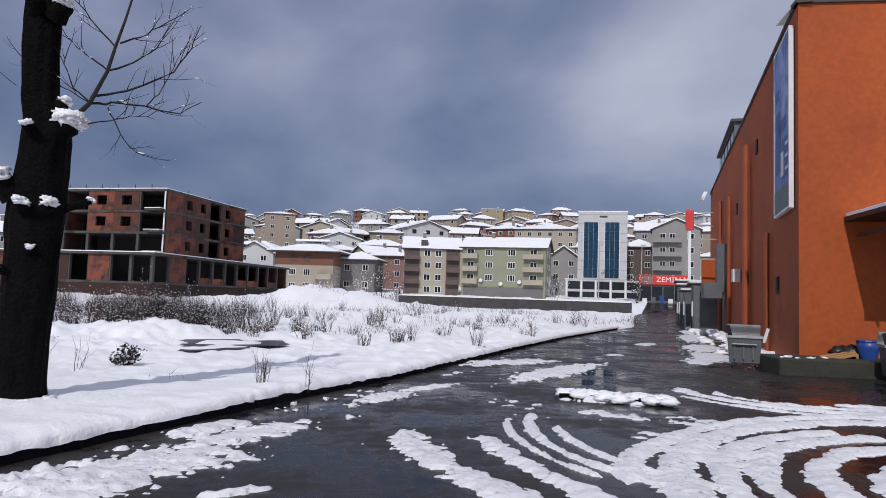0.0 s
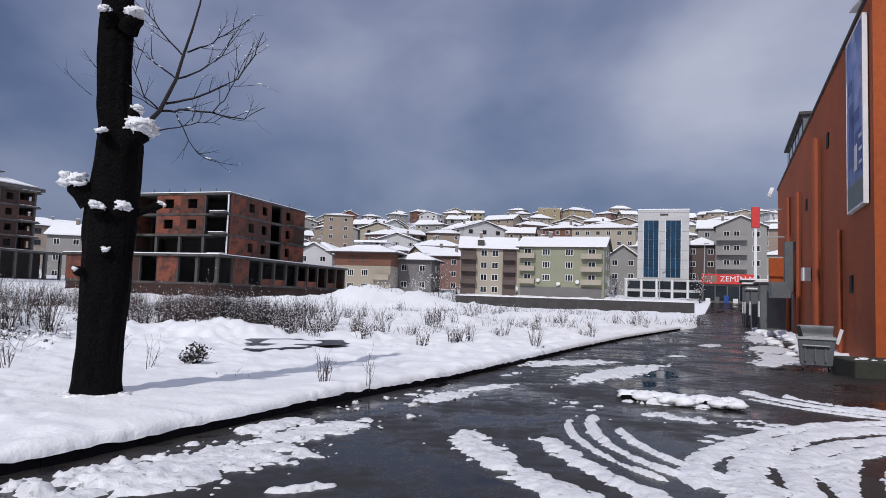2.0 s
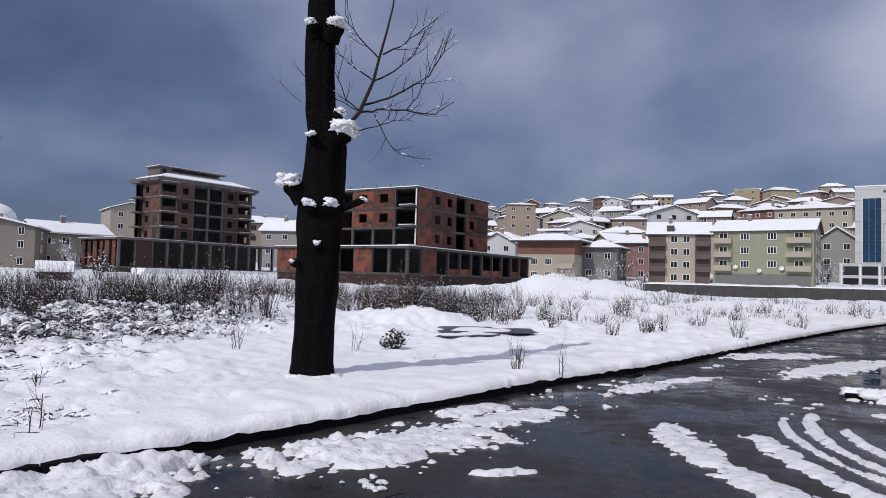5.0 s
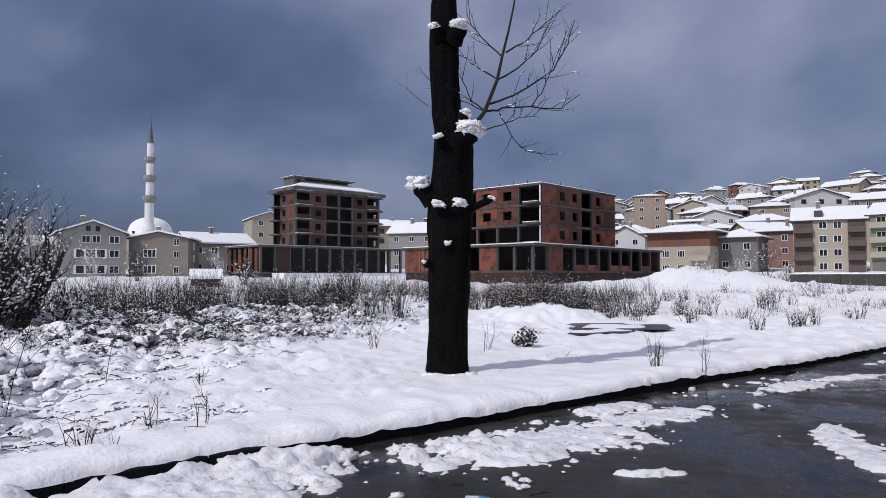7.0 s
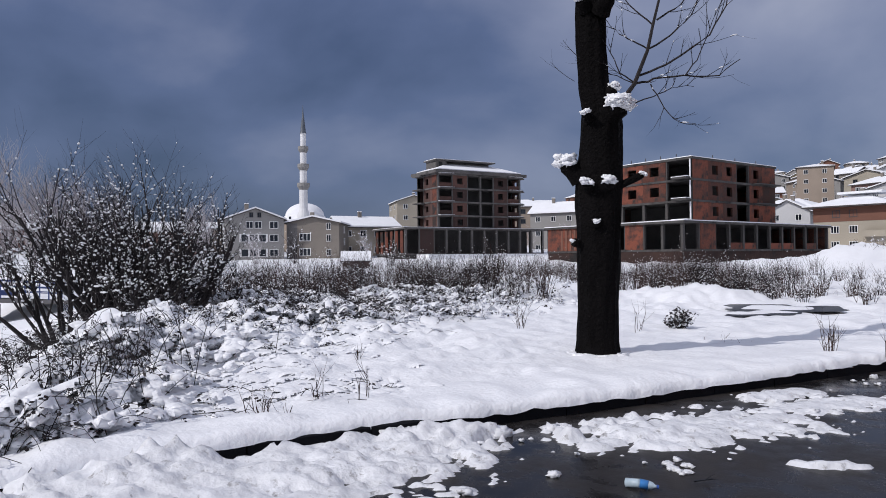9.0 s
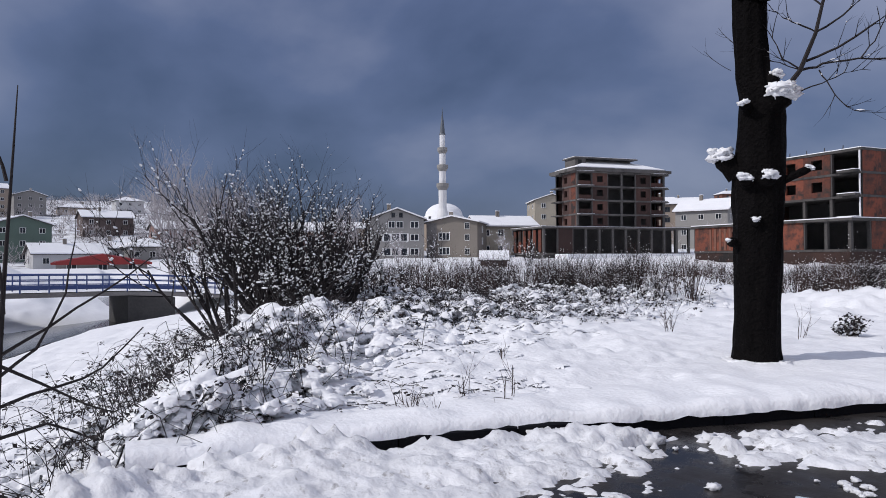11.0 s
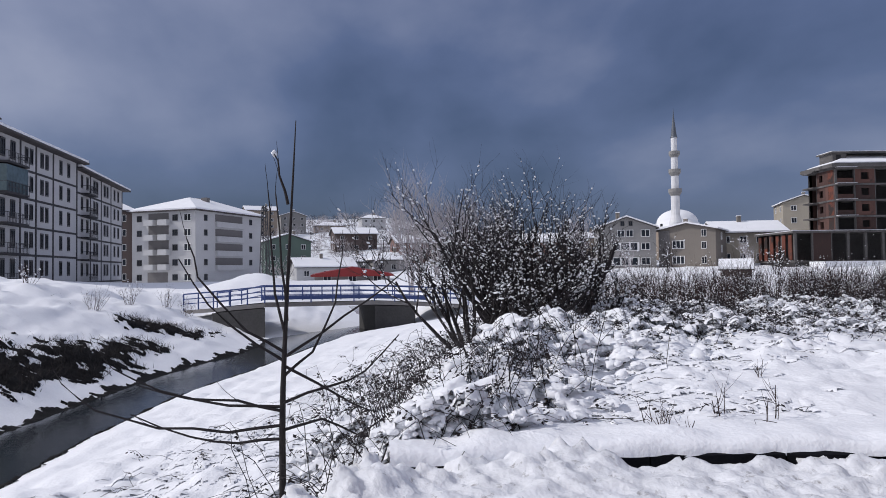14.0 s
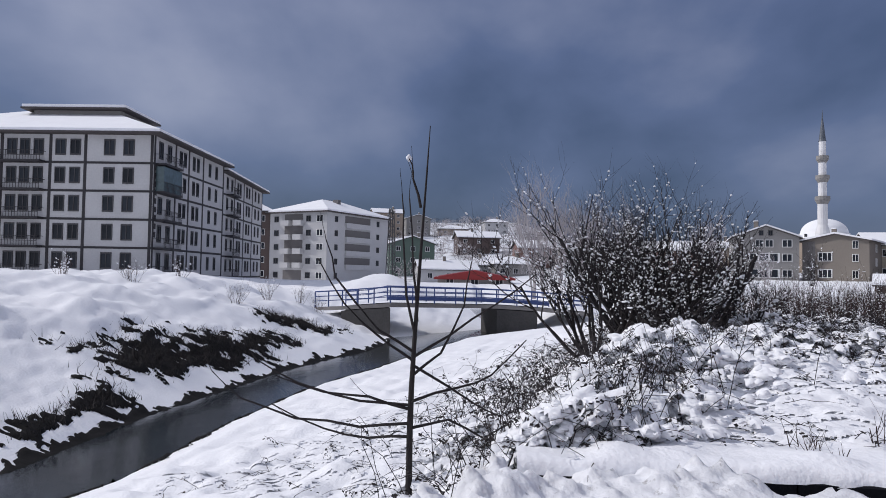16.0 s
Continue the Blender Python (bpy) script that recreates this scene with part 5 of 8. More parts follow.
    for i in range(4):
        box_part("pane", (0.4 + i * (l - 0.6) / 4, 0.2, 0.3), (0.2 + (i + 1) * (l - 0.6) / 4, 0.32, 3.2), GLASS, t)
    word = bpy.data.curves.new("sign_word", "FONT")
    word.body, word.size, word.extrude, word.align_x, word.align_y = "ZEM\u0130N M", 1.55, 0.02, "LEFT", "CENTER"
    word.materials.append(WHITE_PAINT)
    word_ob = new("sign_word", word)
    word_ob.parent, word_ob.matrix_local = t, pose(l * 0.36, -0.13, 4.6, 90, 0, 0)
    word_ob["label"] = "white painted capital letters"
    box_part("sign_mark", (l * 0.05, -0.13, 3.9), (l * 0.3, -0.1, 5.3), ROSE, t, "plain pale mark on the sign")
    for i in range(5):
        box_part("goods", (0.8 + i * 1.7, -1.4, -0.2), (1.7 + i * 1.7, -0.4, 0.7 + 0.3 * (i % 3)), (WHITE_PAINT, GREEN_TIN, BLUE_PLASTIC)[i % 3], t, "goods piled outside")

    t, l, w, p = house("five-storey grey apartment house with wide balconies", (-16.9, 172), (-20.5, 172), 12, 16.6, GREY_WALL, 5, ("gable_y", 2.4, 0.5), 3.4, 0, 0, category="apartment house")
    rows = [p * k + 1.6 for k in range(5)]
    windows(t, l, w, "f", [l * 0.22, l * 0.42], rows, 1.3, 1.5)
    windows(t, l, w, "f", [l * 0.8], rows, 1.6, 1.4)
    balconies(t, l, w, "f", 0.2, l * 0.62, [p * k + 0.2 for k in range(1, 5)], GREY_WALL, 1.4)
    windows(t, l, w, "l", [3, 6, 9], rows)
    house("plain grey house gable beyond the roofs", (-15.6, 190), (-18.4, 190), 12, 17.5, GREY_WALL, 5, ("gable_x", 2.5, 0.5), 4.0, 2, 2)
    house("brown and cream house with snowy roof", (-14.6, 178), (-17.2, 178), 10, 12.0, BROWN_WALL, 4, ("hip", 2.2, 0.6), 4.0, 2, 2)
    house("grey gabled house between the blocks", (-8.7, 168), (-11.2, 168), 10, 9.5, GREY_WALL, 3, ("gable_y", 2.6, 0.6), 3.0, 2, 2)

    # brick and cream corner house with wide eaves
    t, l, w, p = house("three-storey cream house with bare brick top floor and wide snowy eaves", (13.6, 150), (9.0, 146), 14, 8.6, CREAM, 3, ("hip", 2.4, 1.6), 1.9, 0, 0)
    box_part("brick_storey", (-0.05, -0.05, 5.9), (l + 0.05, w + 0.05, 8.58), BRICK_FLAT, t, "bare brick top storey")
    windows(t, l, w, "f", [l * 0.32, l * 0.55], [7.3], 1.4, 1.4, WIN_DARK)
    windows(t, l, w, "f", [l * 0.30, l * 0.55], [4.4, 1.5], 1.5, 1.4, WIN3)
    balconies(t, l, w, "f", l * 0.7, l - 0.1, [3.1], CREAM)
    windows(t, l, w, "r", [4, 9], [1.5, 4.4], 1.2, 1.3)
    box_part("upper_eave", (l * 0.25, 3.0, 11.2), (l * 0.85, 9.0, 11.6), SNOW_ROOF, t, "snowy upper roof step")
    house("small grey house with snowy roof beside a tree", (8.6, 152), (5.6, 150), 9, 7.2, GREY_DARK, 2, ("hip", 1.9, 0.9), 2.2, 2, 1)
    house("small rose house with snowy roof", (6.0, 172), (3.0, 170), 9, 8.6, ROSE, 3, ("hip", 1.8, 0.8), 3.0, 2, 1)
    house("pale grey gabled house with an attic window", (16.8, 168), (13.8, 166), 9, 8.4, WHITE_WALL, 3, ("gable_y", 2.4, 0.6), 2.6, 2, 2)

    # the long stone wall
    ax, ay = bearing(3.5, 117)
    bx, by = bearing(-15.4, 118)
    l = math.hypot(bx - ax, by - ay)
    t = thing("stone_wall", ax, ay, 0.5, heading(ax, ay, bx, by), "long dark stone wall with snow along its top", "wall")
    box_part("masonry", (0, 0, -1.0), (l, 0.5, 1.55), STONE, t)
    box_part("wall_snow", (-0.05, -0.05, 1.55), (l + 0.05, 0.55, 1.68), SNOW_ROOF, t, "snow on the wall")
    for i in range(9):
        box_part("buttress", (2 + i * 4.2, -0.16, -1.0), (2.4 + i * 4.2, 0.0, 1.5), STONE, t)

    # houses by the mosque
    t, l, w, p = house("pale grey gabled apartment house with rows of white windows", (59.3, 130), (54.8, 131), 12, 7.6, GREY_WALL, 3, ("gable_y", 1.9, 0.5), 1.5, 0, 1, category="apartment house")
    windows(t, l, w, "f", [l * 0.47], [1.5, 4.2], 5.0, 1.5, WIN3)
    windows(t, l, w, "f", [l * 0.4, l * 0.55], [6.6], 1.3, 1.3)
    windows(t, l, w, "f", [l * 0.82], [1.5, 4.2, 6.6], 1.6, 1.3)
    windows(t, l, w, "f", [l * 0.43, l * 0.57], [8.4], 0.7, 0.9, WIN_DARK)
    t, l, w, p = house("brown-grey house with narrow windows", (54.6, 133), (50.4, 131), 12, 7.0, GREY_BROWN, 3, ("gable_y", 1.1, 0.5), 1.5, 0, 1)
    windows(t, l, w, "f", [l * 0.35], [1.6, 4.4], 2.2, 1.5, WIN3)
    windows(t, l, w, "f", [l * 0.8], [1.5, 4.2, 6.4], 0.9, 1.3)
    box_part("dark_bay", (0.0, -0.06, 0.0), (l * 0.2, 0.0, 7.0), GREY_DARK, t, "dark side bay")
    house("two-storey house with white balconies and snowy roof", (50.2, 142), (45.6, 146), 10, 6.6, CREAM, 2, ("gable_x", 2.0, 0.8), 1.8, 4, 2)
    house("low shed under thick snow", (50.2, 92), (48.0, 92), 3.5, 1.1, BROWN_WALL, 1, ("gable_x", 0.9, 0.3), 0.35, 0, 0, category="shed", name="shed")
    house("tall narrow cream apartment house", (45.6, 190), (42.8, 192), 12, 15.2, CREAM, 5, ("gable_y", 1.6, 0.4), 2.2, 2, 2, category="apartment house")
    house("grey house with snowy gable", (34.6, 176), (30.8, 172), 10, 10.6, GREY_WALL, 3, ("gable_x", 2.6, 0.6), 2.2, 3, 2)
    house("low rose house between trees", (66.0, 150), (60.6, 150), 10, 6.4, ROSE, 2, ("gable_x", 1.8, 0.6), 1.2, 4, 1)
    house("grey-brown house far behind the bushes", (63.0, 185), (58.0, 185), 12, 8.2, BEIGE, 3, ("hip", 1.8, 0.6), 1.4, 3, 1)


SPIRE = material("lead_spire", (0.10, 0.115, 0.14), 0.5, 0.3, 1.0, 8.0, 0.0)


def build_mosque():
    x, y = bearing(53.1, 205)
    t = thing("mosque", x, y, 2.9, 0, "white mosque with a snow-covered dome and slim minaret", "mosque")
    bm = bmesh.new()
    add_box(bm, -7.5, -7.5, -1, 7.5, 7.5, 9.8)
    part("hall", bm, BEIGE, t)
    v2, f2 = [], []
    n, m = 24, 9
    rings = [(5.9, 9.8), (5.9, 11.3)] + [(5.6 * math.cos(math.pi / 2 * k / m), 11.3 + 3.9 * math.sin(math.pi / 2 * k / m)) for k in range(m)] + [(0.05, 15.3)]
    for r, z in rings:
        for i in range(n):
            an = 2 * math.pi * i / n
            v2.append((r * math.cos(an), r * math.sin(an), z))
    for k in range(len(rings) - 1):
        for i in range(n):
            i2 = (i + 1) % n
            f2.append((k * n + i, k * n + i2, (k + 1) * n + i2, (k + 1) * n + i))
    mesh_ob("dome", v2, f2, SNOW_ROOF, t, "snow-covered dome", smooth=True)
    for i in range(5):
        an = radians(-150 + i * 30)
        shared("window", WIN_DARK, pose(5.95 * math.sin(an + 1.2), -5.95 * math.cos(an + 1.2), 10.6, 0, 0, math.degrees(an + 1.2)) @ Matrix.Diagonal((0.8, 1, 0.9, 1)), t)
    box_part("porch_roof", (-8.0, -8.0, 9.8), (8.0, 8.0, 10.1), SNOW_ROOF, t, "snow on the hall roof")
    # minaret with three balconies
    z = 6.0
    mx, my = 6.6, -5.4
    for name, pts, mat in (("shaft", [(1.15, 0), (1.15, 19.5)], WHITE_PAINT), ("shaft", [(1.0, 19.5), (1.0, 24.5)], WHITE_PAINT), ("shaft", [(0.9, 24.5), (0.9, 29.5)], WHITE_PAINT), ("shaft", [(0.8, 29.5), (0.8, 34.0)], WHITE_PAINT),
                           ("balcony", [(1.2, 18.2), (1.75, 19.2), (1.75, 20.1), (1.6, 20.1)], GREY_WALL), ("balcony", [(1.05, 23.6), (1.6, 24.5), (1.6, 25.4), (1.45, 25.4)], GREY_WALL),
                           ("balcony", [(0.95, 28.6), (1.45, 29.4), (1.45, 30.3), (1.3, 30.3)], GREY_WALL), ("spire", [(0.95, 34.0), (0.8, 34.4), (0.15, 40.0), (0.04, 42.0)], SPIRE), ("foot", [(1.7, -1), (1.7, 11.0), (1.15, 13.0)], WHITE_PAINT)):
        v2, f2 = [], []
        add_tube(v2, f2, [Vector((mx, my, p[1])) for p in pts], [p[0] for p in pts], 14)
        mesh_ob(name, v2, f2, mat, t)


def build_apartments():
    # large white block with dark bands
    cx, cy = bearing(105.0, 80)
    sx, sy = 0.17, 0.985
    l, w, h = 30.0, 21.5, 15.1
    t = thing("apartment_block", cx - l * sx, cy - l * sy, 1.0, math.degrees(math.atan2(sy, sx)), "five-storey white apartment block with dark bands and balconies", "apartment block")
    box_part("wall", (0, 0, -3), (l, w, h), WHITE_WALL, t)
    p = h / 5
    for k in range(5):
        z = p * k
        for a, b in (((0, -0.05, z - 0.12), (l, 0.0, z + 0.12)), ((l, 0, z - 0.12), (l + 0.05, w, z + 0.12))):
            box_part("floor_band", a, b, BAND_DARK, t)
    for s in (0.15, 13.5, 18.8, 22.6, l - 0.2):
        box_part("upright_band", (s - 0.15, -0.06, 0), (s + 0.15, 0.0, h), BAND_DARK, t)
    for s in (0.2, 5.6, 9.4, 14.0, w - 0.2):
        box_part("upright_band", (l, s - 0.15, 0), (l + 0.06, s + 0.15, h), BAND_DARK, t)
    rows = [p * k + 1.65 for k in range(5)]
    windows(t, l, w, "f", [25.2, 27.3], rows, 1.2, 1.75, WIN_DARK)
    windows(t, l, w, "f", [19.9, 21.5], rows, 1.15, 1.75, WIN_DARK)
    windows(t, l, w, "f", [14.6, 16.0, 17.5], rows, 1.1, 1.75, WIN_DARK)
    windows(t, l, w, "f", [12.0, 10.4, 7.0, 5.4, 2.0], rows, 1.1, 1.75, WIN_DARK)
    windows(t, l, w, "r", [1.7, 3.9], rows, 1.0, 1.9, WIN_DARK)
    windows(t, l, w, "r", [7.0, 8.2, 10.9, 12.2, 16.2, 18.6], rows, 0.75, 1.75, WIN_DARK)
    balcony_set(t, l, w, "f", 11.5, 18.3, [p * k + 0.12 for k in range(5)])
    balcony_set(t, l, w, "r", 0.5, 5.2, [p * k + 0.12 for k in range(5)])
    box_part("glazed_balcony", (l + 0.05, 0.5, p * 3 + 0.15), (l + 0.95, 5.2, p * 4 - 0.25), GLASS_TEAL, t, "glassed-in balcony")
    for i in range(9):
        box_part("lettering_bar", (l + 0.065, 0.35, 4.2 + i * 0.9), (l + 0.09, 0.75, 4.8 + i * 0.9), BAND_DARK, t, "bar in place of upright lettering")
    hip_roof(t, l, w, h, 4.6, 1.1, snow=0.3)
    box_part("attic", (12.0, 7.5, h + 1.5), (22.5, 15.0, h + 4.3), GREY_WALL, t, "grey attic storey")
    box_part("attic_eave", (11.0, 6.5, h + 4.3), (23.5, 16.0, h + 4.5), FASCIA, t)
    box_part("attic_snow", (11.1, 6.6, h + 4.5), (23.4, 15.9, h + 4.85), SNOW_ROOF, t, "snow on the attic roof")
    box_part("attic_window", (18.0, 7.4, h + 2.9), (20.5, 7.5, h + 3.8), GLASS, t)

    # its twin further along
    cx, cy = bearing(99.9, 101)
    ex, ey = bearing(96.8, 125)
    dx, dy = ex - cx, ey - cy
    w = math.hypot(dx, dy)
    dx, dy = dx / w, dy / w
    sx, sy = dy, -dx
    l, h = 18.0, 14.6
    t = thing("apartment_block", cx - l * sx, cy - l * sy, 0.9, math.degrees(math.atan2(sy, sx)), "second white apartment block with dark bands, beyond the first", "apartment block")
    box_part("wall", (0, 0, -3), (l, w, h), WHITE_WALL, t)
    p = h / 5
    for k in range(5):
        box_part("floor_band", (l, 0, p * k - 0.12), (l + 0.05, w, p * k + 0.12), BAND_DARK, t)
        box_part("floor_band", (0, -0.05, p * k - 0.12), (l, 0, p * k + 0.12), BAND_DARK, t)
    for s in (0.2, 6.5, 12.0, 17.5, w - 0.2):
        box_part("upright_band", (l, s - 0.15, 0), (l + 0.06, s + 0.15, h), BAND_DARK, t)
    rows = [p * k + 1.65 for k in range(5)]
    windows(t, l, w, "r", [2.5, 5.0, 8.4, 9.8, 13.8, 15.4, 19.6, 22.0], rows, 0.8, 1.75, WIN_DARK)
    windows(t, l, w, "f", spread(1, l - 1, 6), rows, 1.1, 1.75, WIN_DARK)
    balcony_set(t, l, w, "r", 2.0, 6.2, [p * k + 0.12 for k in range(5)])
    hip_roof(t, l, w, h, 3.4, 1.1, snow=0.3)

    house("brown brick apartment block half hidden by others", (97.4, 150), (96.1, 150), 12, 14.5, BROWN_WALL, 5, ("hip", 1.4, 0.8), -0.2, 1, 2, category="apartment block", name="apartment_block")

    # plain white block
    cx, cy = bearing(91.6, 140)
    sx, sy = 0.6, 0.8
    l, w, h = 15.0, 22.0, 14.4
    t = thing("apartment_block", cx - l * sx, cy - l * sy, -0.4, math.degrees(math.atan2(sy, sx)), "five-storey cream-white apartment block with hipped snowy roof", "apartment block")
    box_part("wall", (0, 0, -3), (l, w, h), WHITE_WALL, t)
    p = h / 5
    rows = [p * k + 1.6 for k in range(5)]
    windows(t, l, w, "f", [1.8, 10.3], rows, 1.2, 1.2, WIN_DARK)
    windows(t, l, w, "f", [13.2], rows, 1.7, 1.4, WIN2)
    # no recess is cut; its shade is the dark grey of a flat panel
    box_part("balcony_recess", (4.0, -0.03, 3.0), (8.8, 0.0, h - 0.3), GREY_DARK, t, "flat dark panel painted as balcony shade")
    balconies(t, l, w, "f", 3.8, 6.0, [p * k + 0.3 for k in range(1, 5)], WHITE_WALL)
    balconies(t, l, w, "f", 7.1, 9.2, [p * k + 0.3 for k in range(1, 5)], WHITE_WALL)
    windows(t, l, w, "r", [3.0, 18.0], rows, 1.0, 1.2, WIN_DARK)
    # loggia openings are not cut either; flat dark panels paint their shade
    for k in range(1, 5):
        box_part("loggia", (l, 6.0, p * k + 1.0), (l + 0.06, 15.0, p * k + 2.5), GREY_DARK, t, "flat dark panel painted as loggia shade")
    balconies(t, l, w, "r", 6.0, 15.0, [p * k + 0.1 for k in range(1, 5)], WHITE_WALL, 0.5)
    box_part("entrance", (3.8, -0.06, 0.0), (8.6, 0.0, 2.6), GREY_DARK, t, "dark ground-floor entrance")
    hip_roof(t, l, w, h, 3.0, 0.8, snow=0.3)
    for s in (6.0, 8.5):
        box_part("chimney", (s, 10.0, h + 1.6), (s + 1.4, 11.0, h + 3.6), GREY_DARK, t, "brick chimney")


BAL_RAIL = {}
GLASS_TEAL = material("tinted_balcony_glass", (0.09, 0.13, 0.14), 0.12, 0.4, 0.5, 2.0, 0.0)


def balcony_set(t, l, w, face, s0, s1, rows):
    """Balconies with dark railings."""
    key = round(s1 - s0, 2)
    if key not in BAL_RAIL:
        bm = bmesh.new()
        h = (s1 - s0) / 2
        add_box(bm, -h, -1.1, -0.2, h, 0, 0.0)
        add_box(bm, -h, -1.1, 0.95, h, -1.05, 1.0)
        add_box(bm, -h, -1.1, 0.45, h, -1.06, 0.5)
        k = int(h * 2 / 0.3)
        for i in range(k + 1):
            x = -h + (2 * h - 0.04) * i / k
            add_box(bm, x, -1.09, 0.0, x + 0.04, -1.06, 0.95)
        for x in (-h, h - 0.04):
            add_box(bm, x, -1.05, 0.95, x + 0.04, 0, 1.0)
        me = bpy.data.meshes.new("balcony")
        bm.to_mesh(me)
        bm.free()
        me.materials.append(BAND_DARK)
        BAL_RAIL[key] = me
    for z in rows:
        shared("balcony", BAL_RAIL[key], on_face(face, l, w, (s0 + s1) / 2, z), t)


RED_TIN = material("faded_red_tin", (0.26, 0.022, 0.022), 0.6, 0.2, 1.0, 12.0, 0.05)


def build_hillside():
    """The town that climbs the hill, house by house."""
    rnd = random.Random(12)
    walls = [CREAM, BEIGE, CREAM, GREY_WALL, ROSE, BEIGE, GREY_BROWN, BEIGE, WHITE_WALL, BRICK_FLAT, GREY_WALL, YELLOW_WALL]
    words = {"cream_wall": "cream", "beige_wall": "beige", "grey_wall": "grey", "dull_rose_wall": "dull rose", "yellow_wall": "pale yellow", "white_wall": "off-white", "bare_brick_wall": "bare brick", "grey_brown_wall": "grey-brown"}
    house("five-storey beige apartment block on the slope", (14.6, 245), (12.2, 245), 14, 15.0, BEIGE, 5, ("hip", 1.2, 0.4), None, 2, 2, category="apartment house", group="houses on the hill")
    house("tall ochre apartment block high on the hill", (-3.1, 385), (-4.9, 385), 14, 16.0, YELLOW_WALL, 5, ("flat", 0, 0), None, 2, 2, category="apartment house", group="houses on the hill")
    house("long cream apartment house above the roofs", (-5.9, 225), (-10.9, 222), 12, 13.0, CREAM, 4, ("hip", 1.8, 0.5), None, 6, 2, category="apartment house", group="houses on the hill")
    for ring, (r, step) in enumerate(((186, 3.7), (212, 3.4), (240, 3.2), (272, 3.0), (308, 2.6), (350, 2.4), (398, 2.2), (450, 2.2), (505, 2.4))):
        az = -27 + rnd.random() * 2
        while az < 36:
            d = r + rnd.uniform(-10, 10)
            wide = rnd.uniform(9, 14)
            half = math.degrees(wide / 2 / d)
            clear = not ((-11.2 < az < -5 and 205 < d < 240) or (11.5 < az < 15.5 and 225 < d < 262) or (az < -10 and d < 195) or (18 < az and d < 200))
            if clear and rnd.random() < (0.86 if az < 22 else 0.45):
                mat = rnd.choice(walls)
                fl = rnd.choice((2, 3, 3, 3, 4))
                kind = rnd.choice(("hip", "hip", "gable_x", "gable_y"))
                tilt = rnd.uniform(-4, 4)
                house(f"{words[mat.name]} {('two', 'three', 'four')[fl - 2]}-storey house with a snow-covered roof", (az + half, d + tilt), (az - half, d - tilt), rnd.uniform(8, 11), fl * 2.75 + 0.4, mat, fl,
                      (kind, rnd.uniform(1.6, 2.6), 0.7), None, rnd.choice((2, 3)), 1, group="houses on the hill", win=(1.5, 1.4), mesh=rnd.choice((WIN2, WIN3, WIN_DARK)))
            az += step * rnd.uniform(0.8, 1.25)
    # the western slope behind the bridge
    for az, d, wide, fl, mat in ((84.5, 190, 12, 3, GREEN_DARK), (88.0, 205, 10, 2, WHITE_WALL), (81.5, 170, 14, 1, WHITE_WALL), (78.5, 180, 14, 1, WHITE_WALL), (76.0, 176, 10, 1, GREY_WALL), (79.0, 235, 14, 2, BROWN_WALL),
                                 (86.5, 330, 14, 4, BEIGE), (84.0, 345, 12, 3, GREY_WALL), (81.0, 350, 14, 1, BEIGE), (77.5, 360, 12, 2, WHITE_WALL), (90.5, 230, 12, 2, ROSE), (74.0, 200, 12, 2, ROSE), (70.5, 190, 12, 2, GREY_WALL)):
        half = math.degrees(wide / 2 / d)
        house(f"{('one', 'two', 'three', 'four')[fl - 1]}-storey house with a snowy roof beyond the bridge", (az + half, d), (az - half, d + 3), 9, fl * 2.9 + 0.6, mat, fl, (rnd.choice(("hip", "gable_x", "gable_y")), 2.0, 0.6), None, 3, 1,
              group="houses beyond the bridge")
    t, l, w, p = house("low shed with a bright red metal roof", (82.5, 112), (76.4, 112), 8, 1.5, GREY_WALL, 1, ("flat", 0, 0), -0.2, 3, 1, category="shed", name="shed")
    for o in t.children:
        if o.name.startswith("roof_snow"):
            o["label"] = "snow behind the red roof front"
    v2 = [(-0.6, -0.7, 1.55), (l + 0.6, -0.7, 1.55), (l / 2, -0.7, 2.75), (-0.6, 8.5, 1.75), (l + 0.6, 8.5, 1.75), (l / 2, 8.5, 2.95), (-0.6, -0.7, 1.25), (l + 0.6, -0.7, 1.25)]
    mesh_ob("red_roof", v2, [(0, 1, 2), (6, 7, 1, 0), (0, 2, 5, 3), (2, 1, 4, 5), (3, 5, 4)], RED_TIN, t, "bright red metal roof front")


def build_hill_trees():
    """Frosted bare trees and hedges scattered over the slopes."""
    rng = np.random.RandomState(21)
    vs = {0: [], 1: []}
    for k in range(1500):
        az = rng.uniform(-28, 45) if k < 850 else rng.uniform(72, 100)
        d = rng.uniform(170, 540)
        x, y = bearing(az, d)
        z = land1(x, y)
        h = rng.uniform(3, 8)
        m = 46
        base = np.array([x, y, z]) + np.stack([rng.normal(0, h * 0.2, m), rng.normal(0, h * 0.2, m), rng.uniform(0.1, 0.7, m) * h], 1)
        tip = base + np.stack([rng.normal(0, h * 0.16, m), rng.normal(0, h * 0.16, m), rng.uniform(0.05, 0.35, m) * h], 1)
        an = rng.rand(m) * 6.28
        w = np.stack([np.cos(an), np.sin(an), an * 0], 1) * (0.05 + 0.04 * h / 5)
        vs[k % 3 == 0].append(np.stack([base - w, base + w, tip], 1).reshape(-1, 3))
    for key, mat, lab in ((0, FROST, "frost-white bare trees scattered over the hillside"), (1, TWIG, "dark bare hedges and trees scattered over the hillside")):
        v = np.concatenate(vs[key])
        tagged(mesh_ob("hill_trees", v.tolist(), np.arange(len(v)).reshape(-1, 3).tolist(), mat), lab, "trees", kind="stuff")


build_hill_trees()
build_row()
build_mosque()
build_apartments()
build_hillside()


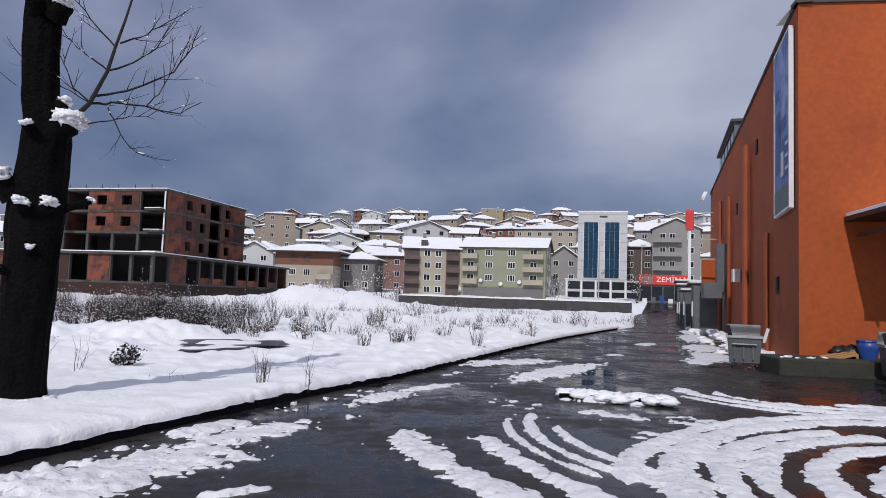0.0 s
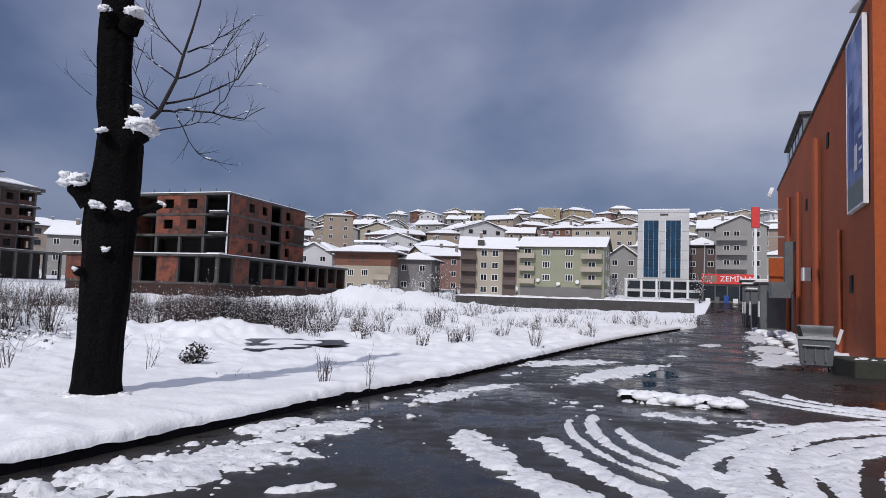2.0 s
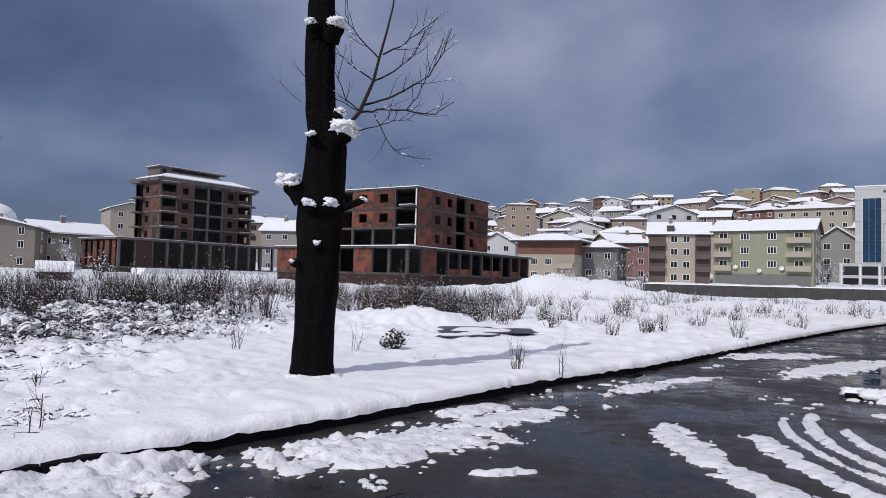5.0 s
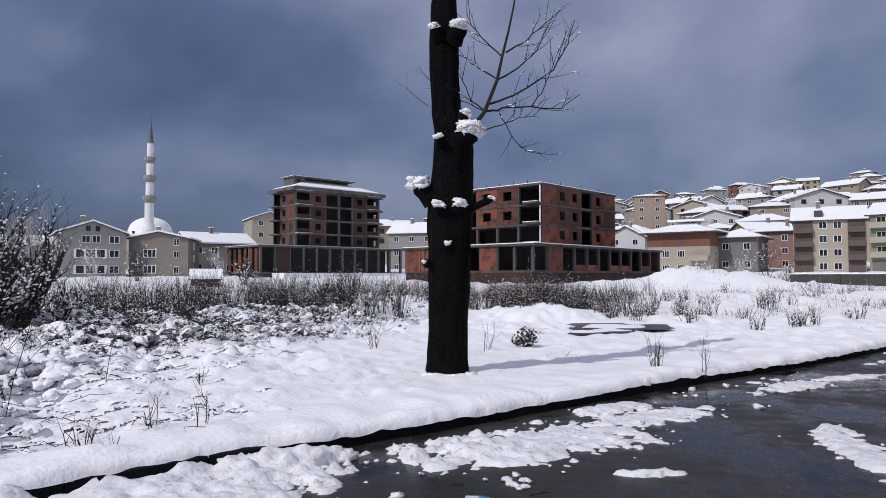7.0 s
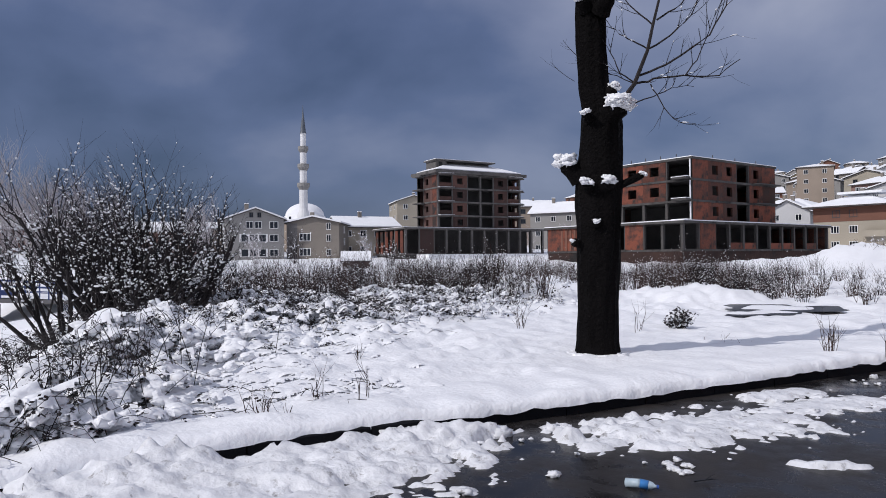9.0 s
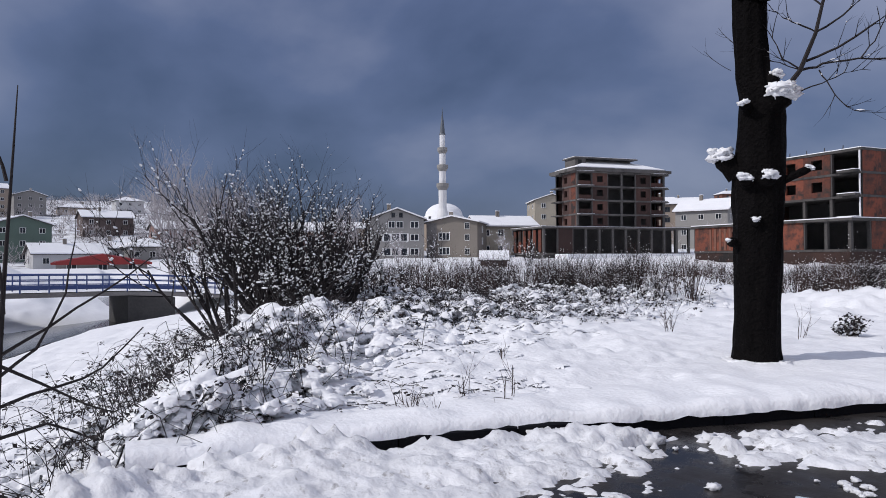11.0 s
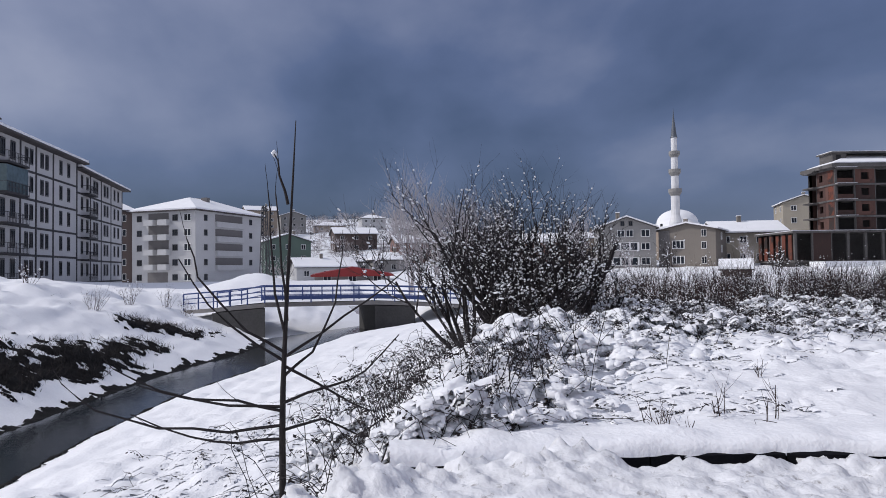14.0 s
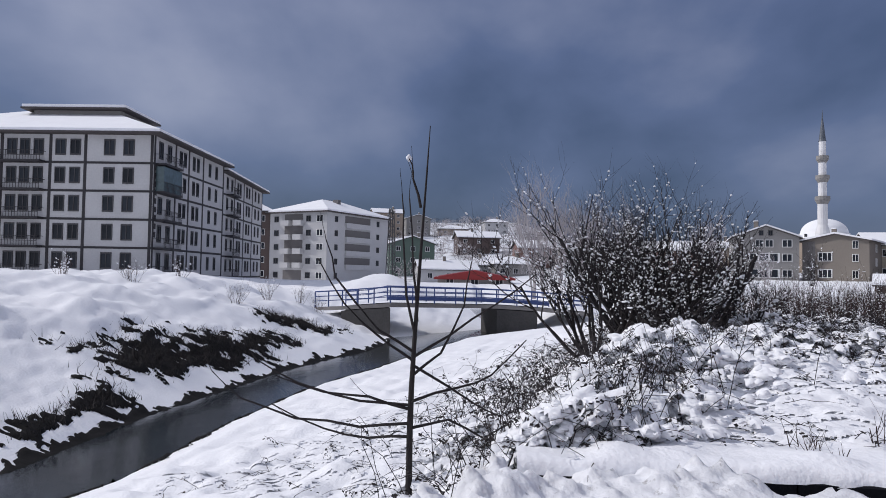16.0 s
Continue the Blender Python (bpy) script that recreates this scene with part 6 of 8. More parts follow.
# ---- bridge and pylon ----
def build_bridge():
    line = [Vector((-48.7, -2.3, -0.62)), Vector((-46.9, -0.45, -0.45)), Vector((-45.0, 2.6, -0.14)), Vector((-46.9, 10.0, -0.26)), Vector((-46.6, 12.8, -0.4)), Vector((-46.0, 16.5, -0.7))]
    t = thing("footbridge", 0, 0, 0, 0, "small concrete bridge with blue tube railings over the stream", "bridge")

    def offset(k, o):
        d = (line[min(k + 1, len(line) - 1)] - line[max(k - 1, 0)])
        d.z = 0
        d.normalize()
        return line[k] + Vector((-d.y, d.x, 0)) * o
    vs, fs = [], []
    for k in range(len(line)):
        for o in (-0.1, 3.1):
            q = offset(k, o)
            vs += [(q.x, q.y, q.z), (q.x, q.y, q.z - 0.24)]
    for k in range(len(line) - 1):
        a, b = 4 * k, 4 * k + 4
        fs += [(a, a + 2, b + 2, b), (a + 1, b + 1, b + 3, a + 3), (a, b, b + 1, a + 1), (a + 2, a + 3, b + 3, b + 2)]
    fs += [(0, 1, 3, 2), (len(vs) - 4, len(vs) - 2, len(vs) - 1, len(vs) - 3)]
    mesh_ob("deck", vs, fs, CONCRETE, t, "concrete bridge deck")
    deck_snow = []
    for k in range(len(line)):
        for o in (0.15, 2.85):
            q = offset(k, o)
            deck_snow.append((q.x, q.y, q.z + 0.05))
    mesh_ob("deck_snow", deck_snow, [(2 * k, 2 * k + 1, 2 * k + 3, 2 * k + 2) for k in range(len(line) - 1)], SNOW_ROOF, t, "snow on the deck")
    # abutments: upright walls with sloping tops
    for k0, k1, k2 in ((1, 2, None), (3, 4, None)):
        a0, a1, b0, b1 = offset(k0, -0.12), offset(k1, -0.12), offset(k0, 3.0), offset(k1, 3.0)
        z = -0.4
        pts = [a0, a1, b1, b0]
        v2 = [(p.x, p.y, p.z - 0.3) for p in pts] + [(p.x, p.y, -3.2) for p in pts]
        mesh_ob("abutment", v2, [(0, 1, 2, 3), (4, 5, 1, 0), (5, 6, 2, 1), (6, 7, 3, 2), (7, 4, 0, 3)], CONCRETE_DARK, t, "damp concrete abutment")
    for o, lab in ((0.0, "near"), (3.0, "far")):
        pts = []
        for k in range(len(line) - 1):
            a, b = offset(k, o), offset(k + 1, o)
            n = max(1, round((b - a).length / 1.4))
            pts += [a.lerp(b, i / n) for i in range(n)]
        pts.append(offset(len(line) - 1, o))
        for p in pts:
            v2, f2 = [], []
            add_tube(v2, f2, [p, p + Vector((0, 0, 1.05))], [0.045, 0.045], 6)
            mesh_ob("rail_post", v2, f2, RAIL_BLUE, t)
        for z, r in ((1.05, 0.045), (0.72, 0.03), (0.42, 0.03)):
            v2, f2 = [], []
            add_tube(v2, f2, [p + Vector((0, 0, z)) for p in pts], [r] * len(pts), 6)
            mesh_ob("rail", v2, f2, RAIL_BLUE, t, "blue painted tube rail")
        if o > 1:
            for a, b in zip(pts[3:-3], pts[4:-2]):
                v2 = [tuple(a + Vector((0, 0, 0.1))), tuple(b + Vector((0, 0, 0.1))), tuple(b + Vector((0, 0, 0.38))), tuple(a + Vector((0, 0, 0.38)))]
                mesh_ob("rail_panel", v2 + [(x + 0.03, y + 0.03, z) for x, y, z in v2], [(0, 1, 2, 3), (7, 6, 5, 4), (0, 4, 5, 1), (2, 6, 7, 3)], RAIL_BLUE, t)


def build_pylon():
    x, y = bearing(86.5, 75)
    z = land1(x, y) - 0.2
    t = thing("lattice_pole", x, y, z, 20, "dark steel lattice power pole", "power pole")
    h = 8.0
    wd = lambda q: 0.42 - 0.24 * q / h
    for sx in (-1, 1):
        for sy in (-1, 1):
            v2, f2 = [], []
            add_tube(v2, f2, [Vector((sx * wd(0), sy * wd(0), 0)), Vector((sx * wd(h), sy * wd(h), h))], [0.05, 0.05], 4)
            mesh_ob("leg", v2, f2, METAL_DARK, t)
    n = 11
    for i in range(n):
        a, b = h * i / n, h * (i + 1) / n
        for sy in (-1, 1):
            v2, f2 = [], []
            s = 1 if i % 2 else -1
            add_tube(v2, f2, [Vector((-s * wd(a), sy * wd(a), a)), Vector((s * wd(b), sy * wd(b), b))], [0.03, 0.03], 4)
            add_tube(v2, f2, [Vector((sy * wd(a), -s * wd(a), a)), Vector((sy * wd(b), s * wd(b), b))], [0.03, 0.03], 4)
            mesh_ob("brace", v2, f2, METAL_DARK, t)
    box_part("crossarm", (-0.9, -0.05, h - 0.5), (0.9, 0.05, h - 0.4), METAL_DARK, t)
    for sx in (-0.8, 0.0, 0.8):
        v2, f2 = [], []
        add_tube(v2, f2, [Vector((sx, 0, h - 0.4)), Vector((sx, 0, h - 0.15))], [0.06, 0.04], 6)
        mesh_ob("insulator", v2, f2, WHITE_PAINT, t)


build_bridge()
build_pylon()


# ---- trees and plants ----
def grow(verts, faces, p, d, length, radius, depth, rnd, tips, sides=4, bend=0.25, up=0.12, kids=(2, 4), taper=0.45, shrink=(0.45, 0.7)):
    """A branch that bends and forks."""
    n = 5 if depth > 0 else 4
    pts, rad = [p.copy()], [radius]
    q, dd = p.copy(), d.normalized()
    for i in range(n):
        dd = (dd + Vector((rnd.uniform(-1, 1), rnd.uniform(-1, 1), rnd.uniform(-1, 1))) * bend * 0.5 + Vector((0, 0, up))).normalized()
        q = q + dd * (length / n)
        pts.append(q.copy())
        rad.append(radius * (1 - (1 - taper) * (i + 1) / n))
    add_tube(verts, faces, pts, rad, sides if depth > 1 else 3)
    tips.append((pts, depth))
    if depth > 0:
        for _ in range(rnd.randint(*kids)):
            k = rnd.uniform(0.3, 1.0)
            i = min(int(k * n), n - 1)
            at = pts[i].lerp(pts[i + 1], k * n - i)
            side = dd.orthogonal().normalized()
            side.rotate(Matrix.Rotation(rnd.uniform(0, 6.283), 3, dd))
            nd = (dd + side * rnd.uniform(0.5, 1.1)).normalized()
            grow(verts, faces, at, nd, length * rnd.uniform(*shrink), rad[i] * 0.6, depth - 1, rnd, tips, sides, bend, up, kids, taper, shrink)


def snow_on(verts, faces, tips, rnd, chance, size, seed, flat=0.6, stretch=2.4, tip=0.08):
    """Snow lying along the branches, thickest on the stout ones."""
    for j, (pts, depth) in enumerate(tips):
        for i in range(len(pts) - 1):
            if rnd.random() < chance * (tip, 0.5, 1.0, 1.2, 1.2)[min(depth, 4)]:
                q = pts[i].lerp(pts[i + 1], rnd.random())
                r = size * rnd.uniform(0.5, 1.2) * (0.6 if depth == 0 else 1.0)
                small_clump(verts, faces, q + Vector((0, 0, r * 0.35)), (pts[i + 1] - pts[i]).normalized(), r, rnd, flat, stretch)


def small_clump(verts, faces, c, d, r, rnd, flat=0.6, stretch=1.0):
    """A lump of snow drawn out along the direction d."""
    base = len(verts)
    a = Vector((d.x, d.y, d.z * 0.6))
    a = a.normalized() if a.length > 0.01 else Vector((1, 0, 0))
    b = a.cross(Vector((0, 0, 1)))
    b = b.normalized() if b.length > 0.05 else Vector((0, 1, 0))
    u = b.cross(a)
    stretch = stretch * (1 - 0.7 * abs(d.z)) if stretch > 1 else stretch
    for ring, (k, s) in enumerate(((-1.25, 0.15), (-0.6, 0.85), (0.3, 1.0), (1.2, 0.2))):
        for i in range(5):
            an = 2 * math.pi * i / 5
            j = rnd.uniform(0.75, 1.25) * s
            verts.append(c + a * (k * r * stretch) + b * (math.cos(an) * r * j) + u * (math.sin(an) * r * flat * j))
    for ring in range(3):
        for i in range(5):
            i2 = (i + 1) % 5
            faces.append((base + ring * 5 + i, base + ring * 5 + i2, base + ring * 5 + 5 + i2, base + ring * 5 + 5 + i))
    faces.append(tuple(base + i for i in range(5))[::-1])
    faces.append(tuple(base + 15 + i for i in range(5)))


def build_tree():
    x, y = -5.74, 9.57
    z = land1(x, y) - 0.12
    t = thing("tree", x, y, 0, 0, "pollarded black tree with snow-capped stubs and one bare bough", "tree")
    right = Vector((0.866, 0.5, 0))
    fwd = Vector((-0.5, 0.866, 0))
    prof = [(z, 0.0, 0.40), (z + 0.25, 0.0, 0.345), (1.0, 0.02, 0.335), (1.9, 0.04, 0.36), (2.5, 0.05, 0.385), (2.95, 0.06, 0.405), (3.3, 0.08, 0.37), (3.8, 0.11, 0.335), (4.05, 0.09, 0.29), (4.4, 0.0, 0.255), (5.0, -0.03, 0.25),
            (5.5, -0.04, 0.255), (5.75, -0.04, 0.24), (6.3, -0.04, 0.205), (7.2, -0.02, 0.19), (8.2, 0.0, 0.17)]
    n, m = 28, 90
    vs, fs = [], []
    zs = np.linspace(prof[0][0], prof[-1][0], m)
    for zz in zs:
        o = float(np.interp(zz, [p[0] for p in prof], [p[1] for p in prof]))
        r = 0.9 * float(np.interp(zz, [p[0] for p in prof], [p[2] for p in prof]))
        for i in range(n):
            an = 2 * math.pi * i / n
            ridge = 0.02 * math.sin(an * 9 + 1.5 * math.sin(zz * 2.1)) + 0.02 * noise.noise(Vector((math.cos(an) * 2, math.sin(an) * 2, zz * 1.6))) + 0.012 * noise.noise(Vector((math.cos(an) * 9, math.sin(an) * 9, zz * 3)))
            rr = r + ridge
            q = right * (o + rr * math.cos(an)) + fwd * (rr * math.sin(an))
            vs.append((q.x, q.y, zz))
    for k in range(m - 1):
        for i in range(n):
            i2 = (i + 1) % n
            fs.append((k * n + i, k * n + i2, (k + 1) * n + i2, (k + 1) * n + i))
    mesh_ob("trunk", vs, fs, BARK, t, "thick black furrowed trunk", smooth=True)

    def stub(z0, side, toward, length, r, rise, snow, label="sawn-off stub"):
        base = right * (side * 0.22) + fwd * (-toward * 0.22) + Vector((0, 0, z0))
        d = (right * side + fwd * (-toward) + Vector((0, 0, rise))).normalized()
        v2, f2 = [], []
        add_tube(v2, f2, [base, base + d * length * 0.5, base + d * length * 0.85, base + d * length], [r * 1.15, r * 0.95, r, r * 0.8], 10)
        mesh_ob("stub", v2, f2, BARK, t, label, smooth=True)
        tip = base + d * length
        v2, f2 = [], []
        rs = random.Random(int(z0 * 100))
        for k in range(snow):
            for j in range(3):
                blob(v2, f2, tip + Vector((rs.uniform(-1, 1) * r * 0.6, rs.uniform(-1, 1) * r * 0.6, r * 0.2 + rs.uniform(-0.4, 0.4) * r)), r * rs.uniform(0.35, 0.62), int(z0 * 50) + k * 7 + j, 0.6, 0.55)
        mesh_ob("snow_cap", v2, f2, SNOW, t, "snow cap on the stub", smooth=True)
    stub(2.95, -1.0, 0.3, 0.34, 0.16, 1.1, 6)
    stub(2.75, -0.3, 1.0, 0.24, 0.10, 0.4, 4)
    stub(2.78, 0.45, 1.0, 0.26, 0.12, 0.4, 5)
    stub(2.75, 1.0, 0.2, 0.55, 0.06, 0.45, 4)
    stub(2.2, 0.0, 1.0, 0.16, 0.08, 0.3, 3)
    stub(1.9, -0.9, 0.7, 0.2, 0.07, 0.3, 3)
    stub(3.85, -0.35, 1.0, 0.2, 0.08, 0.4, 3)
    stub(3.9, 0.9, 0.5, 0.26, 0.20, 0.8, 13)
    stub(4.15, 0.75, 0.35, 0.22, 0.10, 1.2, 6)
    stub(5.55, -0.5, 0.8, 0.2, 0.10, 0.8, 4)
    stub(5.5, 0.5, 0.85, 0.26, 0.14, 0.8, 6)

    # the one bough that grows to the right
    rnd = random.Random(5)
    v2, f2, tips = [], [], []
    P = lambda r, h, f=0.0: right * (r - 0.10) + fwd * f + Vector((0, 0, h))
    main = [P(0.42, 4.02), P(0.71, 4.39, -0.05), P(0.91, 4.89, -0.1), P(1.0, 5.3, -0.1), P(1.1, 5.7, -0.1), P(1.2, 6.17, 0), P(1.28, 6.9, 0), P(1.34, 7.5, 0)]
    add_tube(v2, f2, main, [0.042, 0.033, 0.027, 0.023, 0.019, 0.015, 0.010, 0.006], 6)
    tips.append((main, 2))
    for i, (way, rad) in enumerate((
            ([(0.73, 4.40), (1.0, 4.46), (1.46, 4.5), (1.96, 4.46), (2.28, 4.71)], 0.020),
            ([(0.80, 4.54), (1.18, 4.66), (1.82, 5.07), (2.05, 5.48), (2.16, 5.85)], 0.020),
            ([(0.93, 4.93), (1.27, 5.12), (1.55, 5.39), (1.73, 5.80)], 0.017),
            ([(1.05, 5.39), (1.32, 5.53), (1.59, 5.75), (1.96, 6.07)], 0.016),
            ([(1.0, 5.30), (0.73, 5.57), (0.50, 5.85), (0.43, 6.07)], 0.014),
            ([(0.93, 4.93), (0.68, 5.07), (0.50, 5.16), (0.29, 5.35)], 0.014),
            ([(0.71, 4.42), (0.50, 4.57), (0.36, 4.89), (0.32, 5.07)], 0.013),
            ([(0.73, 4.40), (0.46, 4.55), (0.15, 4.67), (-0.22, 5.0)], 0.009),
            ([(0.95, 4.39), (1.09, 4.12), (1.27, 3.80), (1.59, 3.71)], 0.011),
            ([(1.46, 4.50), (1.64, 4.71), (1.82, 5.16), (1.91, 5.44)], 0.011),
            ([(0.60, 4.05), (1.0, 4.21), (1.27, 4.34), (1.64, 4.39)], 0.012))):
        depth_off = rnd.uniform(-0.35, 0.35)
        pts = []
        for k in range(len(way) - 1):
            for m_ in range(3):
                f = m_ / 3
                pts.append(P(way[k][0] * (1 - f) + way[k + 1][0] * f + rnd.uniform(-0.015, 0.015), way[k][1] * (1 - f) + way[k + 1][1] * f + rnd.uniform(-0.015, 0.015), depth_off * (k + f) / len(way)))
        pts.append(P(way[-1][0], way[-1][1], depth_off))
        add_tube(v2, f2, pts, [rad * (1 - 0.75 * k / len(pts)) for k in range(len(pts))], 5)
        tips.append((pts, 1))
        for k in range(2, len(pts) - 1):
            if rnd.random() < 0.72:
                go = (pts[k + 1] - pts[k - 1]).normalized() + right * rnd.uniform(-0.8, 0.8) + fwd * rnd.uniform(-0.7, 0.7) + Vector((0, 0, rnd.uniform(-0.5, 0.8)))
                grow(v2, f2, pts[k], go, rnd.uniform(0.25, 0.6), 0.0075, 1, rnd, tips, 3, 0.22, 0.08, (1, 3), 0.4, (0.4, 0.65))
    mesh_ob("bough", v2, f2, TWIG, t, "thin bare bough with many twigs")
    v2, f2 = [], []
    snow_on(v2, f2, tips, rnd, 0.24, 0.016, 9, 0.6, 3.0)
    mesh_ob("bough_snow", v2, f2, SNOW, t, "snow caught in the twigs", smooth=True)
    v2, f2, tips = [], [], []
    grow(v2, f2, P(-0.2, 4.5), (right * -1 + Vector((0, 0, 0.6)) - fwd * 0.3), 0.5, 0.006, 1, rnd, tips)
    mesh_ob("twig", v2, f2, TWIG, t)
    # snow pushed up at the foot
    v2, f2 = [], []
    for i in range(16):
        an = i / 16 * 6.283
        blob(v2, f2, (0.40 * math.cos(an), 0.40 * math.sin(an), z + 0.08), rnd.uniform(0.06, 0.13), 300 + i, 0.35, 0.5)
    mesh_ob("foot_snow", v2, f2, SNOW, t, "snow round the foot", smooth=True)


def shrub(name, label, x, y, height, width, stems, seed, wood, depth=2, snow=0.2, clump=0.02, thick=0.012, category="shrub", group="", lean=0.5, leaves=0, upright=0.12, z=None, kids=(2, 3), tip=0.08, stretch=2.4):
    rnd = random.Random(seed)
    if z is None:
        z = land1(x, y) - 0.05
    t = thing(name, x, y, z, 0, label, category, group)
    v2, f2, tips = [], [], []
    for i in range(stems):
        an = rnd.uniform(0, 6.283)
        r0 = rnd.random() * width * 0.18
        d = Vector((math.cos(an) * lean * rnd.random(), math.sin(an) * lean * rnd.random(), 1))
        grow(v2, f2, Vector((r0 * math.cos(an), r0 * math.sin(an), -0.05)), d, height * rnd.uniform(0.55, 0.95), thick * rnd.uniform(0.7, 1.2), depth, rnd, tips, 4, 0.22, upright, kids)
    mesh_ob("crown", v2, f2, wood, t)["kind"] = "stuff"
    if snow:
        v3, f3 = [], []
        snow_on(v3, f3, tips, rnd, snow, clump, seed, 0.7, stretch, tip)
        if v3:
            mesh_ob("caught_snow", v3, f3, SNOW, t, "snow on the twigs", smooth=True)["kind"] = "stuff"
    if leaves:
        v4, f4 = [], []
        for pts, dep in tips:
            for q in pts[1:]:
                for _ in range(leaves):
                    if rnd.random() < 0.5:
                        a = Vector((rnd.uniform(-1, 1), rnd.uniform(-1, 1), rnd.uniform(-1, 0.4))) * clump * 0.9
                        b = Vector((rnd.uniform(-1, 1), rnd.uniform(-1, 1), rnd.uniform(-1, 1))) * clump * 0.7
                        k = len(v4)
                        v4 += [q, q + a + b, q + a * 2, q + a - b]
                        f4.append((k, k + 1, k + 2, k + 3))
        mesh_ob("leaf_litter", v4, f4, LEAF_DARK, t, "dark withered leaves")["kind"] = "stuff"
    return t


LEAF_DARK = material("withered_bramble_leaf", (0.017, 0.012, 0.013), 0.8, 0.5, 8.0, 40.0, 0.0)


def cushions(x0, y0, rx, ry, turn, lumps, rnd, high, step):
    """Merged cushions of snow draped over a thicket, torn open where they hang apart."""
    nu, nv = int(2.8 * rx / step), int(2.8 * ry / step)
    c, s = math.cos(radians(turn)), math.sin(radians(turn))
    U, V = np.meshgrid((np.arange(nu) - nu / 2) * step, (np.arange(nv) - nv / 2) * step, indexing="ij")
    X, Y = x0 + U * c - V * s, y0 + U * s + V * c
    Z = np.full(U.shape, -9.0)
    ragged = 0.25 * waves(X.ravel(), Y.ravel(), 9.0, 131, 3).reshape(U.shape) + 0.2 * waves(X.ravel(), Y.ravel(), 22.0, 133, 2).reshape(U.shape)
    top = high * (0.62 + 0.45 * waves(X.ravel(), Y.ravel(), 1.7, 135, 3).reshape(U.shape))
    rims = []
    dk, sd, _ = line_distance(X.ravel(), Y.ravel(), KERB_LINE)
    kerb_far = np.where(sd > 0, dk, -1.0).reshape(U.shape)
    for _ in range(int(lumps * 2.4)):
        u, v = rnd.gauss(0, 0.5) * rx, rnd.gauss(0, 0.5) * ry
        i, j = int(u / step + nu / 2), int(v / step + nv / 2)
        if not (0 <= i < nu and 0 <= j < nv):
            continue
        r = 0.034 + 0.10 * rnd.random() ** 1.7
        a = r * rnd.uniform(1.0, 2.3)
        an = rnd.uniform(0, 3.142)
        if kerb_far[i, j] < 0.5 + a:
            continue
        fade = math.exp(-0.7 * ((u / rx) ** 2 + (v / ry) ** 2))
        h0 = float(top[i, j]) * fade * rnd.uniform(0.4, 1.1) if high > 0.25 else -0.012
        w = int(a / step) + 2
        sl = (slice(max(i - w, 0), i + w + 1), slice(max(j - w, 0), j + w + 1))
        du, dv = U[sl] - u, V[sl] - v
        e = ((du * math.cos(an) + dv * math.sin(an)) / a) ** 2 + ((dv * math.cos(an) - du * math.sin(an)) / r) ** 2
        e = e * (1 + ragged[sl])
        dome = np.where(e < 1, h0 + np.clip(high * 1.6, 0.45, 0.75) * r * np.sqrt(np.clip(1 - e, 0, 1)) + 0.02 * ragged[sl], -9.0)
        Z[sl] = np.maximum(Z[sl], dome)
        rims.append((float(X[i, j]), float(Y[i, j]), h0, r, a, an + radians(turn)))
    ground_z = land(X.ravel(), Y.ravel())
    ok = (Z.ravel() > -5) & (sd > 0) & (dk > 0.45) & (ground_z > WATER_Z + 0.3)
    z = np.where(Z.ravel() > -5, Z.ravel(), 0) + ground_z
    idx = np.arange(nu * nv).reshape(nu, nv)
    q = np.stack([idx[:-1, :-1], idx[1:, :-1], idx[1:, 1:], idx[:-1, 1:]], -1).reshape(-1, 4)
    span = z[q].max(1) - z[q].min(1)
    q = q[ok[q].all(1) & (span < 0.10)]
    if len(q) == 0:
        return [], [], []
    used, inv = np.unique(q, return_inverse=True)
    vs = np.stack([X.ravel(), Y.ravel(), z], 1)[used]
    return [Vector(p) for p in vs.tolist()], inv.reshape(-1, 4).tolist(), rims


def leaf_at(vl, fl, q, rnd, k=1.0):
    a = Vector((rnd.uniform(-1, 1), rnd.uniform(-1, 1), rnd.uniform(-0.9, 0.3))) * 0.028 * k
    b = Vector((rnd.uniform(-1, 1), rnd.uniform(-1, 1), rnd.uniform(-0.6, 0.6))) * 0.022 * k
    n = len(vl)
    vl += [q, q + a + b, q + a * 2, q + a - b]
    fl.append((n, n + 1, n + 2, n + 3))


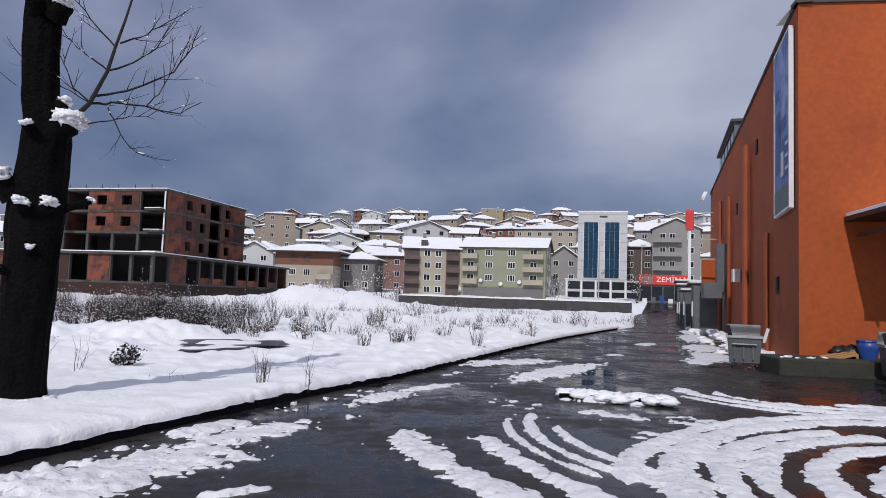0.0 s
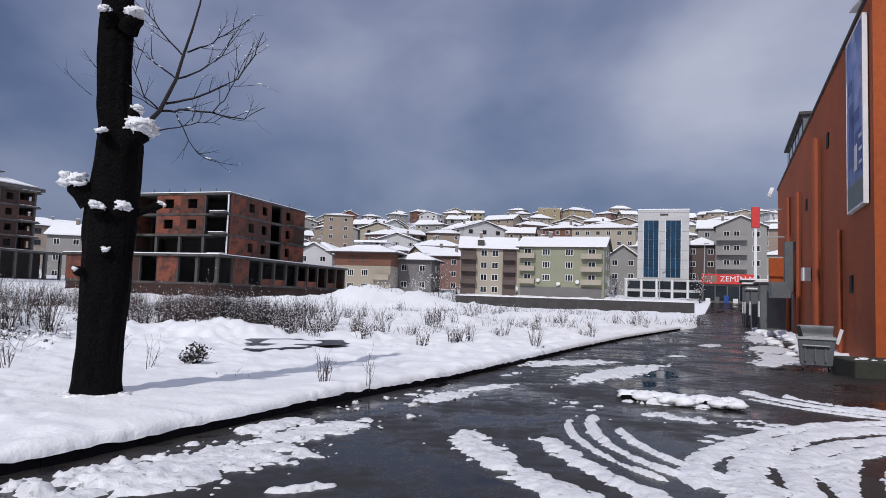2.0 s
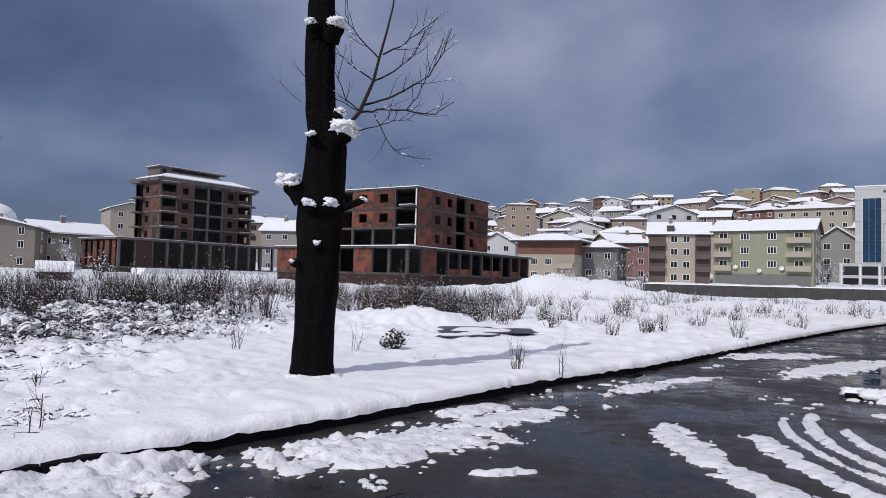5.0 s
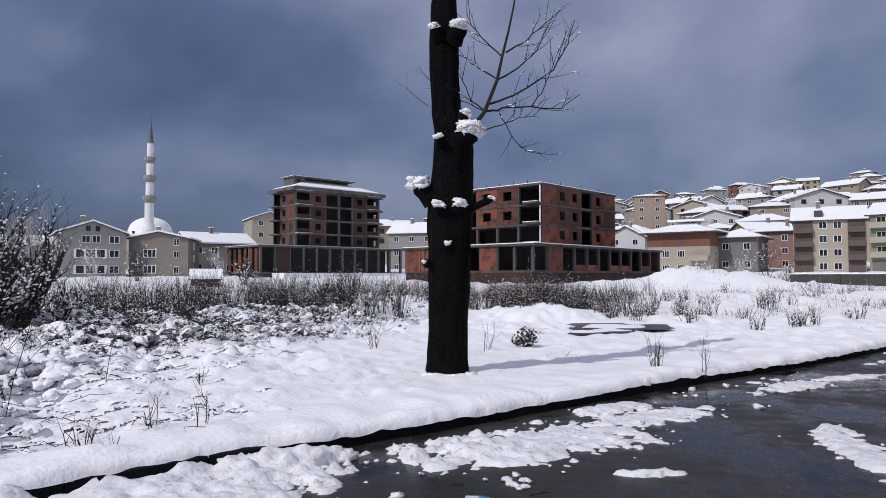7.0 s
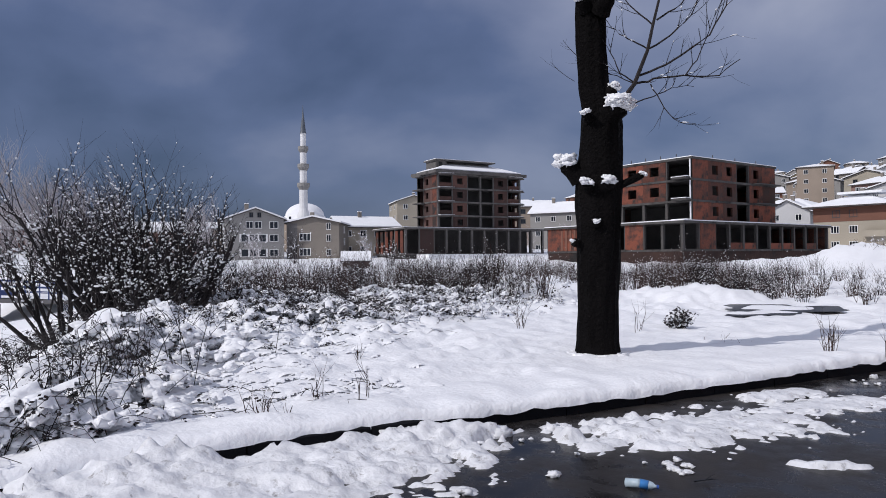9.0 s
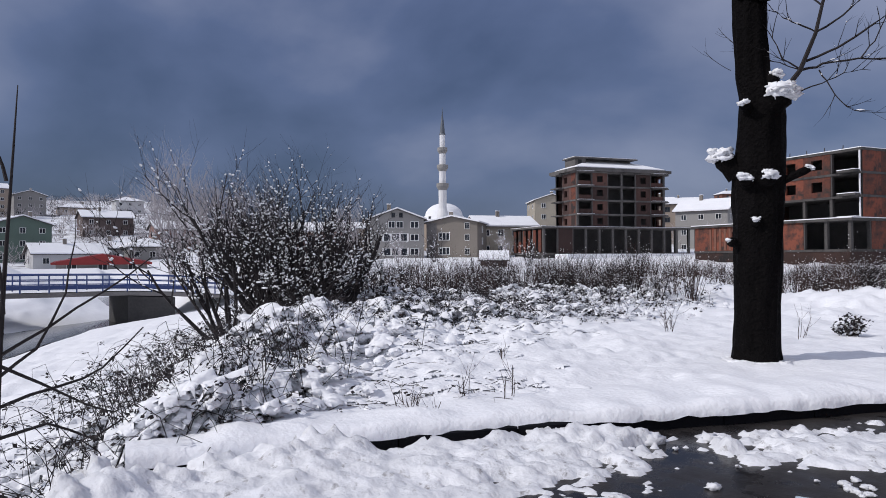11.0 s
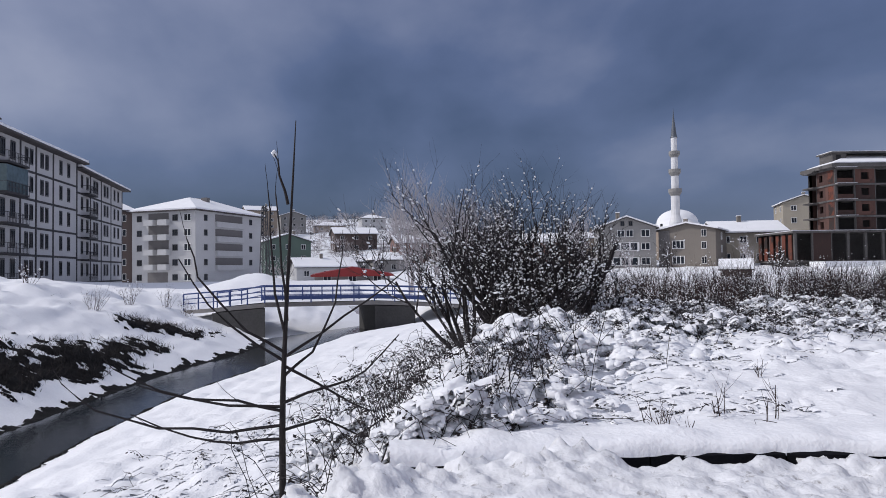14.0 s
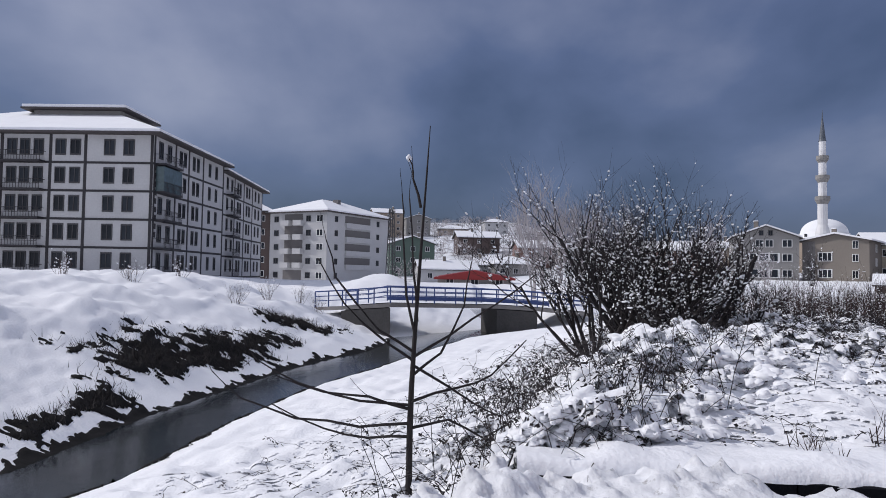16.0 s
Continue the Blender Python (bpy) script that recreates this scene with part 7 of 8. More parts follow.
def build_bramble(name, label, x0, y0, rx, ry, turn, count, seed, high=0.55, lumps=0, stemlen=1.0, leaf=6):
    """A low thicket: arching canes, dark leaves and cushions of snow over them; nobody could count it."""
    rnd = random.Random(seed)
    c, s = math.cos(radians(turn)), math.sin(radians(turn))
    vw, fw, vs, fs, vl, fl = [], [], [], [], [], []
    dist = math.hypot(x0, y0)
    big = 1.0 + 0.04 * max(0, dist - 10)
    spots = []
    for i in range(count):
        u, v = rnd.gauss(0, 0.5), rnd.gauss(0, 0.5)
        spots.append((x0 + u * rx * c - v * ry * s, y0 + u * rx * s + v * ry * c))
    px, py = np.array([p[0] for p in spots]), np.array([p[1] for p in spots])
    heights = land(px, py)
    dk, side, _ = line_distance(px, py, KERB_LINE)
    for (x, y), z, d0, sd0 in zip(spots, heights, dk, side):
        if z < WATER_Z + 0.3 or sd0 < 0 or d0 < 0.45:
            continue
        an = rnd.uniform(0, 6.283)
        ln = stemlen * rnd.uniform(0.5, 1.2)
        hh = high * rnd.uniform(0.35, 1.15)
        pts = []
        for k in range(7):
            f = k / 6
            pts.append(Vector((x + math.cos(an) * ln * f, y + math.sin(an) * ln * f, z - 0.05 + hh * 4 * f * (1 - f * 0.72) * 0.75)) + Vector((rnd.uniform(-1, 1), rnd.uniform(-1, 1), rnd.uniform(-0.5, 0.5))) * 0.05)
        add_tube(vw, fw, pts, [0.006, 0.005, 0.005, 0.004, 0.004, 0.003, 0.002], 3)
        # leaves hang in small bunches
        for k in range(1, 6):
            if rnd.random() < 0.38:
                q0 = pts[k] + Vector((rnd.uniform(-1, 1), rnd.uniform(-1, 1), rnd.uniform(-0.8, 0.2))) * 0.06
                for _ in range(leaf):
                    leaf_at(vl, fl, q0 + Vector((rnd.uniform(-1, 1), rnd.uniform(-1, 1), rnd.uniform(-0.8, 0.5))) * 0.05, rnd, big)
    if lumps:
        vs, fs, rims = cushions(x0, y0, rx, ry, turn, lumps, rnd, high, 0.022 + 0.0022 * dist)
        rz = land(np.array([r[0] for r in rims]), np.array([r[1] for r in rims])) if rims else []
        vc, fc = [], []
        for (x, y, h0, r, a, an), z in zip(rims, rz):
            if high > 0.6 or (high > 0.25 and rnd.random() < 0.4):
                small_clump(vc, fc, Vector((x, y, z + h0 + 0.25 * r)), Vector((math.cos(an), math.sin(an), 0.2)), r * (0.85 if high > 0.6 else 0.6), rnd, 0.7, 1.0)
            if rnd.random() < 0.28:
                for _ in range(leaf):
                    t_ = rnd.uniform(0, 6.283)
                    k = rnd.uniform(0.7, 1.25)
                    p = Vector((x + k * (a * math.cos(t_) * math.cos(an) - r * math.sin(t_) * math.sin(an)), y + k * (a * math.cos(t_) * math.sin(an) + r * math.sin(t_) * math.cos(an)), z + h0 + rnd.uniform(-0.14, 0.03)))
                    leaf_at(vl, fl, p, rnd, big)
    t = thing(name, x0, y0, 0, 0, label, "brambles", "", "stuff")
    for nm, v, f, m in (("cane_tangle", vw, fw, TWIG), ("leaf_litter", vl, fl, LEAF_DARK), ("snow_padding", vs, fs, SNOW), ("snow_clumps", vc if lumps else [], fc if lumps else [], SNOW)):
        if v:
            mesh_ob(nm, [q - Vector((x0, y0, 0)) for q in v], f, m, t, smooth=nm.startswith("snow"))
    return t


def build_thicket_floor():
    """A dark sheet of dead leaves, with the shade under the thickest brambles painted in."""
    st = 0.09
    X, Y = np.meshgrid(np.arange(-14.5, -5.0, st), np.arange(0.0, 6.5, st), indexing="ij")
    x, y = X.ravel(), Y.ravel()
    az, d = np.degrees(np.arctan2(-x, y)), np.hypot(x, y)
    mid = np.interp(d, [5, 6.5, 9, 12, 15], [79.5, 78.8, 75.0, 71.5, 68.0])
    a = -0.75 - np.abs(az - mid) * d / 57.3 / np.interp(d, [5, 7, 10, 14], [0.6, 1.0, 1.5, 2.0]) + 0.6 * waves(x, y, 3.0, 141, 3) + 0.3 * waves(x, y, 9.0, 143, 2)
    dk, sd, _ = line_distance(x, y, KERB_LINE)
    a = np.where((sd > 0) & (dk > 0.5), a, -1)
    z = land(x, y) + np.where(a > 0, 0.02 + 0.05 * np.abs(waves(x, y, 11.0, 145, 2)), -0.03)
    idx = np.arange(len(x)).reshape(X.shape)
    q = np.stack([idx[:-1, :-1], idx[1:, :-1], idx[1:, 1:], idx[:-1, 1:]], -1).reshape(-1, 4)
    q = q[(a[q] > 0).sum(1) > 1]
    used, inv = np.unique(q, return_inverse=True)
    tagged(mesh_ob("leaf_and_shade_sheet", np.stack([x, y, z], 1)[used].tolist(), inv.reshape(-1, 4).tolist(), SOIL_AND_SHADE, smooth=True), "dark sheet of dead leaves and painted shade under the brambles", "soil", kind="stuff")


def build_sapling():
    x, y = -8.33, 0.40
    z = land1(x, y)
    z0 = min(z, -0.6)
    t = thing("sapling", x, y, z - 0.1, 0, "thin bare young tree with long drooping twigs on the bank", "tree")
    b = z - 0.1
    rnd = random.Random(8)
    ax, ay = bearing(84.3 - 90, 1.0)      # to the viewer's right
    R_ = Vector((ax, ay, 0))
    F_ = Vector((x, y, 0)).normalized()
    P = lambda r, h, f=0.0: R_ * r + F_ * f + Vector((0, 0, h - b))
    v2, f2 = [], []
    add_tube(v2, f2, [P(-0.03, b - 0.2), P(-0.03, 0.0), P(-0.02, 0.45), P(0.0, 0.9), P(0.03, 1.5), P(0.07, 2.2), P(0.11, 2.9), P(0.14, 3.45)], [0.042, 0.036, 0.032, 0.027, 0.022, 0.016, 0.011, 0.005], 7)
    mesh_ob("stem", v2, f2, TWIG, t, "thin dark stem", smooth=True)
    rows = ([(-0.02, 0.05), (-0.6, 0.02), (-1.3, 0.12), (-1.9, 0.35), (-2.2, 0.65)], [(-0.02, -0.1), (-0.5, -0.12), (-1.0, -0.02), (-1.6, 0.25)], [(-0.01, 0.2), (-0.5, 0.36), (-1.0, 0.42), (-1.5, 0.6)], [(0.0, 0.25), (-0.6, 0.3), (-1.3, 0.5), (-1.75, 0.75)],
            [(0.0, 0.75), (-0.3, 0.95), (-0.8, 1.4), (-1.1, 1.9)], [(0.0, 0.85), (-0.4, 1.1), (-0.9, 1.7), (-1.0, 2.1)], [(0.02, 1.0), (-0.1, 1.5), (-0.15, 2.2), (-0.17, 2.65)], [(0.03, 1.2), (-0.03, 1.8), (-0.09, 2.6)],
            [(0.0, 0.8), (0.4, 1.05), (0.9, 1.4), (1.35, 1.75)], [(0.0, 0.6), (0.3, 0.85), (0.55, 1.4), (0.62, 1.9)], [(0.0, 0.3), (0.5, 0.45), (0.9, 0.6), (1.3, 1.0)], [(0.05, 2.5), (-0.02, 2.75), (-0.05, 2.9), (-0.1, 3.05)],
            [(0.0, 0.0), (0.4, 0.1), (0.8, -0.1), (1.3, 0.25)], [(0.0, 0.7), (0.35, 0.5), (0.75, 0.25), (1.0, 0.15)])
    for i, r in enumerate(rows):
        pts = []
        f = rnd.uniform(-0.5, 0.3)
        for j, (a, h) in enumerate(r):
            pts.append(P(a, h, f * j / len(r)))
        fine = [pts[0]]
        for j in range(len(pts) - 1):
            fine += [pts[j].lerp(pts[j + 1], 0.5) + Vector((rnd.uniform(-1, 1), rnd.uniform(-1, 1), rnd.uniform(-1, 1))) * 0.02, pts[j + 1]]
        v2, f2 = [], []
        add_tube(v2, f2, fine, [0.019 * (1 - 0.75 * k / len(fine)) for k in range(len(fine))], 5)
        tips = []
        for k in range(2, len(fine), 2):
            if rnd.random() < 0.4:
                grow(v2, f2, fine[k], (fine[min(k + 1, len(fine) - 1)] - fine[k - 1]) + Vector((0, 0, 0.1)), 0.3, 0.005, 0, rnd, tips)
        mesh_ob("branch", v2, f2, TWIG, t)
        if i % 2 == 0:
            v3, f3 = [], []
            snow_on(v3, f3, [(fine, 0)], rnd, 0.25, 0.02, i)
            if v3:
                mesh_ob("caught_snow", v3, f3, SNOW, t, "snow on the twig", smooth=True)
    v3, f3 = [], []
    small_clump(v3, f3, P(-0.1, 3.07), Vector((0, 0, 1)), 0.035, rnd)
    mesh_ob("snow_cap", v3, f3, SNOW, t, "snow at the tip", smooth=True)


def build_plants():
    # the big bare bush by the stream
    k = 0
    for dx, dy, h, st in ((0, 0, 3.1, 20), (0.3, 1.1, 2.6, 15), (-0.4, -1.0, 2.7, 16), (0.1, 2.3, 1.3, 9), (-1.6, 0.3, 3.1, 15), (1.0, 0.3, 1.5, 14)):
        x, y = bearing(67.6, 17.3)
        shrub("bare_bush", "large bare bush with dark twigs and snow in its forks", x + dx, y + dy, h, 3.0, st, 100 + k, TWIG, 3, 0.78, 0.029, 0.058, "bush", "bare bushes by the stream", 1.7, upright=0.10, kids=(3, 4), tip=0.03, stretch=2.2)
        k += 1
    x, y = bearing(90.0, 21.0)
    # frosted trees far behind
    for i, (az, d, h) in enumerate(((74.7, 66, 8.4), (72.7, 68, 7.0), (71.0, 68, 6.8), (69.6, 70, 6.8), (68.3, 68, 7.2), (67.0, 72, 6.2), (61.2, 70, 5.2), (73.9, 72, 6.4))):
        x, y = bearing(az, d)
        shrub("frosted_tree", "tall slender bare tree white with frost", x, y, h * 1.0, 1.2, 3, 200 + i, FROST, 3, 0.0, 0.03, 0.15, "tree", "frosted trees", 0.25, 0, 0.16, kids=(5, 6), z=-0.3)
    # leafless tree by the small houses and dark shrubs in front of the row
    for i, (az, d, h) in enumerate(((7.0, 132, 4.5), (5.0, 136, 5.5), (9.4, 128, 4.0), (3.6, 130, 3.5), (-9.3, 140, 5.0), (-15.8, 145, 5.0), (48.0, 118, 4.5), (54.0, 112, 4.5), (57.0, 108, 4.0), (60.5, 100, 4.2), (63.0, 95, 4.5), (46.3, 98, 3.2))):
        x, y = bearing(az, d)
        shrub("bare_tree", "bushy bare tree dusted with snow among the houses", x, y, h, 2.5, 9, 240 + i, TWIG if i % 2 else FROST, 3, 0.10, 0.10, 0.05, "tree", "bare trees among the houses", 0.7, kids=(3, 4))
    # dry weeds standing in the field, in bands
    rnd = random.Random(31)
    bands = [(-12.5, 28, 3.5, 1.4, 34, 1.0), (-15.5, 29.5, 3.5, 1.4, 24, 0.9), (-10.5, 32, 3.0, 1.6, 22, 1.15), (-18, 34, 4, 2, 20, 1.1), (-7.5, 27, 3, 2, 12, 0.6), (-3.5, 27, 4, 3, 12, 0.6), (-18, 20, 4.5, 2.2, 34, 1.35), (-24, 24, 4.5, 3, 22, 1.3), (-11.5, 29, 6, 2.5, 26, 1.05), (-19, 32, 5, 3, 18, 1.2), (-17, 40, 9, 3.5, 26, 0.9), (-26, 36, 8, 4, 26, 1.2), (-33, 42, 8, 5, 22, 1.4), (-24, 52, 9, 4, 14, 1.3), (-6, 40, 8, 6, 14, 0.8), (0, 32, 5, 5, 9, 0.7), (6, 46, 6, 6, 10, 0.8), (-38, 30, 6, 6, 18, 1.3), (-32, 22, 5, 5, 12, 1.1), (2, 60, 10, 6, 10, 0.9),
             (-20.1, 13.1, 4, 3, 15, 1.2), (-20.5, 16.0, 4, 3, 16, 1.35), (-20.1, 18.1, 4, 2.5, 16, 1.35), (-18.8, 20.8, 4, 2, 18, 1.4), (-25.9, 18.8, 5, 4, 18, 1.5), (-24.5, 22.0, 5, 3, 14, 1.4), (-11.0, 27.5, 3.5, 1.5, 18, 1.2)]
    k = 0
    for bx, by, rx, ry, n, h in bands:
        for _ in range(n):
            x, y = bx + rnd.gauss(0, 0.5) * rx, by + rnd.gauss(0, 0.5) * ry
            d, sd, _v = line_distance(np.array([x]), np.array([y]), KERB_LINE)
            if sd[0] < 0 or d[0] < 1.5:
                continue
            shrub("dry_weeds", "clump of dry brown weed stalks sticking out of the snow", x, y, h * rnd.uniform(0.65, 1.45), 1.2, rnd.randint(9, 15), 400 + k, WEED if rnd.random() < 0.6 else TWIG, 1, 0.42, 0.036, 0.013, "weeds", "dry weeds in the field", 0.6, tip=0.45, stretch=1.5)
            k += 1
    # single plants near the road
    for i, (x, y, h, n, lb) in enumerate(((-2.95, 11.6, 0.75, 11, "small fan-shaped bare shrub near the kerb"), (-2.2, 11.9, 0.7, 3, "few bare stems near the kerb"), (-6.9, 13.3, 0.6, 4, "dry upright weed stalks in the snow"), (-7.4, 13.0, 0.65, 3, "dry upright weed stalks in the snow"),
                                          (-6.1, 4.95, 0.55, 3, "dry weed stalk by the kerb"), (-6.35, 4.6, 0.5, 3, "dry weed stalk by the kerb"), (-5.95, 3.75, 0.42, 6, "tangled dry weed by the kerb"), (-6.5, 3.9, 0.4, 5, "tangled dry weed by the kerb"),
                                          (1.2, 22.5, 0.9, 14, "bare round shrub in the snowy field"), (4.0, 30.0, 0.9, 14, "bare round shrub in the snowy field"), (-1.0, 26.0, 0.8, 12, "bare round shrub in the snowy field"), (-8.6, 11.6, 0.5, 4, "thin dry stalks behind the tree"),
                                          (-9.2, 12.4, 0.6, 4, "thin dry stalks behind the tree"), (-8.0, 6.6, 0.35, 4, "thin dry stalks in the snow"))):
        shrub("weed", lb, x, y, h, 0.5, n, 700 + i, WEED, 1, 0.12, 0.014, 0.009, "weed", "weeds near the road", 0.6)
    shrub("dark_bush", "low dark bush bent under snow", -6.5, 14.3, 0.4, 0.9, 26, 720, TWIG, 2, 0.25, 0.04, 0.010, "bush", "", 1.3, 1)
    # brambles
    for i, (az, d, rx, ry, n, h, lumps) in enumerate(((80.0, 6.5, 0.7, 0.9, 100, 0.62, 420), (77.5, 7.6, 1.0, 1.2, 210, 0.85, 900), (75.0, 9.2, 1.4, 1.5, 270, 1.1, 1500), (72.5, 11.2, 1.8, 1.6, 280, 1.0, 1700), (69.0, 13.2, 2.4, 1.6, 280, 0.75, 1500), (62.0, 14.6, 2.6, 1.3, 280, 0.42, 520),
                                                      (55.0, 16.0, 3.0, 1.4, 260, 0.42, 520), (48.0, 18.5, 3.2, 1.8, 260, 0.5, 480), (63.0, 19.0, 4.0, 2.6, 360, 0.65, 620), (53.0, 21.5, 5.0, 3.0, 380, 0.65, 620), (45.0, 25.0, 5.0, 3.0, 340, 0.7, 520))):
        x, y = bearing(az, d)
        build_bramble("bramble_thicket", "tangle of bramble canes and dark leaves padded with snow", x, y, rx, ry, az, n, 800 + i, h, lumps, 0.9, 5)
    for i, (az, d, n, lumps) in enumerate(((62.0, 8.2, 16, 60), (56.0, 8.6, 9, 40), (68.0, 7.4, 16, 70), (52.0, 7.6, 7, 30), (88.0, 9.5, 18, 60), (94.0, 11.5, 14, 60), (82.0, 12.0, 26, 90), (86.0, 15.0, 18, 70), (80.0, 17.0, 40, 90), (100.0, 12.5, 10, 40), (64.0, 10.5, 22, 90), (57.0, 11.5, 16, 70), (50.0, 13.0, 14, 60), (91.0, 13.5, 10, 60))):
        x, y = bearing(az, d)
        build_bramble("sparse_bramble", "few bramble canes poking through the snow", x, y, 1.6, 1.0, az, n, 840 + i, 0.14, lumps, 0.7, 4)
    build_thicket_floor()
    # withered growth on the far bank
    for i, (az, d) in enumerate(((99.0, 38.0), (103.0, 40.0), (96.5, 42.0), (106.5, 38.0), (111.0, 36.0), (94.0, 44.0), (92.5, 44.5))):
        x, y = bearing(az, d)
        shrub("bank_shrub", "withered brown shrub on the far bank", x, y, 1.1, 1.6, 14, 860 + i, WEED, 2, 0.2, 0.05, 0.012, "shrub", "shrubs on the far bank", 0.9)


def build_bank_soil():
    """Dark wet soil and dead grass showing through the snow on the far bank and along the water."""
    st = 0.11
    gx, gy = np.arange(-46.0, -8.0, st), np.arange(-14.0, 8.0, st)
    X, Y = np.meshgrid(gx, gy, indexing="ij")
    x, y = X.ravel(), Y.ravel()
    d, side, half = line_distance(x, y, RIVER, RIVER_HALF)
    n = d - half
    rough = 0.5 * waves(x, y, 1.8, 111, 3) + 0.6 * waves(x, y, 5.0, 113, 3) + 0.4 * waves(x, y, 15.0, 115, 2)
    upper = np.full(x.shape, -1.0)
    for e in ((-25.8, -6.9, 3.3, 1.45, -21), (-29.3, -5.0, 2.6, 1.3, -25), (-33.0, -3.8, 1.8, 0.8, -25), (-37.9, -2.7, 2.4, 1.2, -40), (-19.9, -6.85, 2.0, 0.45, -14), (-18.2, -7.25, 1.5, 0.4, -14)):
        upper = np.maximum(upper, 0.95 * ellipse(x, y, *e) - 0.12)
    edge = 0.45 - n * 1.9
    a = np.where(side > 0, np.maximum(upper, edge), 0.25 - n * 2.0) + rough
    a = np.where((n > -0.4) & (n < 9), a, -1)
    z = land(x, y) + np.where(a > 0, 0.03 + 0.05 * np.abs(waves(x, y, 9.0, 119, 2)), -0.03)
    idx = np.arange(len(x)).reshape(X.shape)
    q = np.stack([idx[:-1, :-1], idx[1:, :-1], idx[1:, 1:], idx[:-1, 1:]], -1).reshape(-1, 4)
    q = q[(a[q] > 0).sum(1) > 1]
    used, inv = np.unique(q, return_inverse=True)
    ob = mesh_ob("bare_soil", np.stack([x, y, z], 1)[used].tolist(), inv.reshape(-1, 4).tolist(), SOIL_AND_SHADE, smooth=True)
    tagged(ob, "dark wet soil and dead grass on the steep stream bank", "soil", kind="stuff")
    # dead grass on the same bank
    rng = np.random.RandomState(55)
    k = rng.choice(np.nonzero((a > 0.1) & (n > 0.5))[0], 5000)
    bx, by, bz = x[k] + rng.normal(0, 0.2, 5000), y[k] + rng.normal(0, 0.2, 5000), z[k]
    h = rng.uniform(0.1, 0.35, 5000)
    an = rng.rand(5000) * 6.28
    w = np.stack([np.cos(an), np.sin(an), 0 * an], 1) * 0.012
    base = np.stack([bx, by, bz], 1)
    tip = base + np.stack([rng.normal(0, 0.6, 5000) * h, rng.normal(0, 0.6, 5000) * h, h], 1)
    v = np.stack([base - w, base + w, tip], 1).reshape(-1, 3)
    tagged(mesh_ob("bank_grass", v.tolist(), np.arange(len(v)).reshape(-1, 3).tolist(), TWIG), "dead grass hanging over the stream bank", "grass", kind="stuff")


MUD = material("wet_mud_and_meltwater", (0.022, 0.020, 0.020), 0.35, 0.5, 1.5, 12.0, 0.2, spec=0.3)
# wet soil on the bank; under the brambles also their painted shade
SOIL_AND_SHADE = material("wet_soil_and_shade", (0.009, 0.0085, 0.009), 0.85, 0.5, 4.0, 30.0, 0.4, spec=0.15)
BOTTLE_BLUE = material("blue_bottle_label", (0.05, 0.22, 0.55), 0.35, 0.2, 8.0, 40.0, 0.0)
BOTTLE_CLEAR = material("clear_bottle_plastic", (0.45, 0.55, 0.62), 0.15, 0.2, 8.0, 40.0, 0.0)


def build_grass():
    """Dead grass blades standing through the snow of the open field, in drifts."""
    rng = np.random.RandomState(9)
    n = 56000
    az = np.radians(rng.uniform(-16, 62, n))
    d = 12 + 78 * rng.rand(n)
    x, y = -d * np.sin(az), d * np.cos(az)
    keep = (waves(x, y, 0.45, 101, 3) + 0.25 * rng.rand(n) - 0.25 * smooth(10, -8, x - y * 0.3) > np.interp(d, [12, 24, 34, 45, 90], [0.60, 0.52, 0.36, 0.24, 0.36]))
    dk, sd, _ = line_distance(x, y, KERB_LINE)
    keep &= (sd > 0) & (dk > 2.0) & (np.hypot((x + 6.6) / 2.4, (y - 21.6) / 3.2) > 1)
    x, y, d = x[keep], y[keep], d[keep]
    z = land(x, y) - 0.02
    h = rng.uniform(0.06, 0.5, len(x)) * np.interp(d, [12, 24, 40, 90], [0.4, 0.7, 1.2, 1.8])
    lx, ly = rng.normal(0, 0.45, len(x)) * h, rng.normal(0, 0.45, len(x)) * h
    an = rng.rand(len(x)) * 3.14
    w = 0.005 + 0.00022 * d
    wx, wy = np.cos(an) * w, np.sin(an) * w
    v = np.stack([np.stack([x - wx, y - wy, z], 1), np.stack([x + wx, y + wy, z], 1), np.stack([x + lx, y + ly, z + h], 1)], 1).reshape(-1, 3)
    f = np.arange(len(v)).reshape(-1, 3)
    tagged(mesh_ob("dead_grass", v.tolist(), f.tolist(), WEED), "dead brown grass standing through the snow", "grass", kind="stuff")


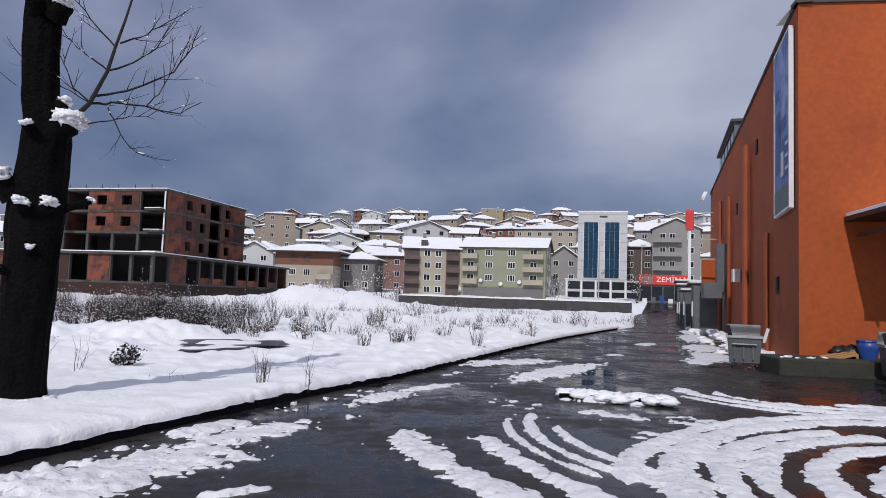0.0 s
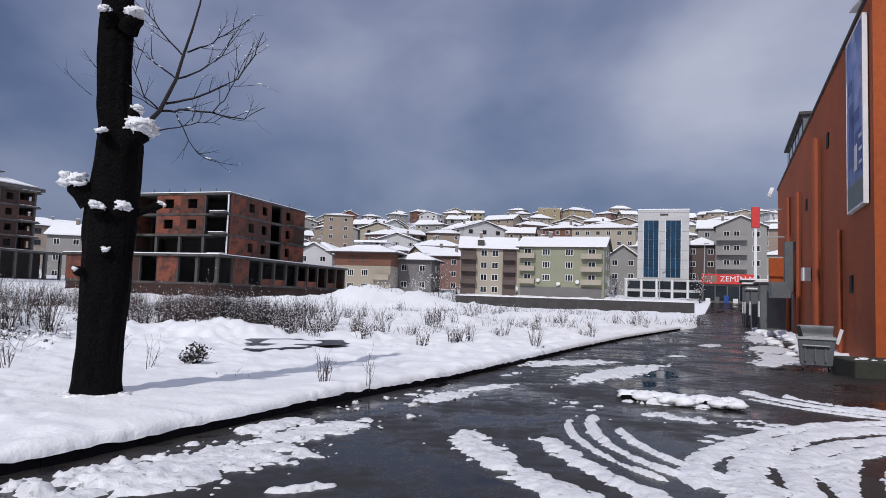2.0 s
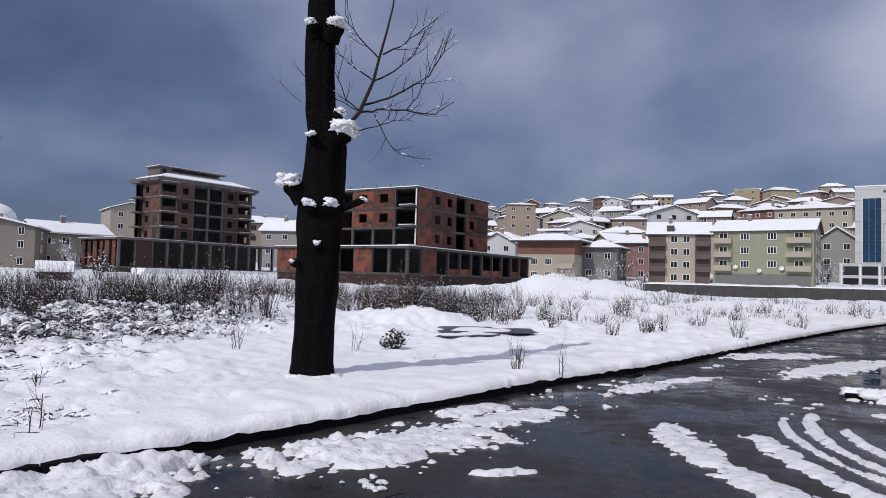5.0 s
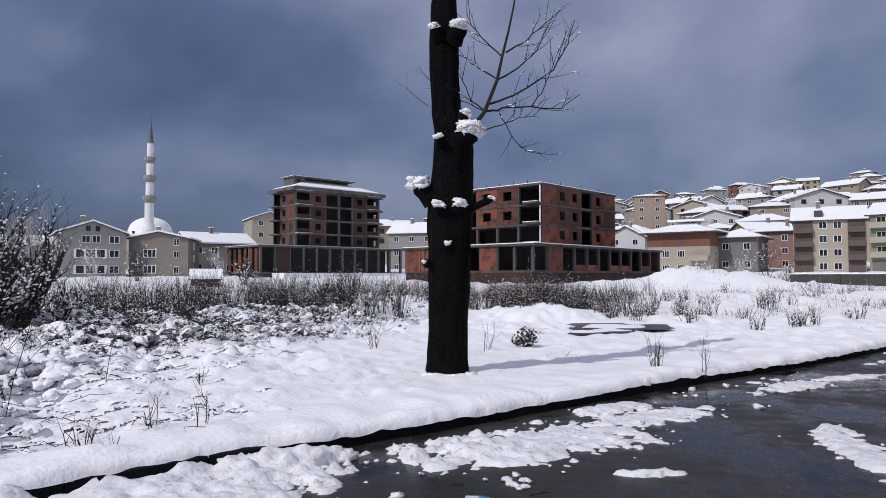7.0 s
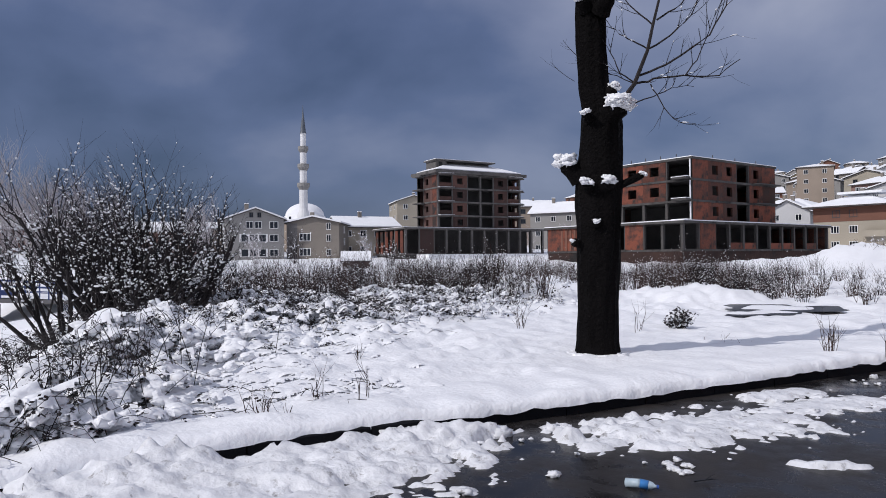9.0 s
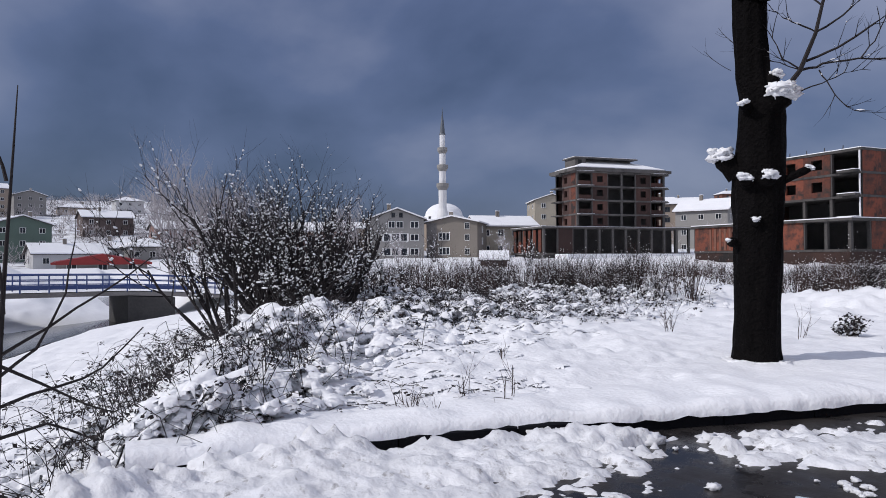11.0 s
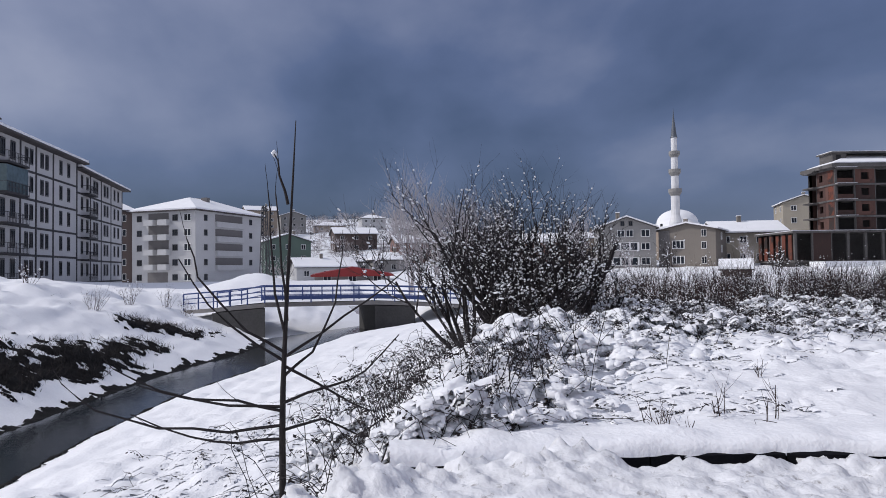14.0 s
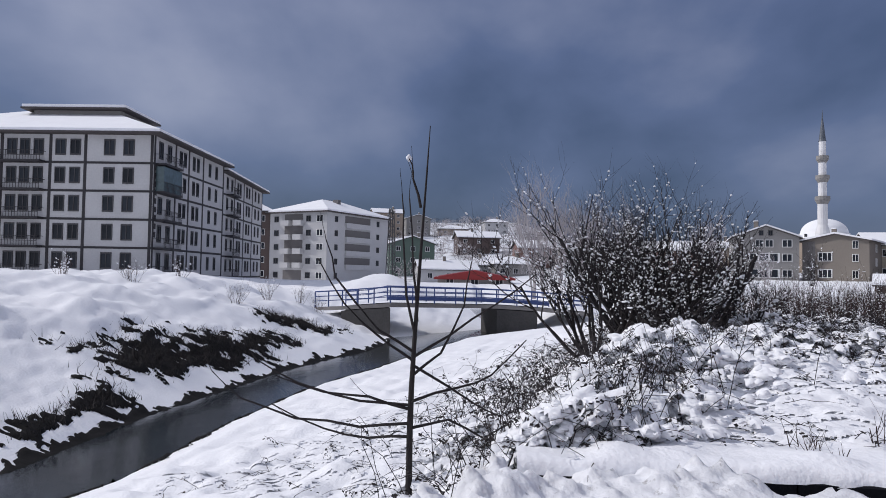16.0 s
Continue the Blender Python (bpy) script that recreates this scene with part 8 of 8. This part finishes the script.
def build_litter():
    t = thing("plastic_bottle", -2.66, 4.67, 0.035, 20, "crushed clear plastic bottle with a blue band on the wet road", "bottle")
    v2, f2 = [], []
    add_tube(v2, f2, [Vector((-0.11, 0, 0)), Vector((-0.105, 0, 0)), Vector((-0.02, 0, 0.004)), Vector((0.0, 0, 0.004))], [0.02, 0.034, 0.033, 0.034], 12)
    mesh_ob("base", v2, f2, BOTTLE_CLEAR, t, smooth=True)
    v2, f2 = [], []
    add_tube(v2, f2, [Vector((0.0, 0, 0.004)), Vector((0.06, 0, 0.0))], [0.0345, 0.033], 12)
    mesh_ob("band", v2, f2, BOTTLE_BLUE, t, "blue printed band", smooth=True)
    v2, f2 = [], []
    add_tube(v2, f2, [Vector((0.06, 0, 0)), Vector((0.09, 0, -0.004)), Vector((0.105, 0, -0.006)), Vector((0.12, 0, -0.006))], [0.032, 0.026, 0.013, 0.013], 12)
    mesh_ob("neck", v2, f2, BOTTLE_CLEAR, t, smooth=True)
    v2, f2 = [], []
    add_tube(v2, f2, [Vector((0.118, 0, -0.006)), Vector((0.135, 0, -0.006))], [0.0145, 0.0145], 10)
    mesh_ob("cap", v2, f2, BLUE_PLASTIC, t)
    # lumps of snow thrown about the road
    rnd = random.Random(15)
    v2, f2 = [], []
    for i in range(60):
        y = rnd.uniform(2.5, 14)
        kx = float(np.interp(y, [p[1] for p in KERB_LINE], [p[0] for p in KERB_LINE]))
        x = kx + 0.3 + abs(rnd.gauss(0, 0.9))
        blob(v2, f2, (x, y, 0.015), 0.015 + 0.06 * rnd.random() ** 2.5, 500 + i, 0.5, 0.55)
    for i, (x, y, r) in enumerate(((-2.74, 5.34, 0.07), (-2.64, 5.26, 0.05), (-3.3, 4.5, 0.08), (-4.05, 5.75, 0.13), (-4.45, 5.3, 0.15), (-5.0, 4.6, 0.2), (-4.7, 4.2, 0.16), (-2.75, 5.55, 0.05), (-2.6, 5.4, 0.05), (-2.55, 5.25, 0.05))):
        for k in range(4):
            blob(v2, f2, (x + rnd.uniform(-1, 1) * r * 0.7, y + rnd.uniform(-1, 1) * r * 0.7, r * 0.2), r * rnd.uniform(0.35, 0.75), 900 + i * 5 + k, 0.5, 0.5)
    tagged(mesh_ob("snow_lumps", v2, f2, SLUSH, smooth=True), "loose lumps of snow along the road edge", "snow", kind="stuff")
    # a beam under a loaf of snow
    t = thing("beam", 3.2, 12.6, 0.02, -12, "dark wooden beam lying under a loaf of snow", "beam")
    box_part("timber", (-1.0, -0.12, 0.0), (0.85, 0.12, 0.08), BARK, t)
    v2, f2 = [], []
    for i in range(30):
        blob(v2, f2, (-0.9 + 1.85 * rnd.random(), rnd.uniform(-0.28, 0.22), 0.06), rnd.uniform(0.13, 0.22), 950 + i, 0.42)
    mesh_ob("loaf_of_snow", v2, f2, SNOW, t, "rounded snow on the beam", smooth=True)
    t = thing("stick", -2.40, 5.03, 0.02, 30, "dark forked stick lying in the puddle", "stick")
    v2, f2, tips = [], [], []
    grow(v2, f2, Vector((0, 0, 0)), Vector((1, 0.4, 0.15)), 0.16, 0.008, 1, rnd, tips, up=0.0)
    mesh_ob("wood", v2, f2, BLACK_PLASTIC, t)
    # meltwater pool in the field
    v2 = []
    for i in range(28):
        an = 6.283 * i / 28
        r = 1 + 0.25 * math.sin(an * 3) + 0.15 * math.sin(an * 7 + 1)
        x, y = -6.6 + 1.5 * r * math.cos(an), 21.8 + 2.4 * r * math.sin(an)
        v2.append((x, y, 0.0))
    zz = float(base_level(np.array([-6.6]), np.array([21.6]))[0]) + 0.11
    v2 = [(x, y, zz) for x, y, _ in v2]
    tagged(mesh_ob("puddle", v2, [tuple(range(28))], MUD), "dark meltwater pool in the snowy field", "puddle", kind="structure")


build_tree()
build_sapling()
build_plants()
build_bank_soil()
build_litter()
build_grass()
